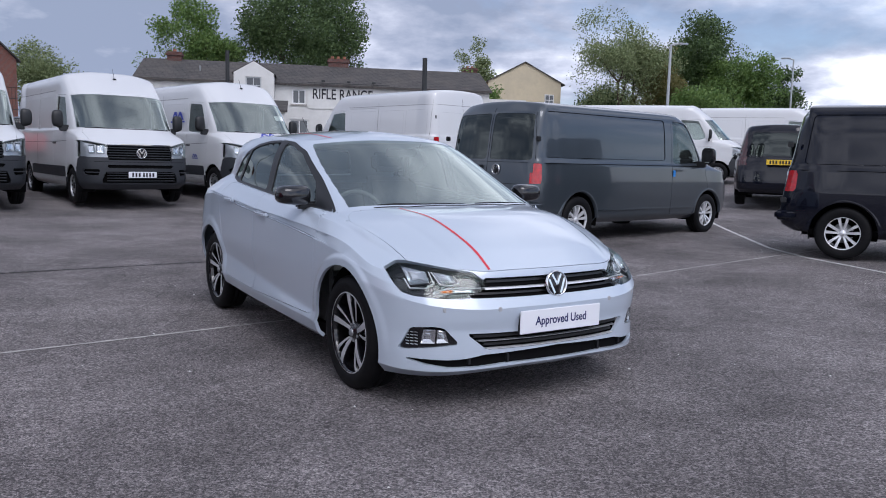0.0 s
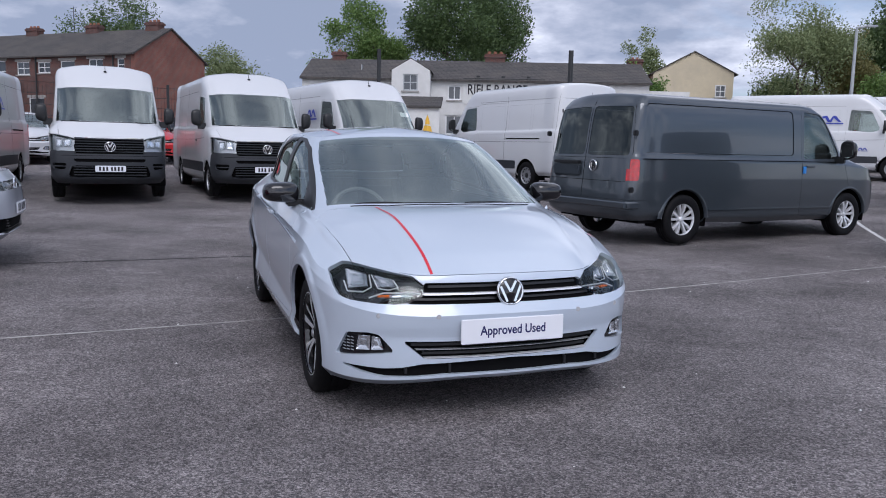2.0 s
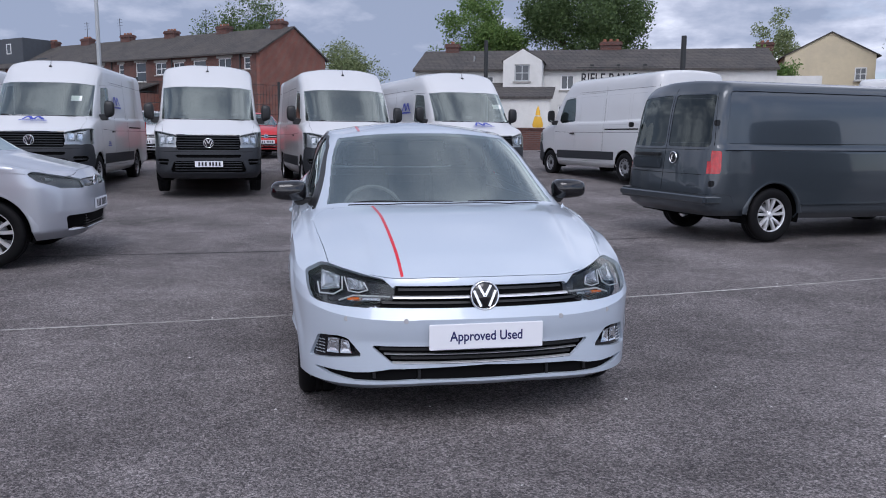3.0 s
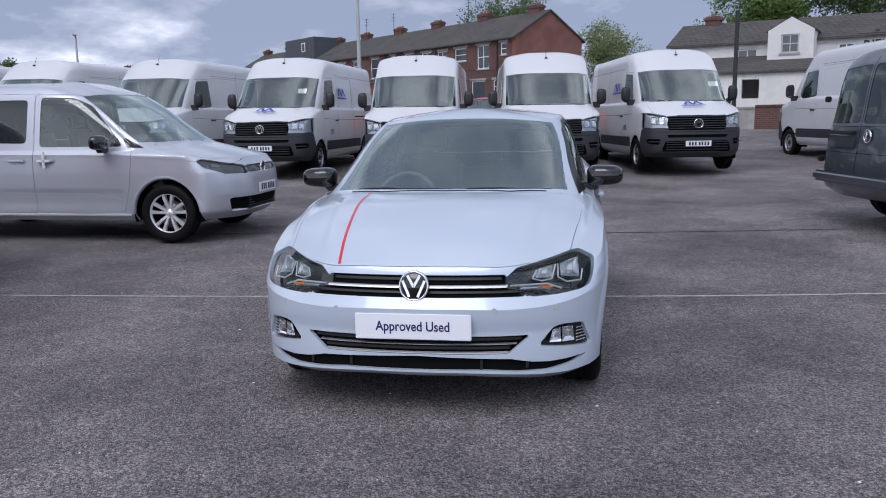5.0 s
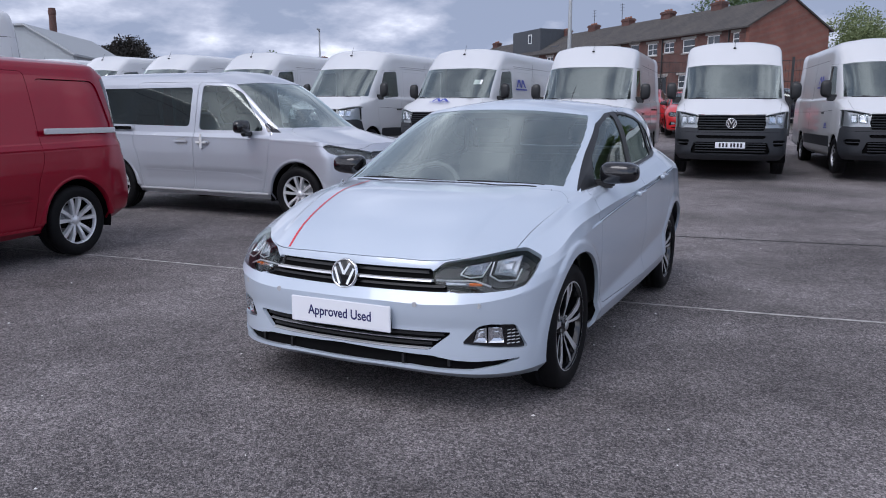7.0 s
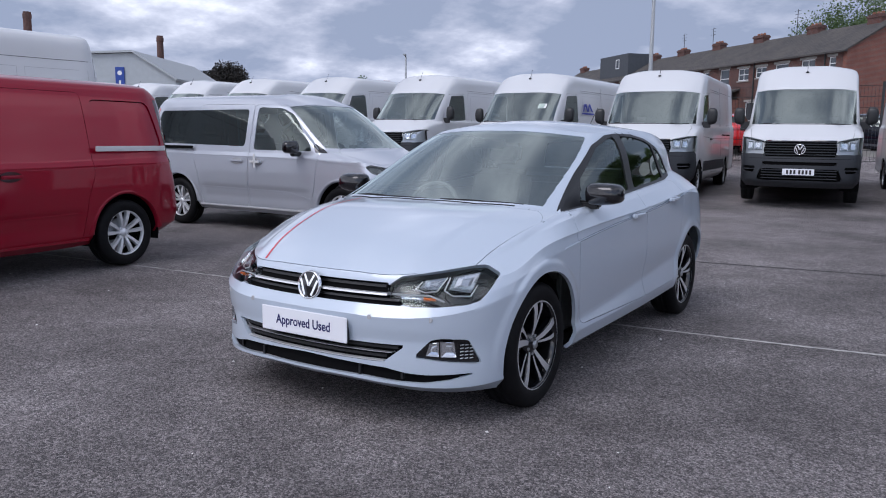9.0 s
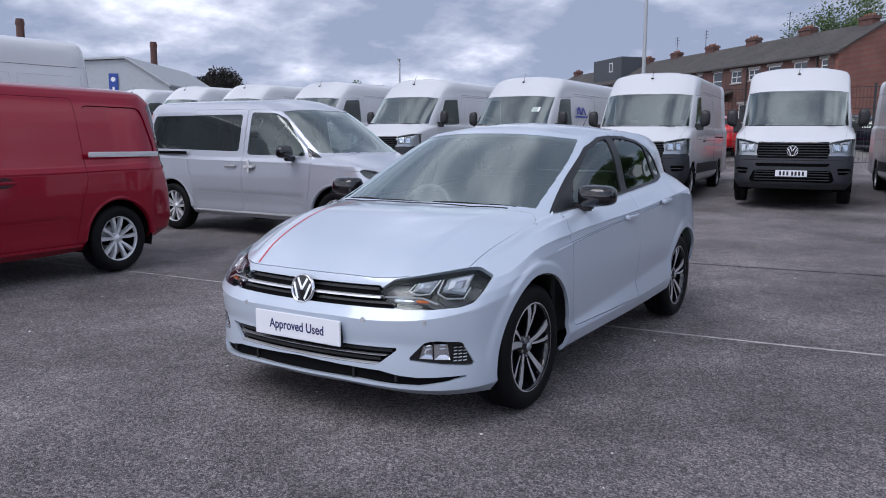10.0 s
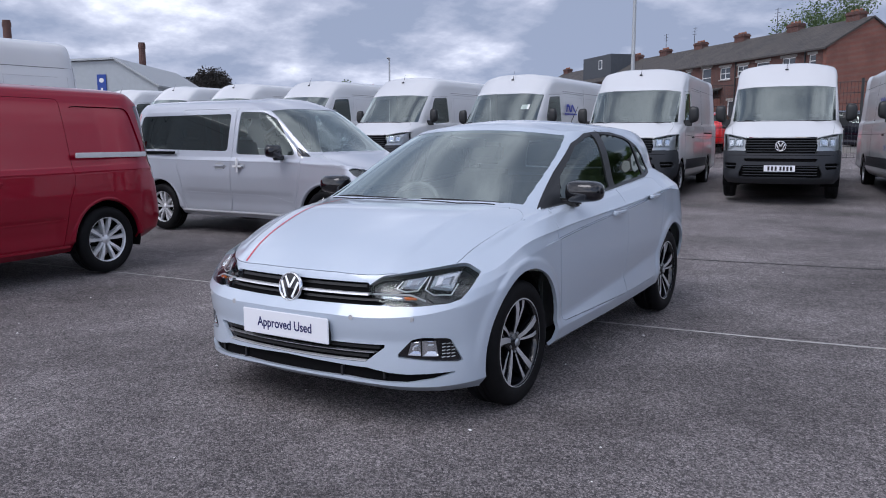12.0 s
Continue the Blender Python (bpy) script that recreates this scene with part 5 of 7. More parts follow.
    rings.append(ring(xf - 0.03, xr + 0.02, 0.975, p["z0"] + 0.10, p["z0"] + 0.08, p["z0"] + 0.14))
    rings.append(ring(xf, xr, 0.997, zb[0], zb[0], zb[0]))
    rings.append(ring(xf - 0.025, xr + 0.02, 1.0, zb[1], zb[1], zb[1]))
    h = p["hood"]          # bonnet front edge: setback, height; belt height
    a = ring(xf - h[0], xr + 0.05, 0.985, h[1], h[2], h[2] + 0.02)
    rings.append(a)
    c = p["cowl"]          # cowl x, z, A pillar foot x
    s2 = p["shoulder"]
    b = ring(xf, xr + 0.06, s2, c[1], h[2] + 0.05, h[2] + 0.08)
    b[0][:6] = [c[0], c[0] - 0.04, c[0] - 0.16, c[0] - 0.26, c[0] - 0.40, c[2]]
    b[1] = b[1].copy()
    b[1][:6] = np.array([0, .50, .74, .82, .875, s2 * .985]) * w
    b[0][6] = min(b[0][6], c[2] - 0.25)
    b[2][:6] = [c[1], c[1], c[1] - .005, c[1] - .005, c[1], h[2] + 0.04]
    rings.append(b)
    g = p["screen"]        # windscreen top x, z; window top half width
    d = ring(xf, xr + p["tail"][0], g[2], g[1], g[1], g[1])
    d[0][:8] = [g[0], g[0] - 0.04, g[0] - 0.13, g[0] - 0.19, g[0] - 0.26, g[0] - 0.36, min(g[0] - 0.6, (c[2] + bx) / 2 - 0.15), bx]
    d[1] = d[1].copy()
    d[1][:6] = np.array([0, .55, .78, .86, .93, .97]) * g[2] * w
    d[2] = [g[1] + 0.015, g[1] + 0.012, g[1], g[1] - 0.01] + [g[1] - 0.015] * 7 + [g[1]] * 3
    rings.append(d)
    e = p["edge"]          # roof edge: x, z, half width
    f = ring(xf, xr + p["tail"][1], e[2], e[1], e[1], e[1])
    f[0][:8] = [e[0], e[0] - 0.02, e[0] - 0.08, e[0] - 0.13, e[0] - 0.19, e[0] - 0.27, e[0] - 0.42, bx - 0.1]
    f[0][7] = min(f[0][7], f[0][6] - 0.12)
    f[1] = f[1].copy()
    f[1][:6] = np.array([0, .58, .82, .90, .95, .98]) * e[2] * w
    f[2] = [e[1] + 0.035, e[1] + 0.03, e[1] + 0.005, e[1] - 0.005] + [e[1] - 0.005] * 7 + [e[1], e[1] + 0.015, e[1] + 0.02]
    rings.append(f)
    xc = [e[0] - v for v in (.30, .32, .35, .38, .42, .48, .60)] + [bx - 0.25, (bx + ra) / 2, ra, ra - 0.35, xr + 0.42, xr + 0.36, xr + 0.35]
    xc[7] = min(xc[7], xc[6] - 0.12)
    xc[8] = (xc[7] + xc[9]) / 2
    zc = np.array([H - .012, H - .011, H - .010, H - .009, H - .008, H - .006, H - .004, H - .002, H, H, H - .008, H - .018, H - .02, H - .02])
    rings.append([xc, np.zeros(14), zc])
    return Shell([np.stack([np.array(r[0], float), np.array(r[1], float), np.array(r[2], float)], 1) for r in rings], p["crease"], nu, nv)


TALL_VAN = dict(xf=2.82, xr=-3.165, fa=1.82, ra=-1.82, w=1.02, H=2.59, bx=0.42, nose=0.26, z0=0.30, bumper=(0.66, 0.99), hood=(0.11, 1.17, 1.40), cowl=(2.28, 1.42, 1.66), shoulder=0.955,
               screen=(1.60, 2.13, 0.905), edge=(1.08, 2.50, 0.84), tail=(0.10, 0.17), crease={1: .4, 3: .3, 4: .5, 5: .85, 6: .5, 7: .2})
MID_VAN = dict(xf=2.608, xr=-2.696, fa=1.70, ra=-1.70, w=0.952, H=1.985, bx=0.62, nose=0.24, z0=0.27, bumper=(0.58, 0.86), hood=(0.12, 0.98, 1.12), cowl=(2.02, 1.20, 1.50), shoulder=0.965,
                   screen=(1.38, 1.83, 0.885), edge=(1.08, 1.935, 0.825), tail=(0.17, 0.25), crease={1: .4, 3: .7, 4: 1.0, 5: .8, 6: .4, 7: .2})
SMALL_VAN = dict(xf=2.30, xr=-2.28, fa=1.485, ra=-1.485, w=0.928, H=1.82, bx=-0.10, nose=0.26, z0=0.24, bumper=(0.52, 0.78), hood=(0.13, 0.925, 0.985), cowl=(1.50, 1.085, 1.10), shoulder=0.955,
             screen=(0.62, 1.66, 0.80), edge=(0.22, 1.76, 0.72), tail=(0.08, 0.15), crease={1: .8, 2: .6, 3: .6, 4: 1.0, 5: .8, 6: .5, 7: .2})


def van_common(S, p, van, paint, wheel_r, rim_r, style, rim_mat):
    for ax in (p["fa"], p["ra"]):
        S.region("cut", circle(ax, wheel_r, wheel_r + 0.065), [0, 2], lambda C, N: (np.abs(C[:, 1]) > 0.5) & (np.abs(C[:, 0] - ax) < 0.6) & (C[:, 2] < 1.2))
    for s in (1, -1):
        for ax in (p["fa"], p["ra"]):
            if style == "alloy":
                arch_lip(van, ax, wheel_r, wheel_r + 0.063, p["w"] - 0.008, s, paint, 0.065, 0.016)
            arch_liner(van, ax, wheel_r, wheel_r + 0.07, p["w"] - 0.32, p["w"] - 0.015, s)
            make_wheel(van, ax, s * (p["w"] - 0.125), wheel_r, 0.22, rim_r, style, rim_mat, s)
    boxed("floor_pan", (p["xr"] + 0.3, p["xf"] - 0.5, -p["w"] + 0.12, p["w"] - 0.12, p["z0"] + 0.02, p["z0"] + 0.10), M["dark"], van)


def screen_tag(S, u_lim=4.25, low=0.05, high=0.03):
    pc = S.P2[S.Q].mean(1)
    k = int(u_lim)
    ul = S.u[k] + (S.u[k + 1] - S.u[k]) * (u_lim - k)
    S.names.append("windscreen")
    S.tag[(pc[:, 0] < ul) & (pc[:, 1] > S.v[5] + low) & (pc[:, 1] < S.v[6] - high)] = S.names.index("windscreen")


def make_tall_van(place, label, group="white vans parked in a row"):
    p = TALL_VAN
    van = empty("panel_van", place, label, "van", group)
    van.scale = (0.965, 0.965, 0.965)
    S = van_shell(p)
    van_common(S, p, van, M["white_paint"], 0.345, 0.215, "steel", M["steel_wheel"])
    side = lambda C, N: (np.abs(N[:, 1]) > 0.3) & (C[:, 2] < 2.3)
    front = lambda C, N: (C[:, 0] > 1.9) & (N[:, 0] > 0.12)
    screen_tag(S)
    S.region("door_window", rounded([(1.42, 1.50), (1.15, 2.04), (0.60, 2.08), (0.55, 1.47), (1.20, 1.42)], 0.05), [0, 2], side, ["body"])
    for s in (1, -1):
        S.region("headlamp", np.array(rounded([(0.615, 0.90), (0.615, 1.14), (0.90, 1.205), (1.02, 1.205), (1.02, 0.91)], 0.02)) * np.array([s, 1]), [1, 2], front, ["body"])
    S.region("upper_grille", rounded([(-0.60, 0.855), (0.60, 0.855), (0.60, 1.15), (-0.60, 1.15)], 0.02), [1, 2], front, ["body"])
    S.region("lower_intake", rounded([(-0.72, 0.42), (0.72, 0.42), (0.64, 0.64), (-0.64, 0.64)], 0.03), [1, 2], front, ["body"])
    S.region("bumper_slot", rounded([(-0.60, 0.705), (0.60, 0.705), (0.62, 0.765), (-0.62, 0.765)], 0.02), [1, 2], front, ["body"])
    for s in (1, -1):
        S.region("fog_recess", np.array(rounded([(0.76, 0.56), (0.73, 0.68), (0.965, 0.68), (0.965, 0.58)], 0.02)) * np.array([s, 1]), [1, 2], front, ["body"])
    S.region("bumper", np.array([(1.35, 0.0), (3.2, 0.0), (3.2, 0.90), (2.35, 0.90), (2.26, 0.86), (2.2, 0.70), (1.4, 0.70)]), [0, 2], lambda C, N: (C[:, 0] > 2.15) | (C[:, 2] < 0.5), ["body"])
    S.region("side_cladding", np.array([(1.40, 0.50), (1.40, 0.70), (-1.38, 0.70), (-1.38, 0.50)]), [0, 2], side, ["body"])
    S.region("front_door", rounded([(1.38, 0.42), (1.56, 1.0), (1.60, 1.42), (1.22, 2.09), (0.50, 2.12), (0.48, 0.42)], 0.06), [0, 2], side, ["body"])
    S.region("side_door", rounded([(0.42, 0.45), (0.42, 2.16), (-0.85, 2.16), (-0.85, 0.45)], 0.05), [0, 2], lambda C, N: side(C, N) & (C[:, 1] > 0), ["body"])
    top = lambda C, N: (N[:, 2] > 0.25) & (C[:, 0] > 1.7) & (C[:, 2] < 1.5)
    S.region("bonnet", rounded([(2.73, -.55), (2.73, .55), (2.55, .84), (2.1, .88), (1.98, .80), (2.24, .50), (2.26, 0), (2.24, -.50), (1.98, -.80), (2.1, -.88), (2.55, -.84)], 0.06), [0, 1], top, ["body"])
    S.build("body", M["white_paint"], van, "body_shell", gap=0.002, depth=0.02)
    S.build("bonnet", M["white_paint"], van, gap=0.004, depth=0.02)
    S.build("bumper", M["grey_plastic"], van, "front_bumper", depth=0.03, label="grained grey plastic bumper")
    gr = S.build("upper_grille", M["dark"], van, sink=0.04)
    lo = S.build("lower_intake", M["dark"], van, sink=0.05)
    S.build("bumper_slot", M["dark"], van, sink=0.025)
    skin = S.top()
    skin_line("chrome_strip", skin, [(4, -0.60, 1.146), (4, 0.60, 1.146)], (-1, 0, 0), 0.008, M["chrome"], van)
    skin_line("cowl_strip", skin, [(4, -0.80, 1.445), (4, 0.80, 1.445)], (-1, 0, 0), 0.020, M["black_plastic"], van)
    skin_line("panel_line", skin, [(4, -0.93, 0.82), (4, 0.93, 0.82)], (-1, 0, 0), 0.005, M["dark"], van)
    for s in (1, -1):
        fr = S.build("fog_recess", M["dark"], van, side=s, sink=0.03)
        boxed("recess_slat", (2.40, 2.70, min(s * 0.74, s * 0.93), max(s * 0.74, s * 0.93), 0.615, 0.631), M["grey_plastic"], fr, 0.004)
        out = (0, -s, 0)
        skin_line("panel_seam", skin, [(-0.87, s * 3, 0.52), (-0.87, s * 3, 2.30)], out, 0.005, M["panel_gap"], van)
        skin_line("panel_seam", skin, [(-2.93, s * 3, 0.60), (-2.93, s * 3, 2.30)], out, 0.005, M["panel_gap"], van)
        skin_line("panel_seam", skin, [(0.44, s * 3, 2.20), (-2.95, s * 3, 2.20)], out, 0.005, M["panel_gap"], van)
        skin_line("panel_seam", skin, [(1.55, s * 3, 1.20), (0.4, s * 3, 1.17), (-2.93, s * 3, 1.17)], out, 0.005, M["panel_gap"], van)
        # pressed panels: grey outlines stand for the shade along their edges
        for xa, xb in ((0.30, -0.76), (-0.98, -1.90), (-2.0, -2.82)):
            skin_line("panel_seam", skin, [(xa, s * 3, 1.36), (xa, s * 3, 2.08), (xb, s * 3, 2.08), (xb, s * 3, 1.36), (xa, s * 3, 1.36)], out, 0.004, M["panel_crease"], van, 0.12)
        if s > 0:
            skin_line("door_rail", skin, [(-0.95, s * 3, 1.25), (-2.35, s * 3, 1.25)], out, 0.022, M["dark"], van)
        skin_line("rear_hinge", skin, [(-4, s * 0.86, 1.02), (-4, s * 0.86, 1.10)], (1, 0, 0), 0.03, M["black_plastic"], van)
        skin_line("rear_hinge", skin, [(-4, s * 0.84, 1.86), (-4, s * 0.84, 1.94)], (1, 0, 0), 0.03, M["black_plastic"], van)
        # rear door pressing, its edge shade drawn as a grey outline
        skin_line("panel_seam", skin, [(-4, s * 0.08, 1.30), (-4, s * 0.08, 2.02), (-4, s * 0.76, 2.02), (-4, s * 0.78, 1.30), (-4, s * 0.08, 1.30)], (1, 0, 0), 0.004, M["panel_crease"], van, 0.12)
    skin_line("door_seam", skin, [(-4, 0, 0.62), (-4, 0, 2.36)], (1, 0, 0), 0.006, M["panel_gap"], van)
    skin_line("panel_seam", skin, [(-4, -0.82, 2.20), (-4, 0.82, 2.20)], (1, 0, 0), 0.005, M["panel_gap"], van)
    boxed("rear_bumper", (-3.26, -2.98, -0.99, 0.99, 0.42, 0.60), M["grey_plastic"], van, 0.03)
    number_plate(van, Matrix.Translation((-3.18, 0.30, 0.80)) @ BACK, mat=M["plate_yellow"])
    for z in (0.885, 0.932, 0.979, 1.026, 1.073, 1.115):
        boxed("grille_slat", (2.70, 2.772, -0.58, 0.58, z, z + 0.018), M["grey_plastic"], gr, 0.004)
    for z in (0.46, 0.51, 0.56, 0.605):
        boxed("grille_slat", (2.73, 2.80, -0.62, 0.62, z, z + 0.016), M["grey_plastic"], lo, 0.004)
    for s in (1, -1):
        fd = S.build("front_door", M["white_paint"], van, gap=0.004, depth=0.02, side=s)
        S.build("door_window", M["side_glass"], fd, side=s, sink=0.01)
        S.build("side_cladding", M["grey_plastic"], van, side=s, sink=-0.008, depth=0.015)
        door_handle(fd, 0.62, s * 1.012, 1.15, s, M["black_plastic"], 0.2)
        lamp = S.build("headlamp", M["lamp_glass"], van, side=s)
        # housing coloured pale in place of the light it would reflect
        S.build("headlamp", M["lamp_pale"], lamp, "lamp_housing", side=s, sink=0.06)
        for y0, y1 in ((0.64, 0.77), (0.79, 0.89)):
            bm = bmesh.new()
            rings = []
            for k, d in ((1.0, 0.03), (0.7, 0.055), (0.4, 0.062)):
                ring = []
                for y, z in ((-1, -1), (1, -1), (1, 1), (-1, 1)):
                    yy, zz = (y0 + y1) / 2 + y * (y1 - y0) / 2 * k, 1.045 + z * 0.075 * k
                    hit = skin.ray_cast(Vector((4, s * yy, zz)), Vector((-1, 0, 0)))[0]
                    ring.append(bm.verts.new((hit.x - d, s * yy, zz)))
                rings.append(ring)
            for a, b in zip(rings, rings[1:]):
                for k in range(4):
                    bm.faces.new((a[k], a[(k + 1) % 4], b[(k + 1) % 4], b[k]))
            bm.faces.new(rings[-1])
            bmesh.ops.recalc_face_normals(bm, faces=bm.faces[:])
            part("reflector", bm, M["lamp_silver"], lamp)
        mirror_unit(van, 1.52, s * 1.06, 1.60, s, (0.16, 0.20, 0.36), M["black_plastic"], M["black_plastic"])
        seat(van, 0.75, s * 0.55, 0.80)
        boxed("rear_lamp", (-3.17, -3.10, min(s * 0.86, s * 0.98), max(s * 0.86, s * 0.995), 0.92, 1.42), M["tail_red"], van, 0.015)
    S.build("side_door", M["white_paint"], van, "sliding_door", gap=0.004, depth=0.02)
    S.build("windscreen", M["glass"], van, sink=0.004)
    boxed("dashboard", (1.55, 2.2, -0.88, 0.88, 0.9, 1.38), M["interior"], van, 0.08)
    boxed("bulkhead", (0.30, 0.34, -0.88, 0.88, 0.5, 2.2), M["interior"], van)
    steering_wheel(van, 1.35, -0.50, 1.28, 0.21)
    roundel(van, Matrix.Translation((2.800, 0, 0.985)) @ FRONT, 0.095)
    number_plate(van, Matrix.Translation((2.835, 0, 0.585)) @ FRONT)
    bm = bmesh.new()
    box(bm, -0.04, 0.04, -0.03, 0.03, 0, 0.03, 0.01)
    tube(bm, (0, 0, 0.02), (-0.10, 0, 0.22), 0.006, 0.003, seg=6)
    a = part("aerial", bm, M["black_plastic"], van)
    a.location = (1.20, 0, 2.44)
    for y0, y1 in ((0.05, -0.66), (0.70, 0.08)):
        bm = bmesh.new()
        tube(bm, (2.24, y0, 1.44), (2.16, y1, 1.46), 0.010, seg=6)
        part("wiper", bm, M["black_plastic"], van)
    return van


def make_mid_van(place, paint, label, tail=0.0):
    """tail: how much shorter the rear overhang is."""
    p = dict(MID_VAN, xr=MID_VAN["xr"] + tail)
    r = tail
    van = empty("delivery_van", place, label, "van")
    S = van_shell(p)
    van_common(S, p, van, paint, 0.335, 0.215, "alloy", M["alloy"])
    side = lambda C, N: (np.abs(N[:, 1]) > 0.3) & (C[:, 2] < 1.9)
    rear = lambda C, N: (C[:, 0] < r - 2.1) & (N[:, 0] < -0.25)
    screen_tag(S, 3.9)
    S.region("door_window", rounded([(1.46, 1.19), (1.42, 1.31), (1.14, 1.76), (1.05, 1.825), (0.66, 1.845), (0.64, 1.17)], 0.04), [0, 2], side, ["body"])
    for s in (1, -1):
        S.region("rear_window", np.array(rounded([(0.035, 1.17), (0.80, 1.17), (0.745, 1.80), (0.035, 1.82)], 0.05)) * np.array([s, 1]), [1, 2], rear, ["body"])
    S.region("bumper", np.array([(r - 2.35, 0.0), (r - 2.3, 0.50), (r - 2.35, 0.60), (-3, 0.60), (-3, 0.0)]), [0, 2], lambda C, N: C[:, 0] < r - 2.2, ["body"])
    S.region("tail_lamp", rounded([(r - 2.50, 0.85), (r - 2.485, 1.125), (-2.9, 1.125), (-2.9, 0.85)], 0.03), [0, 2], lambda C, N: (C[:, 0] < r - 2.3) & (np.abs(C[:, 1]) > 0.82), ["body"])
    S.region("front_door", rounded([(1.62, 0.34), (1.66, 0.80), (1.55, 1.14), (1.53, 1.22), (1.15, 1.84), (0.60, 1.875), (0.58, 0.34)], 0.05), [0, 2], side, ["body"])
    S.region("side_panel", rounded([(0.42, 1.21), (0.42, 1.845), (r - 2.34, 1.845), (r - 2.42, 1.21)], 0.06), [0, 2], side, ["body"])
    S.build("body", paint, van, "body_shell", gap=0.002, depth=0.02)
    S.build("bumper", paint, van, "rear_bumper", depth=0.03)
    for s in (1, -1):
        fd = S.build("front_door", paint, van, gap=0.004, depth=0.02, side=s)
        S.build("door_window", M["side_glass"], fd, side=s, sink=0.01)
        S.build("side_panel", paint, van, side=s, sink=0.010, gap=0.006, depth=0.012)
        S.build("tail_lamp", M["tail_red"], van, side=s)
        rw = S.build("rear_window", M["tinted_glass"], van, side=s, sink=0.006)
        door_handle(fd, 0.76, s * 0.945, 1.06, s, paint)
        mirror_unit(van, 1.38, s * 0.98, 1.30, s, (0.17, 0.24, 0.30), M["gloss_black"], M["black_plastic"])
        seat(van, 0.85, s * 0.5, 0.72)
        # added ridge in body paint, standing proud to give the lower crease its highlight
        boxed("lower_crease_ridge", (-1.28, 1.28, min(s * 0.925, s * 0.962), max(s * 0.925, s * 0.962), 0.452, 0.474), paint, van, 0.006)
        boxed("belt_line", (r - 2.45, 1.5, min(s * 0.925, s * 0.9445), max(s * 0.925, s * 0.9445), 1.128, 1.136), M["dark"], van)
        boxed("hinge", (r - 2.63, r - 2.56, min(s * 0.90, s * 0.945), max(s * 0.90, s * 0.945), 1.42, 1.49), M["black_plastic"], van, 0.01)
        boxed("hinge", (r - 2.67, r - 2.60, min(s * 0.90, s * 0.95), max(s * 0.90, s * 0.95), 0.70, 0.77), M["black_plastic"], van, 0.01)
    S.build("windscreen", M["glass"], van, sink=0.004)
    boxed("dashboard", (1.35, 1.95, -0.8, 0.8, 0.7, 1.14), M["interior"], van, 0.08)
    boxed("bulkhead", (0.40, 0.44, -0.8, 0.8, 0.4, 1.85), M["interior"], van)
    steering_wheel(van, 1.20, -0.45, 1.05, 0.2)
    skin = S.top()
    skin_line("door_seam", skin, [(-4, 0, 0.62), (-4, 0, 1.90)], (1, 0, 0), 0.006, M["dark"], van)
    for s in (1, -1):
        skin_line("door_seam", skin, [(-4, s * 0.84, 1.18), (-4, s * 0.80, 1.55), (-4, s * 0.74, 1.88)], (1, 0, 0), 0.005, M["dark"], van)
    skin_line("panel_line", skin, [(-4, -0.80, 1.135), (-4, 0.80, 1.135)], (1, 0, 0), 0.004, M["dark"], van)
    skin_line("panel_line", skin, [(-4, -0.86, 0.835), (-4, 0.86, 0.835)], (1, 0, 0), 0.004, M["dark"], van)
    boxed("bumper_step", (r - 2.735, r - 2.45, -0.945, 0.945, 0.47, 0.60), paint, van, 0.035, seg=3)
    boxed("plate_recess", (r - 2.705, r - 2.66, 0.06, 0.66, 0.875, 1.03), paint, van, 0.02)
    boxed("tailgate_handle", (r - 2.705, r - 2.64, 0.08, 0.64, 1.045, 1.085), M["black_plastic"], van, 0.01)
    roundel(van, Matrix.Translation((r - 2.675, -0.20, 1.03)) @ BACK, 0.075)
    return van


def make_small_van(place, paint, label, cargo):
    p = SMALL_VAN
    van = empty("compact_van", place, label, "van")
    S = van_shell(p, 200, 120)
    van_common(S, p, van, paint, 0.325, 0.224, "alloy", M["alloy"])
    side = lambda C, N: (np.abs(N[:, 1]) > 0.3) & (C[:, 2] < 1.74)
    front = lambda C, N: (C[:, 0] > 1.5) & (N[:, 0] > 0.12)
    rear = lambda C, N: (C[:, 0] < -1.9) & (N[:, 0] < -0.25)
    screen_tag(S, 3.25)
    # the lower doors step in below a crease
    low = np.clip((0.60 - S.V[:, 2]) / 0.05, 0, 1) * np.clip((S.V[:, 2] - 0.34) / 0.10, 0, 1) * (np.abs(S.V[:, 1]) > 0.7)
    low *= np.clip((1.02 - S.V[:, 0]) / 0.10, 0, 1) * np.clip((S.V[:, 0] + 1.02) / 0.10, 0, 1)
    S.V[:, 1] -= np.sign(S.V[:, 1]) * 0.016 * low
    S.refresh()
    S.region("door_window", rounded([(0.98, 1.07), (0.90, 1.18), (0.56, 1.53), (0.36, 1.615), (-0.03, 1.625), (-0.03, 1.075)], 0.05), [0, 2], side, ["body"])
    S.region("front_quarter_glass", rounded([(1.04, 1.055), (0.965, 1.17), (1.22, 1.05)], 0.012), [0, 2], side, ["body"])
    if cargo:
        S.region("quarter_panel", rounded([(-1.22, 1.16), (-1.22, 1.61), (-1.92, 1.61), (-2.04, 1.16)], 0.08), [0, 2], side, ["body"])
    else:
        S.region("rear_side_window", rounded([(-0.20, 1.115), (-0.20, 1.60), (-1.95, 1.59), (-2.08, 1.14)], 0.05), [0, 2], side, ["body"])
    S.region("tail_lamp", rounded([(-2.12, 0.90), (-2.03, 1.64), (-2.8, 1.64), (-2.8, 0.90)], 0.03), [0, 2], lambda C, N: (C[:, 0] < -2.0) & (np.abs(C[:, 1]) > 0.68), ["body"])
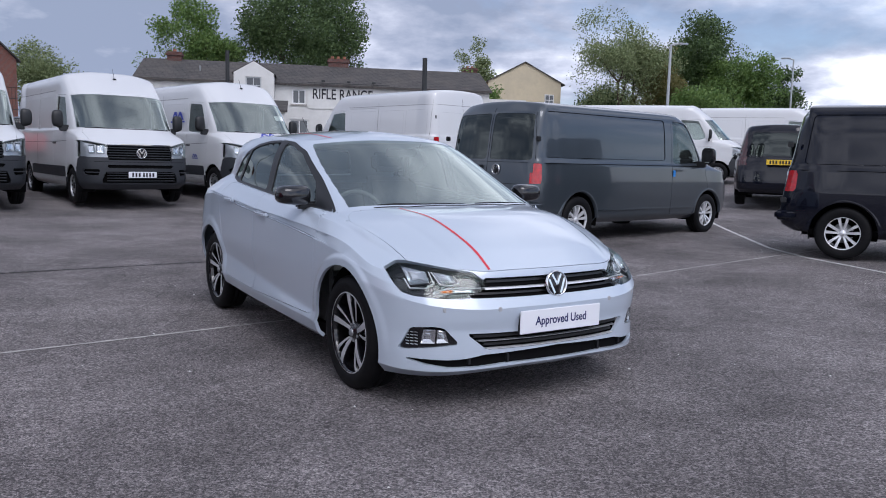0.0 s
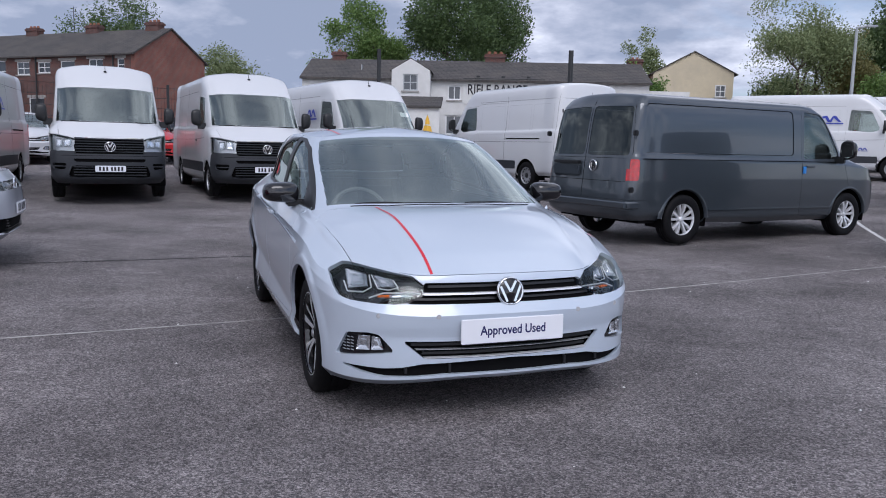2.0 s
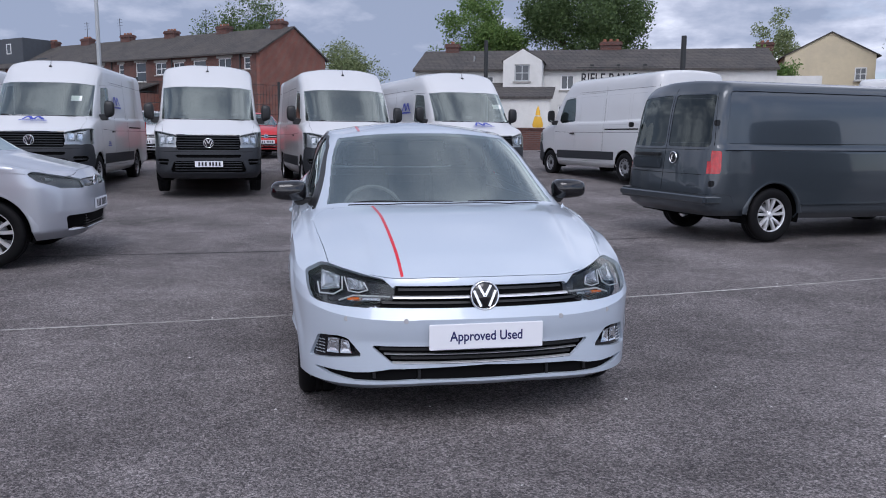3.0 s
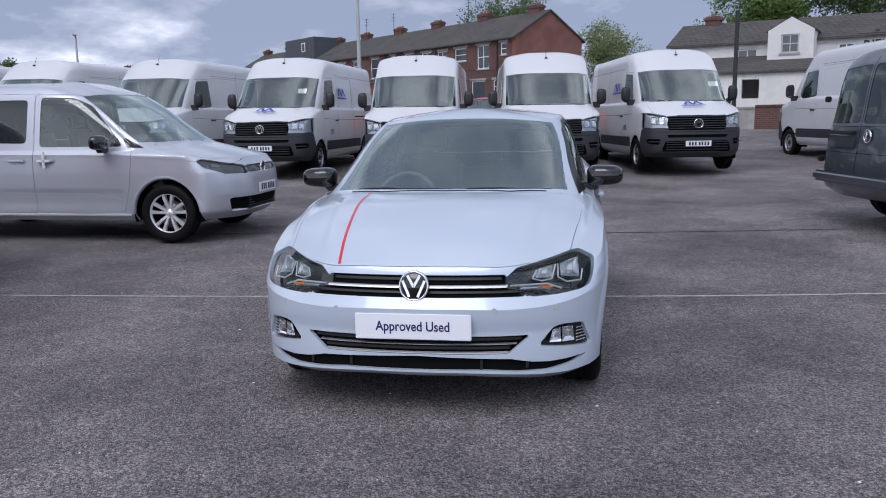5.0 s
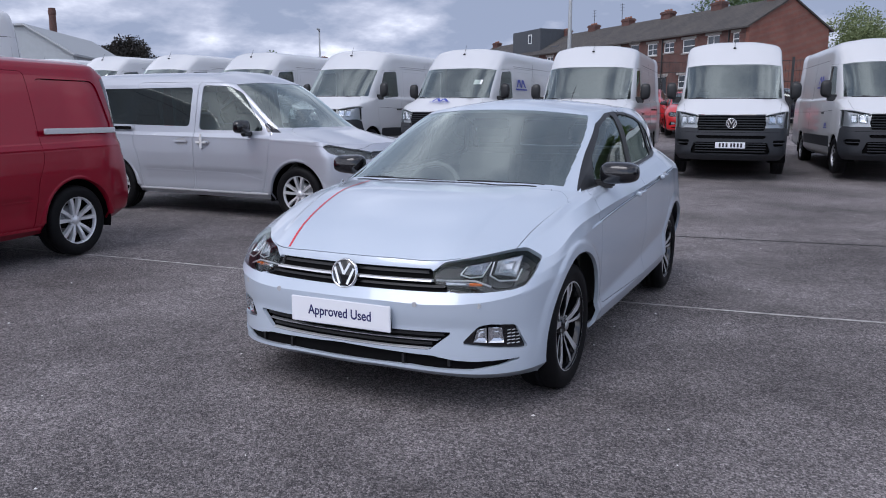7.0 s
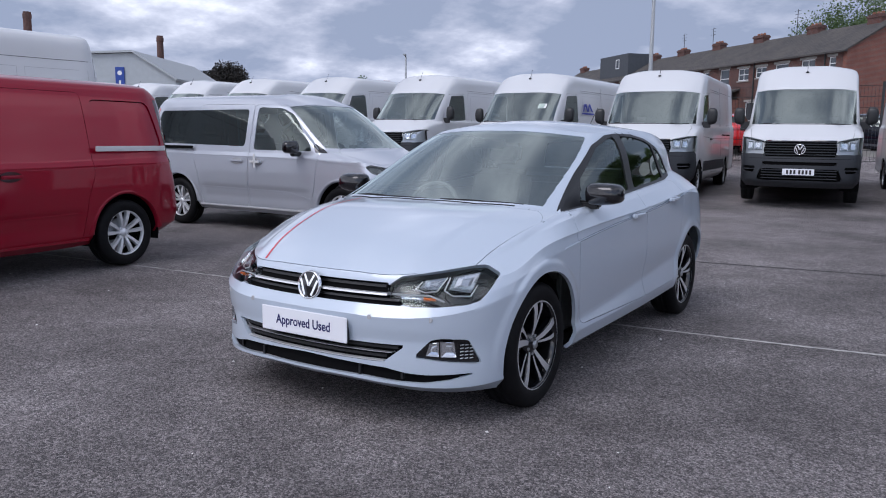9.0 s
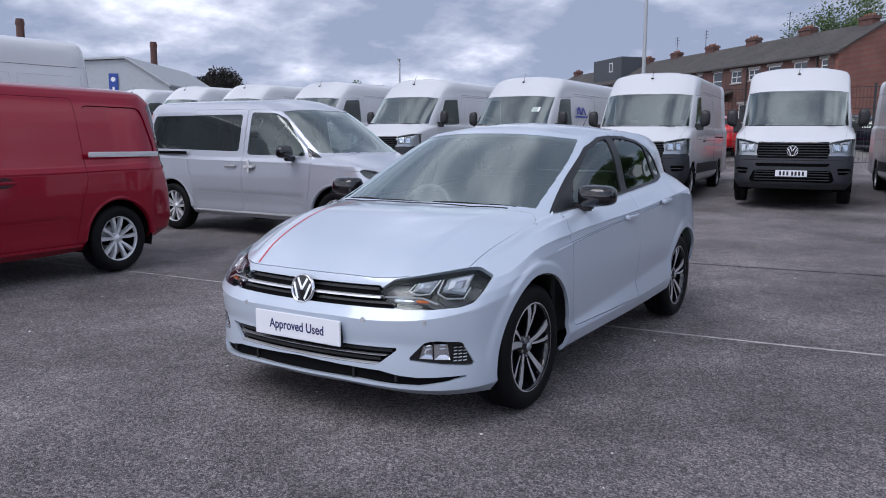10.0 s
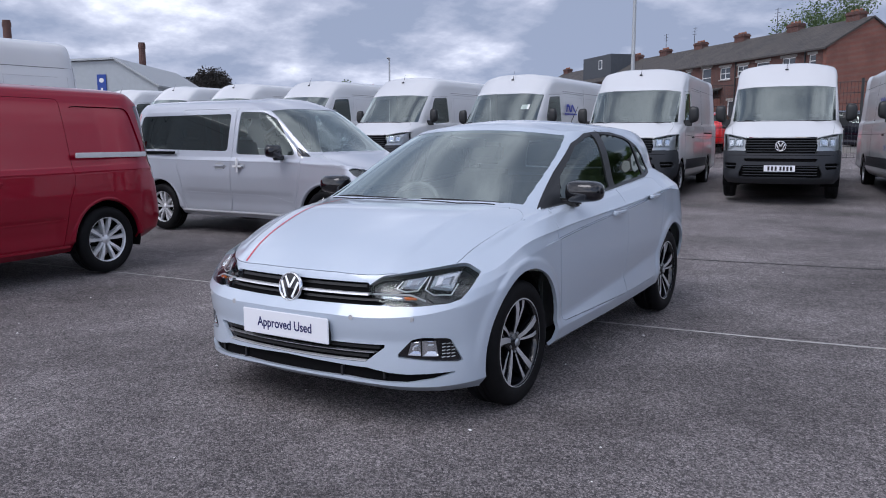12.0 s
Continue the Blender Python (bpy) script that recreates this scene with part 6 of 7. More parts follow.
    S.region("rear_glass", rounded([(-0.62, 1.12), (0.62, 1.12), (0.58, 1.62), (-0.58, 1.62)], 0.06), [1, 2], rear, ["body"])
    for s in (1, -1):
        S.region("headlamp", np.array(rounded([(0.44, 0.745), (0.43, 0.835), (0.66, 0.875), (0.86, 0.925), (0.915, 0.905), (0.90, 0.83), (0.74, 0.755)], 0.02)) * np.array([s, 1]), [1, 2], front, ["body"])
    S.region("upper_grille", rounded([(-0.43, 0.755), (0.43, 0.755), (0.42, 0.835), (-0.42, 0.835)], 0.015), [1, 2], front, ["body"])
    S.region("lower_grille", rounded([(-0.66, 0.325), (0.66, 0.325), (0.72, 0.48), (-0.72, 0.48)], 0.04), [1, 2], front, ["body"])
    S.region("front_door", rounded([(0.98, 0.33), (1.06, 0.62), (1.10, 0.96), (1.09, 1.05), (0.62, 1.565), (0.38, 1.655), (-0.10, 1.665), (-0.10, 0.31)], 0.05), [0, 2], side, ["body"])
    S.region("sliding_door", rounded([(-0.11, 0.31), (-0.11, 1.67), (-1.14, 1.67), (-1.14, 0.90), (-1.06, 0.72), (-0.98, 0.31)], 0.05), [0, 2], side, ["body"])
    top = lambda C, N: (N[:, 2] > 0.25) & (C[:, 0] > 1.0) & (C[:, 2] < 1.2)
    S.region("bonnet", rounded([(2.17, -.5), (2.17, .5), (2.05, .76), (1.45, .82), (1.27, .72), (1.43, .48), (1.47, 0), (1.43, -.48), (1.27, -.72), (1.45, -.82), (2.05, -.76)], 0.06), [0, 1], top, ["body"])
    skin = S.top()
    S.build("body", paint, van, "body_shell", gap=0.002, depth=0.02)
    S.build("bonnet", paint, van, gap=0.003, depth=0.02)
    S.build("windscreen", M["glass"], van, sink=0.004)
    S.build("rear_glass", M["tinted_glass"], van, sink=0.004)
    S.build("upper_grille", M["gloss_black"], van, sink=0.02)
    lo = S.build("lower_grille", M["dark"], van, sink=0.03)
    for z in np.arange(0.335, 0.48, 0.028):
        boxed("grille_slat", (2.12, 2.250, -0.42, 0.42, z, z + 0.012), M["black_plastic"], lo, 0.003)
    for s in (1, -1):
        fd = S.build("front_door", paint, van, gap=0.003, depth=0.02, side=s)
        sd = S.build("sliding_door", paint, van, gap=0.003, depth=0.02, side=s)
        S.build("door_window", M["side_glass"], fd, side=s, sink=0.008)
        S.build("rear_side_window", M["tinted_glass"], van, side=s, sink=0.004)
        S.build("front_quarter_glass", M["gloss_black"], van, side=s, sink=0.003)
        S.build("quarter_panel", paint, van, side=s, sink=0.012, gap=0.005, depth=0.012)
        S.build("tail_lamp", M["smoked_red"] if cargo else M["tail_red"], van, side=s)
        lamp = S.build("headlamp", M["lamp_glass"], van, side=s)
        S.build("headlamp", M["interior"], lamp, "lamp_housing", side=s, sink=0.04)
        bm = bmesh.new()
        tube(bm, (2.10, s * 0.48, 0.79), (1.97, s * 0.80, 0.845), 0.022, seg=8)
        part("reflector", bm, M["reflector"], lamp)
        door_handle(fd, 0.06, s * 0.922, 0.92, s, paint, 0.2)
        door_handle(sd, -0.30, s * 0.922, 0.92, s, paint, 0.2)
        # flat discs, darker than the paint to stand for shade in the handle cups
        for hx in (0.06, -0.30):
            bm = bmesh.new()
            bmesh.ops.create_circle(bm, cap_ends=True, segments=20, radius=1.0, matrix=Matrix.Translation((hx + 0.01, s * 0.9275, 0.92)) @ pose(0, 0, 0, -s * 90, 0, 0) @ Matrix.Diagonal((0.105, 0.045, 1, 1)))
            part("handle_cup", bm, M["smoked_red"] if cargo else M["panel_crease"], van)
        skin_line("body_crease", skin, [(1.85, s * 3, 0.90), (1.0, s * 3, 0.965), (-2.0, s * 3, 1.0)], (0, -s, 0), 0.011, paint, van)
        skin_line("body_crease", skin, [(0.98, s * 3, 0.47), (0.6, s * 3, 0.545), (-1.0, s * 3, 0.56)], (0, -s, 0), 0.010, paint, van)
        mirror_unit(van, 0.80, s * 0.95, 1.115, s, (0.17, 0.24, 0.18), M["gloss_black"], M["black_plastic"])
        seat(van, 0.05, s * 0.42, 0.58)
        if not cargo:
            seat(van, -0.95, s * 0.42, 0.55)
        # the red van's chrome rail gets its bright reflection from pale silver colour
        rail = boxed("sliding_rail", (-2.0, -1.16, min(s * 0.905, s * 0.926), max(s * 0.905, s * 0.926), 1.065 + 0.06 * cargo, 1.105 + 0.07 * cargo), M["alloy"] if cargo else M["dark"], van, 0.006)
        boxed("sill_trim", (-1.05, 1.05, min(s * 0.895, s * 0.915), max(s * 0.895, s * 0.915), 0.295, 0.32), M["alloy"] if not cargo else paint, van, 0.006)
    boxed("dashboard", (0.80, 1.42, -0.78, 0.78, 0.6, 1.02), M["interior"], van, 0.08)
    steering_wheel(van, 0.72, -0.40, 0.98)
    if cargo:
        boxed("bulkhead", (-0.25, -0.21, -0.78, 0.78, 0.35, 1.68), M["interior"], van)
    roundel(van, Matrix.Translation((2.262, 0, 0.80)) @ FRONT, 0.065)
    number_plate(van, Matrix.Translation((2.312, 0, 0.565)) @ FRONT)
    return van


def spot(x, y, heading, dz=0.0, roll=0.0, pitch=0.0):
    return pose(x, y, gz(x, y) + dz, roll, pitch, heading)


hatch = make_hatchback(pose(-0.629, 6.305, -0.140, 0.3, 0.0, -57.8), M["hatch_paint"], "pearl white small hatchback car with red stripe, parked on asphalt", True)

TALL_VAN_LABEL = "white high-roof panel van with grey bumper, parked nose out on asphalt"


def tall_van_spot(bx, by, heading):
    """Where a van stands whose badge is at (bx, by)."""
    h = radians(heading)
    x, y = bx - 2.72 * math.cos(h), by - 2.72 * math.sin(h)
    return spot(x, y, heading)


first_tall_van = make_tall_van(tall_van_spot(-5.72, 14.94, -50.6), TALL_VAN_LABEL)
row_vans = []
for bx, by, hd in ((-7.94, 13.26, -52.5), (-3.665, 16.91, -46.9), (-10.65, 11.69, -58.0), (-13.19, 10.05, -60.0), (-16.19, 8.57, -60.0), (-19.4, 7.2, -60.0), (-22.6, 5.9, -60.0), (-25.8, 4.5, -60.0)):
    row_vans.append(copy_thing(first_tall_van, tall_van_spot(bx, by, hd)))
copy_thing(first_tall_van, spot(-1.84, 21.7, 133))
logo_van = copy_thing(first_tall_van, spot(7.07, 27.24, -18))
copy_thing(first_tall_van, spot(11.6, 29.6, -22))
copy_thing(first_tall_van, spot(15.8, 31.8, -22))
near_van = copy_thing(first_tall_van, spot(-7.75, 0.85, 297))
near_van.scale = (1.03, 1.03, 1.03)
grey_van = make_mid_van(spot(2.41, 13.65, 41.1), M["grey_paint"], "dark grey metallic delivery van standing on asphalt")
black_van = make_mid_van(spot(6.86, 10.62, -29.0), M["black_paint"], "black delivery van with alloy wheels, standing on asphalt", 0.21)
silver_small_van = make_small_van(spot(-7.0, 6.55, 32.9), M["silver_paint"], "silver compact people carrier van with dark windows", False)
red_small_van = make_small_van(spot(-4.13, 2.36, 308.0), M["red_paint"], "dark red compact panel van with chrome door rail", True)

black_small_van = make_small_van(spot(8.0, 19.9, 66.0), M["black_paint"], "black compact van with yellow rear plate", True)
number_plate(black_small_van, Matrix.Translation((-2.455, 0, 0.98)) @ BACK, mat=M["plate_yellow"])


def decal(parent, m, w, label):
    """A plain blue two-peaked device over a thin bar."""
    bm = bmesh.new()
    for x0, x1, x2, x3 in ((-0.5, -0.22, 0.02, -0.10), (-0.06, 0.16, 0.5, 0.34)):
        pts = [(x0, 0.0), (x0 + 0.16, 0.30), (x1 + 0.08, 0.30), (x2, 0.0), (x2 - 0.13, 0.0), (x1, 0.19), (x0 + 0.20, 0.19), (x0 + 0.12, 0.0)]
        vs = [bm.verts.new((px * w, -0.003, pz * w)) for px, pz in pts]
        bm.faces.new(vs)
    vs = [bm.verts.new((px * w, -0.003, pz * w)) for px, pz in ((-0.62, -0.10), (0.60, -0.10), (0.58, -0.04), (-0.60, -0.04))]
    bm.faces.new(vs)
    bmesh.ops.triangulate(bm, faces=bm.faces[:])
    d = part("decal", bm, M["logo_blue"], parent, label)
    d.matrix_local = m
    return d


def dress(van):
    """Decals on bonnet, door and side, and a sheet of paper behind the windscreen."""
    decal(van, Matrix.Translation((2.47, 0, 1.365)) @ pose(0, 0, 0, 0, 30, 0) @ pose(0, 0, 0, 0, 0, 90) @ pose(0, 0, 0, -90, 0, 0) @ pose(0, 0, 0, 0, 0, 0), 0.42, "blue decal")
    for s in (1, -1):
        side = pose(0, 0, 0, 0, 0, 180) if s > 0 else Matrix.Identity(4)
        decal(van, Matrix.Translation((1.0, s * 1.026, 0.88)) @ side, 0.26, "blue decal")
        decal(van, Matrix.Translation((0.05, s * 0.985, 1.72)) @ pose(0, 0, 0, s * 5, 0, 0) @ side, 0.62, "blue decal")
    sheet = boxed("paper_sheet", (-0.002, 0.002, -0.10, 0.10, -0.07, 0.07), M["paper"], van)
    sheet.matrix_local = Matrix.Translation((1.80, 0.62, 1.80)) @ pose(0, 0, 0, 0, -42, 0)



for v in (row_vans[1], row_vans[2], logo_van):
    dress(v)
    v["label"] = "white high-roof panel van with blue decals, parked on asphalt"
small_red = make_hatchback(spot(-14.4, 23.8, -44), M["bright_red_paint"], "bright red hatchback car parked behind the vans")
copy_thing(small_red, spot(-18.5, 26.0, 125))
make_hatchback(spot(-16.6, 21.2, -52), M["white_paint"], "white hatchback car parked behind the vans")
make_hatchback(spot(-14.6, 29.0, 20), M["black_paint"], "black hatchback car parked beyond the fence")


# tape left on door handles
tape = boxed("tape", (0.60, 0.66, -0.962, -0.948, 0.96, 1.06), M["blue_tape"], grey_van, 0.002, "blue tape")
for d in ((0.045, 0.075, -0.965, -0.952, 0.84, 1.02), (-0.02, 0.14, -0.965, -0.954, 0.905, 0.932)):
    boxed("tape", d, M["white_tape"], silver_small_van, 0.001, "white tape")


# ---- ground ----
def build_ground():
    rr = np.concatenate([np.arange(0, 30, 0.75), np.geomspace(30, 2500, 34)])
    na = 96
    v, f = [], []
    for r in rr:
        for k in range(na):
            a = 2 * math.pi * k / na
            x, y = r * math.cos(a), 6 + r * math.sin(a)
            v.append((x, y, gz(x, y)))
    for i in range(len(rr) - 1):
        for k in range(na):
            j = (k + 1) % na
            f.append((i * na + k, (i + 1) * na + k, (i + 1) * na + j, i * na + j))
    g = obj("ground", v, f, M["asphalt"], smooth=True)
    return tagged(g, "worn dark grey asphalt car park with pale chippings", "ground", kind="structure")


build_ground()


def ground_strip(name, pts, w, mat, label, lift=0.004, step=0.25):
    out = []
    for (x0, y0), (x1, y1) in zip(pts, pts[1:]):
        n = max(1, int(math.hypot(x1 - x0, y1 - y0) / step))
        out += [(x0 + (x1 - x0) * k / n, y0 + (y1 - y0) * k / n) for k in range(n)]
    out.append(pts[-1])
    v, f = [], []
    for i, (x, y) in enumerate(out):
        a, b = out[max(0, i - 1)], out[min(len(out) - 1, i + 1)]
        d = Vector((b[0] - a[0], b[1] - a[1])).normalized()
        ww = w * (1 + 0.25 * noise.noise(Vector((x * 3, y * 3, 1))))
        for s in (-0.5, 0.5):
            px, py = x - d.y * ww * s, y + d.x * ww * s
            v.append((px, py, gz(px, py) + lift))
    for i in range(len(out) - 1):
        f.append((2 * i, 2 * i + 2, 2 * i + 3, 2 * i + 1))
    o = obj(name, v, f, mat, smooth=True)
    return tagged(o, label, "ground marking", kind="structure")


ground_strip("ground_joint", [(-9.0, 0.35), (-4.03, 4.42), (-2.2, 5.86), (-1.5, 6.42), (0.57, 8.03), (2.61, 9.68), (7.0, 13.2)], 0.035, M["seam"], "pale dusty joint across the asphalt")
ground_strip("ground_joint", [(-12.0, 2.3), (-4.7, 7.93), (-2.85, 9.28), (0.5, 11.9)], 0.03, M["sealant"], "dark sealed joint across the asphalt")
ground_strip("painted_line", [(5.2, 17.5), (4.95, 15.58), (4.72, 13.4), (4.53, 11.9), (4.60, 10.9), (4.80, 10.2), (4.98, 9.5), (5.1, 8.0)], 0.065, M["line_paint"], "worn white painted line on asphalt")


# ---- buildings ----
def wall_mesh(bm, length, height, thick, openings, m):
    """A wall in its own x-z plane (front at y 0, body behind), with rectangular openings (x0, x1, z0, z1) right through."""
    xs = sorted({0, length, *[o[0] for o in openings], *[o[1] for o in openings]})
    zs = sorted({0, height, *[o[2] for o in openings], *[o[3] for o in openings]})
    for x0, x1 in zip(xs, xs[1:]):
        for z0, z1 in zip(zs, zs[1:]):
            cx, cz = (x0 + x1) / 2, (z0 + z1) / 2
            if any(o[0] < cx < o[1] and o[2] < cz < o[3] for o in openings):
                continue
            box(bm, x0, x1, 0, thick, z0, z1, m=m)
    return bm


def window(parent, m, w, h, bars=(1, 1), mat=None, sill=True, name="window"):
    """A window in an opening: frame, glazing bars, pane and sill. Origin at its lower left corner, wall face at y 0."""
    f = 0.07
    bm = bmesh.new()
    rings = [[bm.verts.new(m @ Vector((x, y, z))) for x, z in ((e, e), (w - e, e), (w - e, h - e), (e, h - e))] for e, y in ((0, 0.06), (f, 0.06), (f, 0.12), (0, 0.12))]
    for a, b in zip(rings, rings[1:] + rings[:1]):
        for k in range(4):
            bm.faces.new((a[k], a[(k + 1) % 4], b[(k + 1) % 4], b[k]))
    bmesh.ops.recalc_face_normals(bm, faces=bm.faces[:])
    fr = part(name, bm, mat or M["window_frame"], parent)
    for k in range(1, bars[0] + 1):
        x = w * k / (bars[0] + 1)
        boxed("glazing_bar", (x - 0.025, x + 0.025, 0.065, 0.115, f, h - f), mat or M["window_frame"], fr, m=m)
    for k in range(1, bars[1] + 1):
        z = h * k / (bars[1] + 1)
        boxed("glazing_bar", (f, w - f, 0.067, 0.113, z - 0.025, z + 0.025), mat or M["window_frame"], fr, m=m)
    boxed("pane", (f, w - f, 0.088, 0.094, f, h - f), M["window_glass"], fr, m=m)
    if sill:
        boxed("sill", (-0.08, w + 0.08, -0.06, 0.06, -0.09, -0.004), M["concrete"], fr, m=m)
    return fr


def gable_roof(parent, m, length, depth, z_eave, rise, mat, over=0.25, thick=0.12, name="roof"):
    """Two slopes over a rectangle: x along the ridge, y depth."""
    bm = bmesh.new()
    prof = [(-over, z_eave - over * rise / (depth / 2)), (depth / 2, z_eave + rise), (depth + over, z_eave - over * rise / (depth / 2)),
            (depth + over, z_eave - over * rise / (depth / 2) + thick), (depth / 2, z_eave + rise + thick), (-over, z_eave - over * rise / (depth / 2) + thick)]
    prism(bm, prof, 0, -over * 0.4, length + over * 0.4)
    bm.transform(m)
    return part(name, bm, mat, parent)


def chimney(parent, m, x, y, z0, h, w=0.9, d=0.55, pots=2, mat=None):
    bm = bmesh.new()
    box(bm, x - w / 2, x + w / 2, y - d / 2, y + d / 2, z0, z0 + h, m=m)
    box(bm, x - w / 2 - 0.06, x + w / 2 + 0.06, y - d / 2 - 0.06, y + d / 2 + 0.06, z0 + h - 0.22, z0 + h - 0.08, m=m)
    c = part("chimney", bm, mat or M["dark_brick"], parent)
    for k in range(pots):
        px = x + (k - (pots - 1) / 2) * 0.36
        bm = bmesh.new()
        tube(bm, m @ Vector((px, y, z0 + h)), m @ Vector((px, y, z0 + h + 0.16)), 0.11, 0.09, seg=10)
        part("chimney_pot", bm, M["terracotta"], c)
    return c


def frame_of(x, y, z, dx, dy):
    return pose(x, y, z, 0, 0, math.degrees(math.atan2(dy, dx)))


def build_pub():
    """The long white house with the painted name."""
    O = (-17.7, 46.5)
    a = Vector((0.983, 0.186))
    b = Vector((-0.186, 0.983))
    base = (O[0] + b.x * -3.2, O[1] + b.y * -3.2)
    zg = gz(-10, 44) - 0.3
    house = empty("pub_building", frame_of(base[0], base[1], zg, a.x, a.y), "long white rendered house with slate roof and painted name", "building")
    I = Matrix.Identity(4)
    e = 4.95 - zg
    ops = [(3.55, 4.55, 4.05 - zg, 4.62 - zg), (8.30, 9.05, 3.85 - zg, 4.66 - zg), (8.2, 9.2, 1.9 - zg, 3.0 - zg), (10.2, 11.3, 1.9 - zg, 3.0 - zg), (15.0, 16.0, 3.7 - zg, 4.55 - zg)]
    bm = bmesh.new()
    wall_mesh(bm, 19.6, e, 0.3, ops, I)
    for x in (0.0, 19.3):
        prism(bm, [(0.3, 0), (6.4, 0), (6.4, e), (3.2, e + 1.25), (0.3, e + 0.1)], 0, x, x + 0.3)
    box(bm, 0, 19.6, 6.1, 6.4, 0, e)
    part("wall", bm, M["white_render"], house)
    roof = gable_roof(house, I, 19.6, 6.4, e, 1.28, M["slate"])
    for k, (x0, x1, z0, z1) in enumerate(ops):
        window(house, Matrix.Translation((x0, 0, z0)), x1 - x0, z1 - z0, (1, 0 if k else 0))
    # signboard with the painted name
    sg = boxed("signboard", (9.15, 13.75, -0.05, -0.004, 3.62 - zg, 5.02 - zg), M["white_render"], house, 0.01)
    boxed("signboard_trim", (9.15, 13.75, -0.10, -0.052, 5.0 - zg, 5.07 - zg), M["dark_steel"], sg)
    lettering("painted_name", "RIFLE RANGE", 0.80, M["black_ink"], house, Matrix.Translation((11.1, -0.06, 4.42 - zg)) @ pose(0, 0, 0, 90, 0, 0), 0.005, bold=0.012, width=3.35)
    for x in (10.0, 11.4, 12.8):
        bm = bmesh.new()
        tube(bm, (x, -0.05, 5.1 - zg), (x, -0.45, 5.16 - zg), 0.018, seg=6)
        box(bm, x - 0.1, x + 0.1, -0.52, -0.40, 5.08 - zg, 5.17 - zg)
        part("sign_lamp", bm, M["dark_steel"], house)
    # gabled bay in front
    gx0, gx1, gy = 5.25, 7.35, -1.4
    ge = 5.32 - zg
    bm = bmesh.new()
    hole = (0.62, 1.44, 4.22 - zg, 5.12 - zg)
    wall_mesh(bm, gx1 - gx0, ge, 0.25, [hole], Matrix.Translation((gx0, gy, 0)))
    prism(bm, [(gx0, ge), (gx1, ge), ((gx0 + gx1) / 2, ge + 0.62)], 1, gy, gy + 0.25)
    for x in (gx0, gx1 - 0.25):
        box(bm, x, x + 0.25, gy + 0.25, 3.0, 0, ge)
    part("bay_wall", bm, M["white_render"], house)
    window(house, Matrix.Translation((gx0 + hole[0], gy, hole[2])), hole[1] - hole[0], hole[3] - hole[2], (1, 1), M["galvanised"])
    bm = bmesh.new()
    mid, ap = (gx0 + gx1) / 2, ge + 0.62
    prism(bm, [(gx0 - 0.10, ge - 0.05), (mid, ap + 0.01), (gx1 + 0.10, ge - 0.05), (gx1 + 0.10, ge + 0.0), (mid, ap + 0.06), (gx0 - 0.10, ge + 0.0)], 1, gy + 0.02, 3.2)
    part("bay_roof", bm, M["slate"], house)
    # lean-to along the lower left, with slate roof and white wall
    bm = bmesh.new()
    wall_mesh(bm, 9.6, 3.22 - zg, 0.25, [(6.1, 6.9, 1.2, 2.1)], Matrix.Translation((-1.6, -3.6, 0)))
    part("lean_to_wall", bm, M["white_render"], house)
    bm = bmesh.new()
    prism(bm, [(-3.75, 3.18 - zg), (0, 4.12 - zg), (0, 4.24 - zg), (-3.75, 3.30 - zg)], 0, -1.7, 5.2)
    prism(bm, [(-3.75, 3.18 - zg), (-1.4, 3.80 - zg), (-1.4, 3.92 - zg), (-3.75, 3.30 - zg)], 0, 5.2, 8.1)
    part("lean_to_roof", bm, M["slate"], house)
    chimney(house, I, 1.6, 3.2, e + 0.95, 0.85, 0.8, 0.6, 1)
    chimney(house, I, 11.0, 3.4, e + 1.0, 0.85, 1.2, 0.6, 3)
    boxed("satellite_dish", (3.2, 3.25, 1.2, 1.6, e + 0.5, e + 0.9), M["galvanised"], house, 0.01)
    # lower slate-roofed wing at the far end
    bm = bmesh.new()
    box(bm, 19.62, 22.0, 0.6, 5.8, 0, e - 0.35)
    part("end_wing_wall", bm, M["white_render"], house)
    return house


def build_terrace():
    """Red brick terrace, gable end towards the car park."""
    N = (-30.7, 47.6)
    zg = gz(*N) - 0.2
    # local x runs along the front to the right in its own view, ending at the gable
    L = 46.0
    r = Vector((-0.985, 0.17))
    ox, oy = N[0] + r.x * L, N[1] + r.y * L
    t = empty("brick_terrace", frame_of(ox, oy, zg, -r.x, -r.y), "red brick terraced houses with slate roofs and chimneys", "building")
    I = Matrix.Identity(4)
    D = 6.9
    e = 6.9 - zg
    ops = []
    seq = [(0.62, 5.72, 6.55), (1.3, 4.85, 6.55), (1.35, 5.55, 6.5), (1.2, 5.7, 6.45), (1.25, 5.6, 6.5), (1.2, 5.15, 6.6)]
    pos = [0.9, 2.75, 5.3, 7.6, 9.6, 11.95, 14.6, 17.0, 19.8, 22.5, 25.5, 28.4, 31.2, 34.0, 36.8, 39.6, 42.2]
    for k, p in enumerate(pos):
        w, z0, z1 = seq[k % 6]
        ops.append((L - p - w, L - p, z0 - zg, z1 - zg))
    for k, p in enumerate((1.3, 3.2, 6.0, 8.3, 12.2, 15.5, 19.5, 23.5, 27.5, 31.5, 36.0, 40.5)):
        w = 1.5 if k % 2 else 1.0
        ops.append((L - p - w, L - p, 3.05 - zg if k % 2 == 0 else 1.3 - zg, 4.0 - zg))
    bm = bmesh.new()
    wall_mesh(bm, L - 0.32, e, 0.3, [o for o in ops if o[1] < L - 0.4], I)
    box(bm, 0, L - 0.32, D - 0.3, D, 0, e)
    prism(bm, [(0, 0), (D, 0), (D, e), (D / 2, e + 1.9), (0, e)], 0, 0, 0.3)
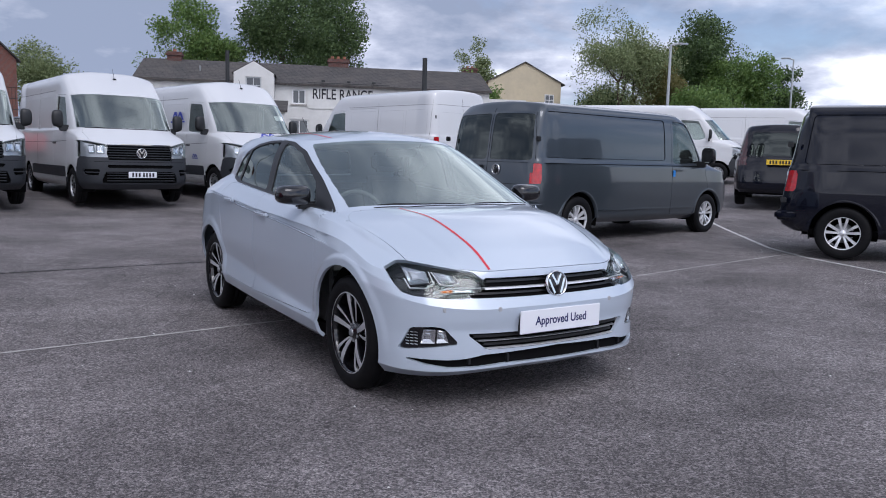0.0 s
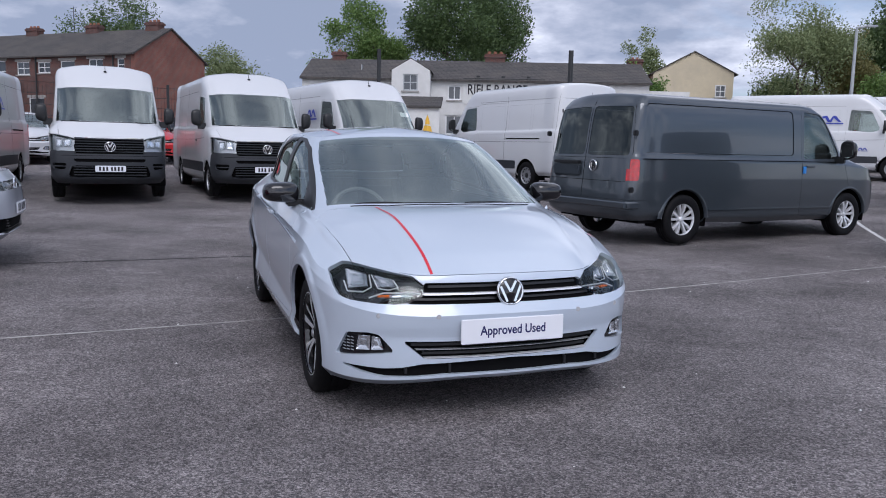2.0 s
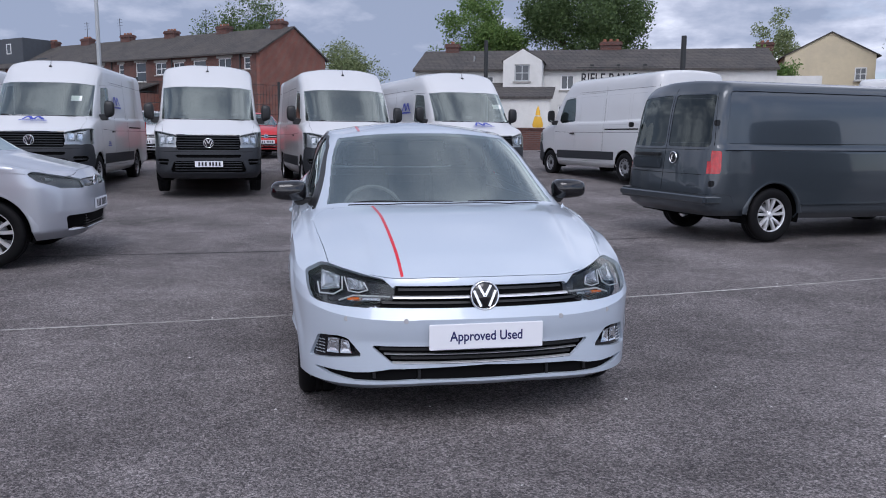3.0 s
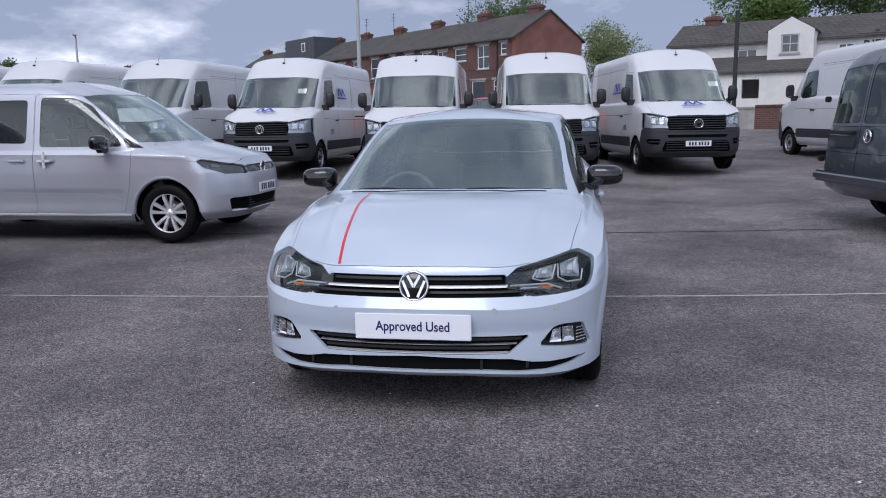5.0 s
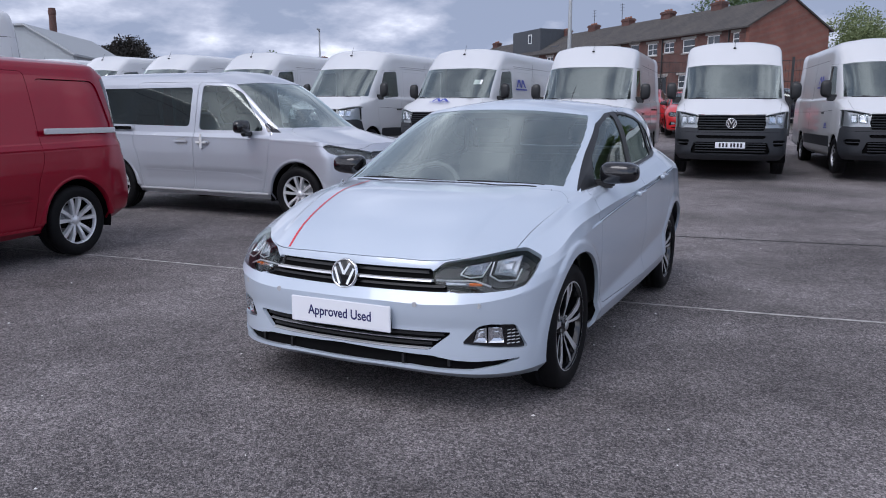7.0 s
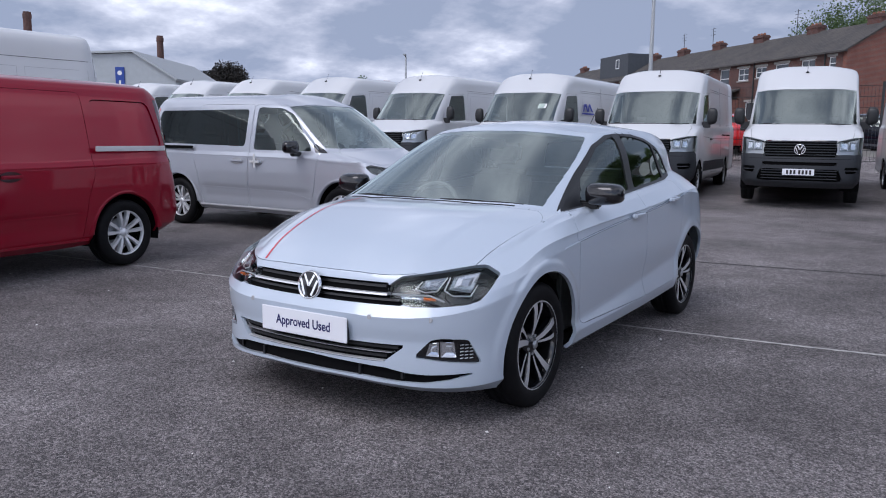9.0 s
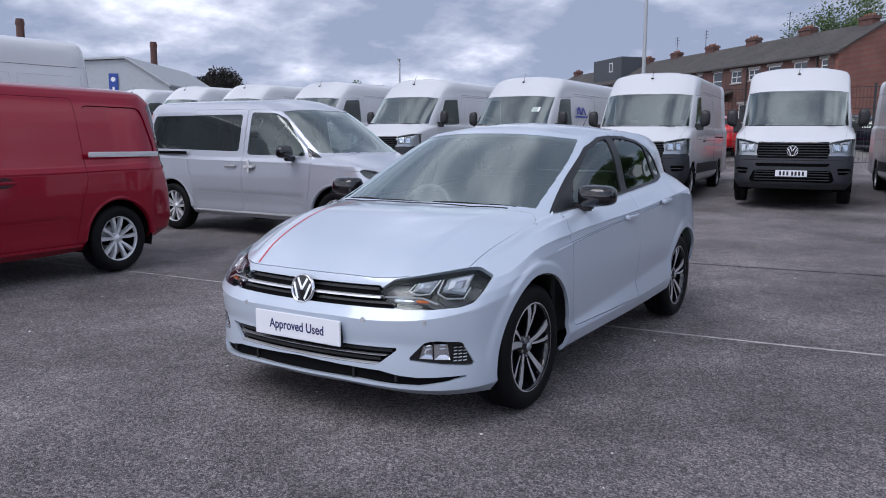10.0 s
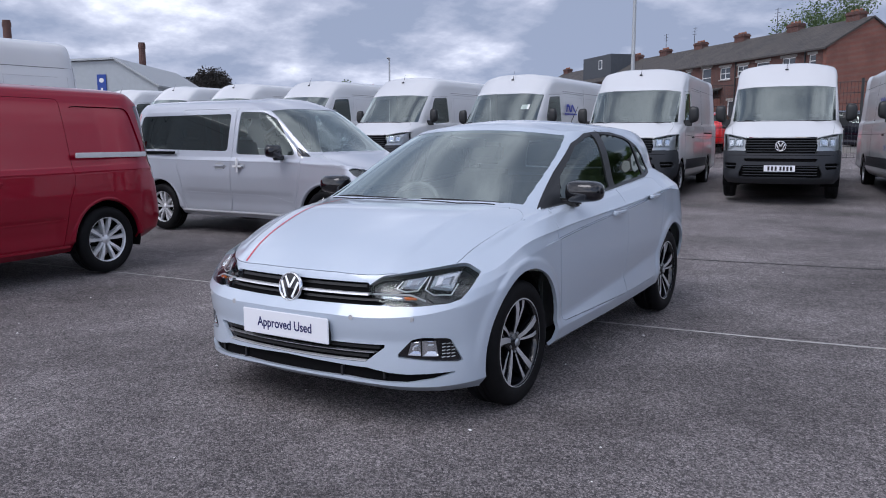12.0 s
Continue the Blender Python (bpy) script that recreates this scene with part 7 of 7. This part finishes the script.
    # front painted darker than the gable, as the side away from the light
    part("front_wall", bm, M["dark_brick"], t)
    bm = bmesh.new()
    prism(bm, [(0, 0), (D, 0), (D, e), (D / 2, e + 1.95), (0, e)], 0, L - 0.3, L)
    # brighter brick: the gable's lit side is put into its colour
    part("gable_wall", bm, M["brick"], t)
    roof = gable_roof(t, I, L, D, e, 1.92, M["slate"], over=0.3)
    rnd = random.Random(4)
    for o in ops:
        if o[1] < L - 0.4:
            window(t, Matrix.Translation((o[0], 0, o[2])), o[1] - o[0], o[3] - o[2], (rnd.choice((0, 1)), 1))
            boxed("lintel", (o[0] - 0.15, o[1] + 0.15, -0.02, 0.05, o[3] + 0.004, o[3] + 0.18), M["concrete"], t)
    for x in (1.0, 6.5, 11.5, 17.0, 22.0, 27.5, 33.0, 39.0, 44.6):
        chimney(t, I, x, D / 2, e + 1.7, 0.78, 1.15, 0.6, 3)
    bm = bmesh.new()
    box(bm, 0, L, -0.16, -0.04, e - 0.12, e - 0.02)
    part("gutter", bm, M["dark_steel"], t)
    for x in (L - 1.8, L - 8.9, L - 16.0, L - 24):
        bm = bmesh.new()
        tube(bm, (x, -0.08, 0), (x, -0.08, e - 0.1), 0.05, seg=8)
        part("drainpipe", bm, M["dark_steel"], t)
    # rear offshoots with lean-to roofs
    for x in (L - 15.2,):
        bm = bmesh.new()
        box(bm, x, x + 4.6, -2.2, -0.004, 0, 4.2 - zg)
        part("outbuilding_wall", bm, M["brick"], t)
        bm = bmesh.new()
        prism(bm, [(-2.4, 4.2 - zg), (0, 4.95 - zg), (0, 5.05 - zg), (-2.4, 4.3 - zg)], 0, x - 0.15, x + 4.75)
        part("outbuilding_roof", bm, M["slate"], t)
    # dark clad dormer further along
    dm = boxed("dormer", (L - 35.0, L - 29.0, 0.5, 3.4, e + 0.1, e + 2.55), M["dormer"], t, 0.02)
    window(dm, Matrix.Translation((L - 31.5, 0.40, e + 1.2)), 0.7, 0.9, (0, 0), sill=False)
    boxed("roof_light", (L - 27.6, L - 26.2, 0.9, 2.0, e + 0.62, e + 0.7), M["window_glass"], t, m=I)
    for x in (L - 9.0, L - 19.5, L - 24.0):
        bm = bmesh.new()
        tube(bm, (x, D / 2, e + 1.9), (x, D / 2, e + 3.9), 0.025, seg=5)
        for z in (3.3, 3.55, 3.8):
            tube(bm, (x - 0.35, D / 2, e + z), (x + 0.35, D / 2, e + z), 0.012, seg=4)
        part("television_aerial", bm, M["dark_steel"], t)
    return t


def build_cream_house():
    zg = gz(5, 65) - 0.2
    h = empty("cream_house", pose(2.85, 64.0, zg, 0, 0, 4), "cream rendered house gable with slate roof", "building")
    e, W, D = 7.2 - zg, 5.9, 8.0
    bm = bmesh.new()
    prism(bm, [(0, 0), (W, 0), (W, e), (W / 2, e + 1.55), (0, e)], 1, 0, D)
    part("wall", bm, M["cream_render"], h)
    bm = bmesh.new()
    prism(bm, [(-0.3, e - 0.16), (W / 2, e + 1.55), (W + 0.3, e - 0.16), (W + 0.3, e - 0.09), (W / 2, e + 1.63), (-0.3, e - 0.09)], 1, -0.12, D)
    part("roof", bm, M["slate"], h)
    window(h, Matrix.Translation((4.6, -0.13, e - 1.8)), 0.75, 0.9, (1, 1))
    chimney(h, Matrix.Identity(4), -1.2, 3.0, e - 0.6, 1.9, 1.2, 0.7, 2)
    bm = bmesh.new()
    box(bm, -3.5, -0.02, 2.0, 6.0, 0, e - 0.7)
    part("side_wing", bm, M["brick"], h)
    return h


def build_workshop():
    """Pale metal-clad workshop, far off, with a blue sign."""
    zg = gz(-78, 8) - 0.5
    h = empty("workshop_building", frame_of(-81.5, 1.0, zg, 0.43, 0.90), "pale grey metal-clad workshop with blue sign", "building")
    e = 7.2 - zg
    bm = bmesh.new()
    prism(bm, [(-12, 0), (13.0, 0), (13.0, e - 1.0), (9.0, e + 1.45), (4.6, e + 1.25), (-12, e + 0.9)], 1, 0, 18)
    part("wall", bm, M["cladding"], h)
    bm = bmesh.new()
    prism(bm, [(-12.2, e + 0.95), (4.6, e + 1.3), (9.0, e + 1.50), (13.2, e - 1.1), (13.2, e - 0.9), (9.0, e + 1.68), (4.6, e + 1.5), (-12.2, e + 1.15)], 1, -0.3, 18)
    part("roof", bm, M["galvanised"], h)
    sg = boxed("sign", (7.3, 8.15, -0.12, -0.02, e - 2.1, e + 0.1), M["sign_blue"], h)
    bm = bmesh.new()
    bmesh.ops.create_circle(bm, cap_ends=True, segments=16, radius=0.22, matrix=Matrix.Translation((7.72, -0.125, e - 0.45)) @ pose(0, 0, 0, 90, 0, 0))
    part("sign_disc", bm, M["paper"], sg)
    boxed("sign_bar", (7.62, 7.82, -0.128, -0.121, e - 1.75, e - 1.15), M["paper"], sg)
    return h


build_pub()
build_terrace()
build_cream_house()
build_workshop()


def far_roofs():
    """The chimneyed roof line of brick houses far behind the vans."""
    t = empty("distant_terrace", frame_of(-108.0, 45.0, gz(-100, 50) - 0.5, 0.35, 0.94), "distant red brick terrace with a row of chimneys", "building")
    e = 5.6
    bm = bmesh.new()
    box(bm, 0, 26, 0, 7, 0, e)
    part("wall", bm, M["brick"], t)
    gable_roof(t, Matrix.Identity(4), 26, 7, e, 2.0, M["slate"])
    for k in range(7):
        chimney(t, Matrix.Identity(4), 1.5 + 3.8 * k, 3.5, e + 1.6, 1.3, 1.6, 0.8, 3)
    return t


far_roofs()
for x, y, z, r in ((-126.6, 16.4, 15.9, 0.50), (-124.3, -1.5, 17.8, 0.55)):
    bm = bmesh.new()
    tube(bm, (0, 0, 0), (0, 0, z), r * 1.25, r * 0.95, seg=20)
    tube(bm, (0, 0, z - 0.9), (0, 0, z - 0.3), r * 1.08, r * 1.08, seg=20)
    c = part("factory_chimney", bm, M["dark_brick"], smooth=False)
    c.location = (x, y, 0)
    tagged(c, "tall dark brick factory chimney, far off", "chimney")


# ---- posts, lamps and fence ----
def post(name, x, y, top, r, mat, label, category):
    z = gz(x, y)
    bm = bmesh.new()
    tube(bm, (0, 0, -0.05), (0, 0, top - z), r, r * 0.92, seg=12)
    p = part(name, bm, mat)
    p.location = (x, y, z)
    return tagged(p, label, category)


post("pole", -1.10, 30.13, 4.73, 0.095, M["dark_steel"], "thick dark steel post behind the parked vans", "post")
post("pole", -8.92, 31.94, 5.05, 0.085, M["dark_steel"], "thick dark steel post by the fence", "post")


def lamp_post(x, y, top, r, arm, label="grey steel lamp post with a flat lantern"):
    z = gz(x, y)
    h = top - z
    lp = empty("street_lamp", pose(x, y, z), label, "street lamp")
    bm = bmesh.new()
    tube(bm, (0, 0, -0.05), (0, 0, 1.2), r * 1.4, r * 1.3, seg=12)
    tube(bm, (0, 0, 1.2), (0, 0, h), r, r * 0.6, seg=12)
    part("pole", bm, M["galvanised"], lp)
    bm = bmesh.new()
    tube(bm, (0, 0, h - 0.04), (arm[0], arm[1], h + 0.08), r * 0.55, seg=8)
    part("arm", bm, M["galvanised"], lp)
    bm = bmesh.new()
    a = math.degrees(math.atan2(arm[1], arm[0]))
    box(bm, -0.1, 0.55, -0.12, 0.12, -0.05, 0.05, 0.03, m=pose(arm[0], arm[1], h + 0.08, 0, 0, a))
    part("lantern", bm, M["galvanised"], lp)
    return lp


lamp_post(-0.15 + 0.281 * 45, 0.64 + 1.025 * 45, 7.9, 0.11, (0.55, 0.2))
lamp_post(-0.15 + 0.437 * 58, 0.64 + 1.02 * 58, 8.95, 0.09, (-0.3, 0.1))
lamp_post(-24.2, 26.9, 9.5, 0.10, (0.5, -0.3))
lamp_post(-55.8, 28.2, 7.5, 0.10, (0.35, -0.2))


def mesh_fence(points, height=2.4):
    """Dark mesh fence: posts, and panels of upright and level wires."""
    for (x0, y0), (x1, y1) in zip(points, points[1:]):
        n = max(1, round(math.hypot(x1 - x0, y1 - y0) / 2.6))
        for k in range(n):
            ax, ay = x0 + (x1 - x0) * k / n, y0 + (y1 - y0) * k / n
            bx, by = x0 + (x1 - x0) * (k + 1) / n, y0 + (y1 - y0) * (k + 1) / n
            z = gz(ax, ay)
            L = math.hypot(bx - ax, by - ay)
            f = empty("fence_panel", frame_of(ax, ay, z, bx - ax, by - ay), "dark green welded mesh fence panel with post", "fence", "fence panels round the car park")
            slope = (gz(bx, by) - z) / L
            boxed("post", (-0.035, 0.035, -0.035, 0.035, -0.05, height + 0.05), M["dark_steel"], f)
            bm = bmesh.new()
            w = 0.0035
            for i in range(1, int(L / 0.10)):
                u = i * 0.10
                box(bm, u - w, u + w, -w, w, 0.06 + slope * u, height - 0.04 + slope * u)
            tagged(part("wire_mesh", bm, M["dark_steel"], f), kind="stuff")
            bm = bmesh.new()
            for i in range(8):
                zz = 0.08 + i * (height - 0.14) / 7
                vs = [bm.verts.new(c) for c in ((0, -w * 2, zz - w * 2), (L, -w * 2, zz - w * 2 + slope * L), (L, -w * 2, zz + w * 2 + slope * L), (0, -w * 2, zz + w * 2))]
                bm.faces.new(vs)
            tagged(part("wire_grid", bm, M["dark_steel"], f), kind="stuff")


mesh_fence([(-30.0, 12.5), (-16.4, 20.6), (-12.0, 25.6), (-8.9, 27.1)])


def low_wall():
    pts = [(-28.0, 17.5), (-13.6, 29.0), (-8.0, 31.6), (4.0, 36.0)]
    for (x0, y0), (x1, y1) in zip(pts, pts[1:]):
        z = gz((x0 + x1) / 2, (y0 + y1) / 2)
        L = math.hypot(x1 - x0, y1 - y0)
        bm = bmesh.new()
        box(bm, 0, L, -0.12, 0.12, -0.6, 0.75)
        box(bm, 0, L, -0.16, 0.16, 0.75, 0.83, 0.015)
        w = part("boundary_wall", bm, M["dark_brick"] if x0 > -9 else M["concrete"])
        w.matrix_world = frame_of(x0, y0, z, x1 - x0, y1 - y0)
        tagged(w, "low dark brick boundary wall before the white house" if x0 > -9 else "low pale concrete boundary wall behind the fence", "wall", kind="structure")


low_wall()


def closed_parasol(x, y):
    """A folded garden parasol: pole, drooping canopy, tie and foot."""
    z = gz(x, y)
    p = empty("closed_parasol", pose(x, y, z), "folded yellow parasol standing by the white house", "parasol")
    bm = bmesh.new()
    tube(bm, (0, 0, 0), (0, 0, 1.72), 0.025, seg=8)
    part("pole", bm, M["galvanised"], p)
    boxed("foot", (-0.22, 0.22, -0.22, 0.22, -0.02, 0.06), M["concrete"], p, 0.02)
    V, F, n = [], [], 20
    rows = ((0.62, 0.20), (0.75, 0.24), (1.10, 0.17), (1.20, 0.12), (1.45, 0.10), (1.68, 0.02))
    for zz, r in rows:
        for k in range(n):
            a = 2 * math.pi * k / n
            rr = r * (1 + 0.22 * math.cos(5 * a) * (1.7 - zz))
            V.append((rr * math.cos(a), rr * math.sin(a), zz))
    for i in range(len(rows) - 1):
        for k in range(n):
            j = (k + 1) % n
            F.append((i * n + k, i * n + j, (i + 1) * n + j, (i + 1) * n + k))
    canopy = obj("canopy", V, F, M["yellow_paint"], p, smooth=True)
    bm = bmesh.new()
    tube(bm, (0, 0, 1.17), (0, 0, 1.22), 0.145, 0.14, seg=16)
    part("tie", bm, M["line_paint"], canopy)
    return p


closed_parasol(-8.85, 39.9)


def loose_chips():
    """Pale stone chips and flecks lying on the asphalt."""
    rnd = random.Random(12)
    V, F = [], []
    for _ in range(160):
        x, y = rnd.uniform(-9, 7), rnd.uniform(1.5, 13)
        r = rnd.uniform(0.004, 0.011)
        i = len(V)
        z = gz(x, y) + 0.001
        for k in range(5):
            a = 2 * math.pi * k / 5 + rnd.uniform(-0.4, 0.4)
            q = r * rnd.uniform(0.6, 1.2)
            V.append((x + q * math.cos(a), y + q * math.sin(a), z))
        V.append((x, y, z + r * 0.7))
        F += [(i + k, i + (k + 1) % 5, i + 5) for k in range(5)]
    return tagged(obj("stone_chips", V, F, M["paper"]), "loose pale stone chips scattered on the asphalt", "gravel", kind="stuff")


loose_chips()


# ---- trees ----
def make_tree(x, y, height, spread, leaf, seed, crown_from=0.3, clumps=60, leaves=70, size=0.28, trunks=1, label="tall broadleaf tree in full leaf", open_crown=0.0):
    rnd = random.Random(seed)
    z = gz(x, y)
    t = empty("tree", pose(x, y, z), label, "tree")
    bm = bmesh.new()
    tips = []
    def limb(a, d, length, r, level):
        a = Vector(a)
        steps = 3
        for s in range(steps):
            d = (d + Vector((rnd.uniform(-.18, .18), rnd.uniform(-.18, .18), rnd.uniform(-.02, .12)))).normalized()
            b = a + d * length / steps
            tube(bm, a, b, r * (1 - 0.25 * s / steps), r * (1 - 0.25 * (s + 1) / steps), seg=6, caps=False)
            a = b
            r *= 0.88
            if level > 0 and s > 0:
                tips.append(Vector(a))
        tips.append(Vector(a))
        if level < 2:
            for k in range(4 if level == 0 else 3):
                ang = rnd.uniform(0, 2 * math.pi)
                tilt = rnd.uniform(0.5, 1.0)
                nd = (d * (1 - tilt * 0.55) + Vector((math.cos(ang), math.sin(ang), 0.25)) * tilt).normalized()
                limb(a, nd, length * rnd.uniform(0.5, 0.75) * (spread / height * 1.6 if level == 0 else 1), r * 0.6, level + 1)
    for k in range(trunks):
        off = Vector((rnd.uniform(-1, 1), rnd.uniform(-1, 1), 0)) * (0.8 if trunks > 1 else 0)
        limb(off, Vector((off.x * 0.15, off.y * 0.15, 1)), height * 0.5, height * 0.022 / (trunks ** 0.4), 0)
    part("trunk", bm, M["bark"], t, smooth=True)
    # leaf clumps: many small leaf-shaped quads in uneven clusters
    zc = height * (crown_from + 1) / 2
    hz = height * (1 - crown_from) / 2
    V, F = [], []
    centres = []
    for k in range(clumps):
        for _ in range(20):
            p = Vector((rnd.gauss(0, 0.55), rnd.gauss(0, 0.55), rnd.gauss(0, 0.6)))
            if 0.25 < p.length < 1.0:
                break
        q = Vector((p.x * spread, p.y * spread, zc + p.z * hz))
        q += Vector((noise.noise(q * 0.35 + Vector((seed, 0, 0))), noise.noise(q * 0.35 + Vector((0, seed, 0))), noise.noise(q * 0.35))) * spread * 0.3
        centres.append(q)
    centres += [c for c in tips if c.z > height * crown_from * 0.8]
    for c in centres:
        if rnd.random() < open_crown:
            continue
        cr = rnd.uniform(0.09, 0.22) * spread * 1.5 + 0.25
        for _ in range(int(leaves * 2.6)):
            d = Vector((rnd.gauss(0, 1), rnd.gauss(0, 1), rnd.gauss(0, 0.8)))
            d = d.normalized() * cr * rnd.random() ** 0.45
            o = c + d
            s = size * rnd.uniform(0.35, 0.85)
            n = Vector((rnd.uniform(-1, 1), rnd.uniform(-1, 1), rnd.uniform(-0.2, 1))).normalized()
            u = n.orthogonal().normalized()
            u = (u + n.cross(u) * rnd.uniform(-1, 1)).normalized()
            w = n.cross(u)
            i = len(V)
            V += [o - u * s * 0.5, o + w * s * 0.28, o + u * s * 0.5, o - w * s * 0.28]
            F.append((i, i + 1, i + 2, i + 3))
    obj("crown", V, F, leaf, t)
    return t


make_tree(-12.9, 68.0, 15.4, 5.0, M["leaf_dark"], 3, 0.35, 110, 80, 0.36)
make_tree(-21.6, 66.0, 13.1, 3.17, M["leaf_green"], 5, 0.3, 60, 80, 0.34)
make_tree(-10.4, 72.0, 15.7, 3.05, M["leaf_dark"], 8, 0.4, 70, 70, 0.36)
make_tree(2.2, 80.0, 11.4, 2.16, M["leaf_pale"], 9, 0.35, 40, 60, 0.34)
make_tree(1.5, 60.0, 6.1, 1.91, M["leaf_green"], 29, 0.1, 30, 70, 0.28)
make_tree(12.0, 60.0, 11.6, 3.43, M["leaf_pale"], 11, 0.08, 85, 60, 0.25, trunks=4, label="tall loose tree with pale leaves and several stems", open_crown=0.25)
make_tree(15.4, 61.0, 9.1, 2.16, M["leaf_bronze"], 12, 0.06, 85, 60, 0.26, trunks=4, label="tall loose tree with bronze-green leaves", open_crown=0.2)
make_tree(20.2, 66.0, 11.9, 3.4, M["leaf_dark"], 13, 0.25, 90, 80, 0.34)
make_tree(22.8, 63.0, 9.0, 3.0, M["leaf_green"], 14, 0.12, 80, 80, 0.32)
make_tree(26.2, 64.0, 7.4, 2.16, M["leaf_dark"], 15, 0.1, 60, 80, 0.32)
make_tree(12.4, 63.0, 5.3, 3.05, M["leaf_dark"], 31, 0.05, 50, 70, 0.30, label="dark green shrub below tall trees")
make_tree(18.0, 58.0, 5.5, 3.05, M["leaf_green"], 16, 0.05, 50, 70, 0.30, label="broad green shrub below tall trees")
make_tree(-46.0, 67.0, 13.3, 4.32, M["leaf_dark"], 17, 0.4, 60, 70, 0.34)
make_tree(-34.0, 66.5, 8.7, 3.05, M["leaf_pale"], 18, 0.2, 50, 70, 0.30)
make_tree(-111.0, 23.8, 9.4, 4.2, M["leaf_purple"], 19, 0.25, 60, 80, 0.5, label="distant dark purple-leaved tree")
make_tree(-105.0, 42.0, 8.0, 2.4, M["leaf_dark"], 20, 0.3, 30, 60, 0.5)
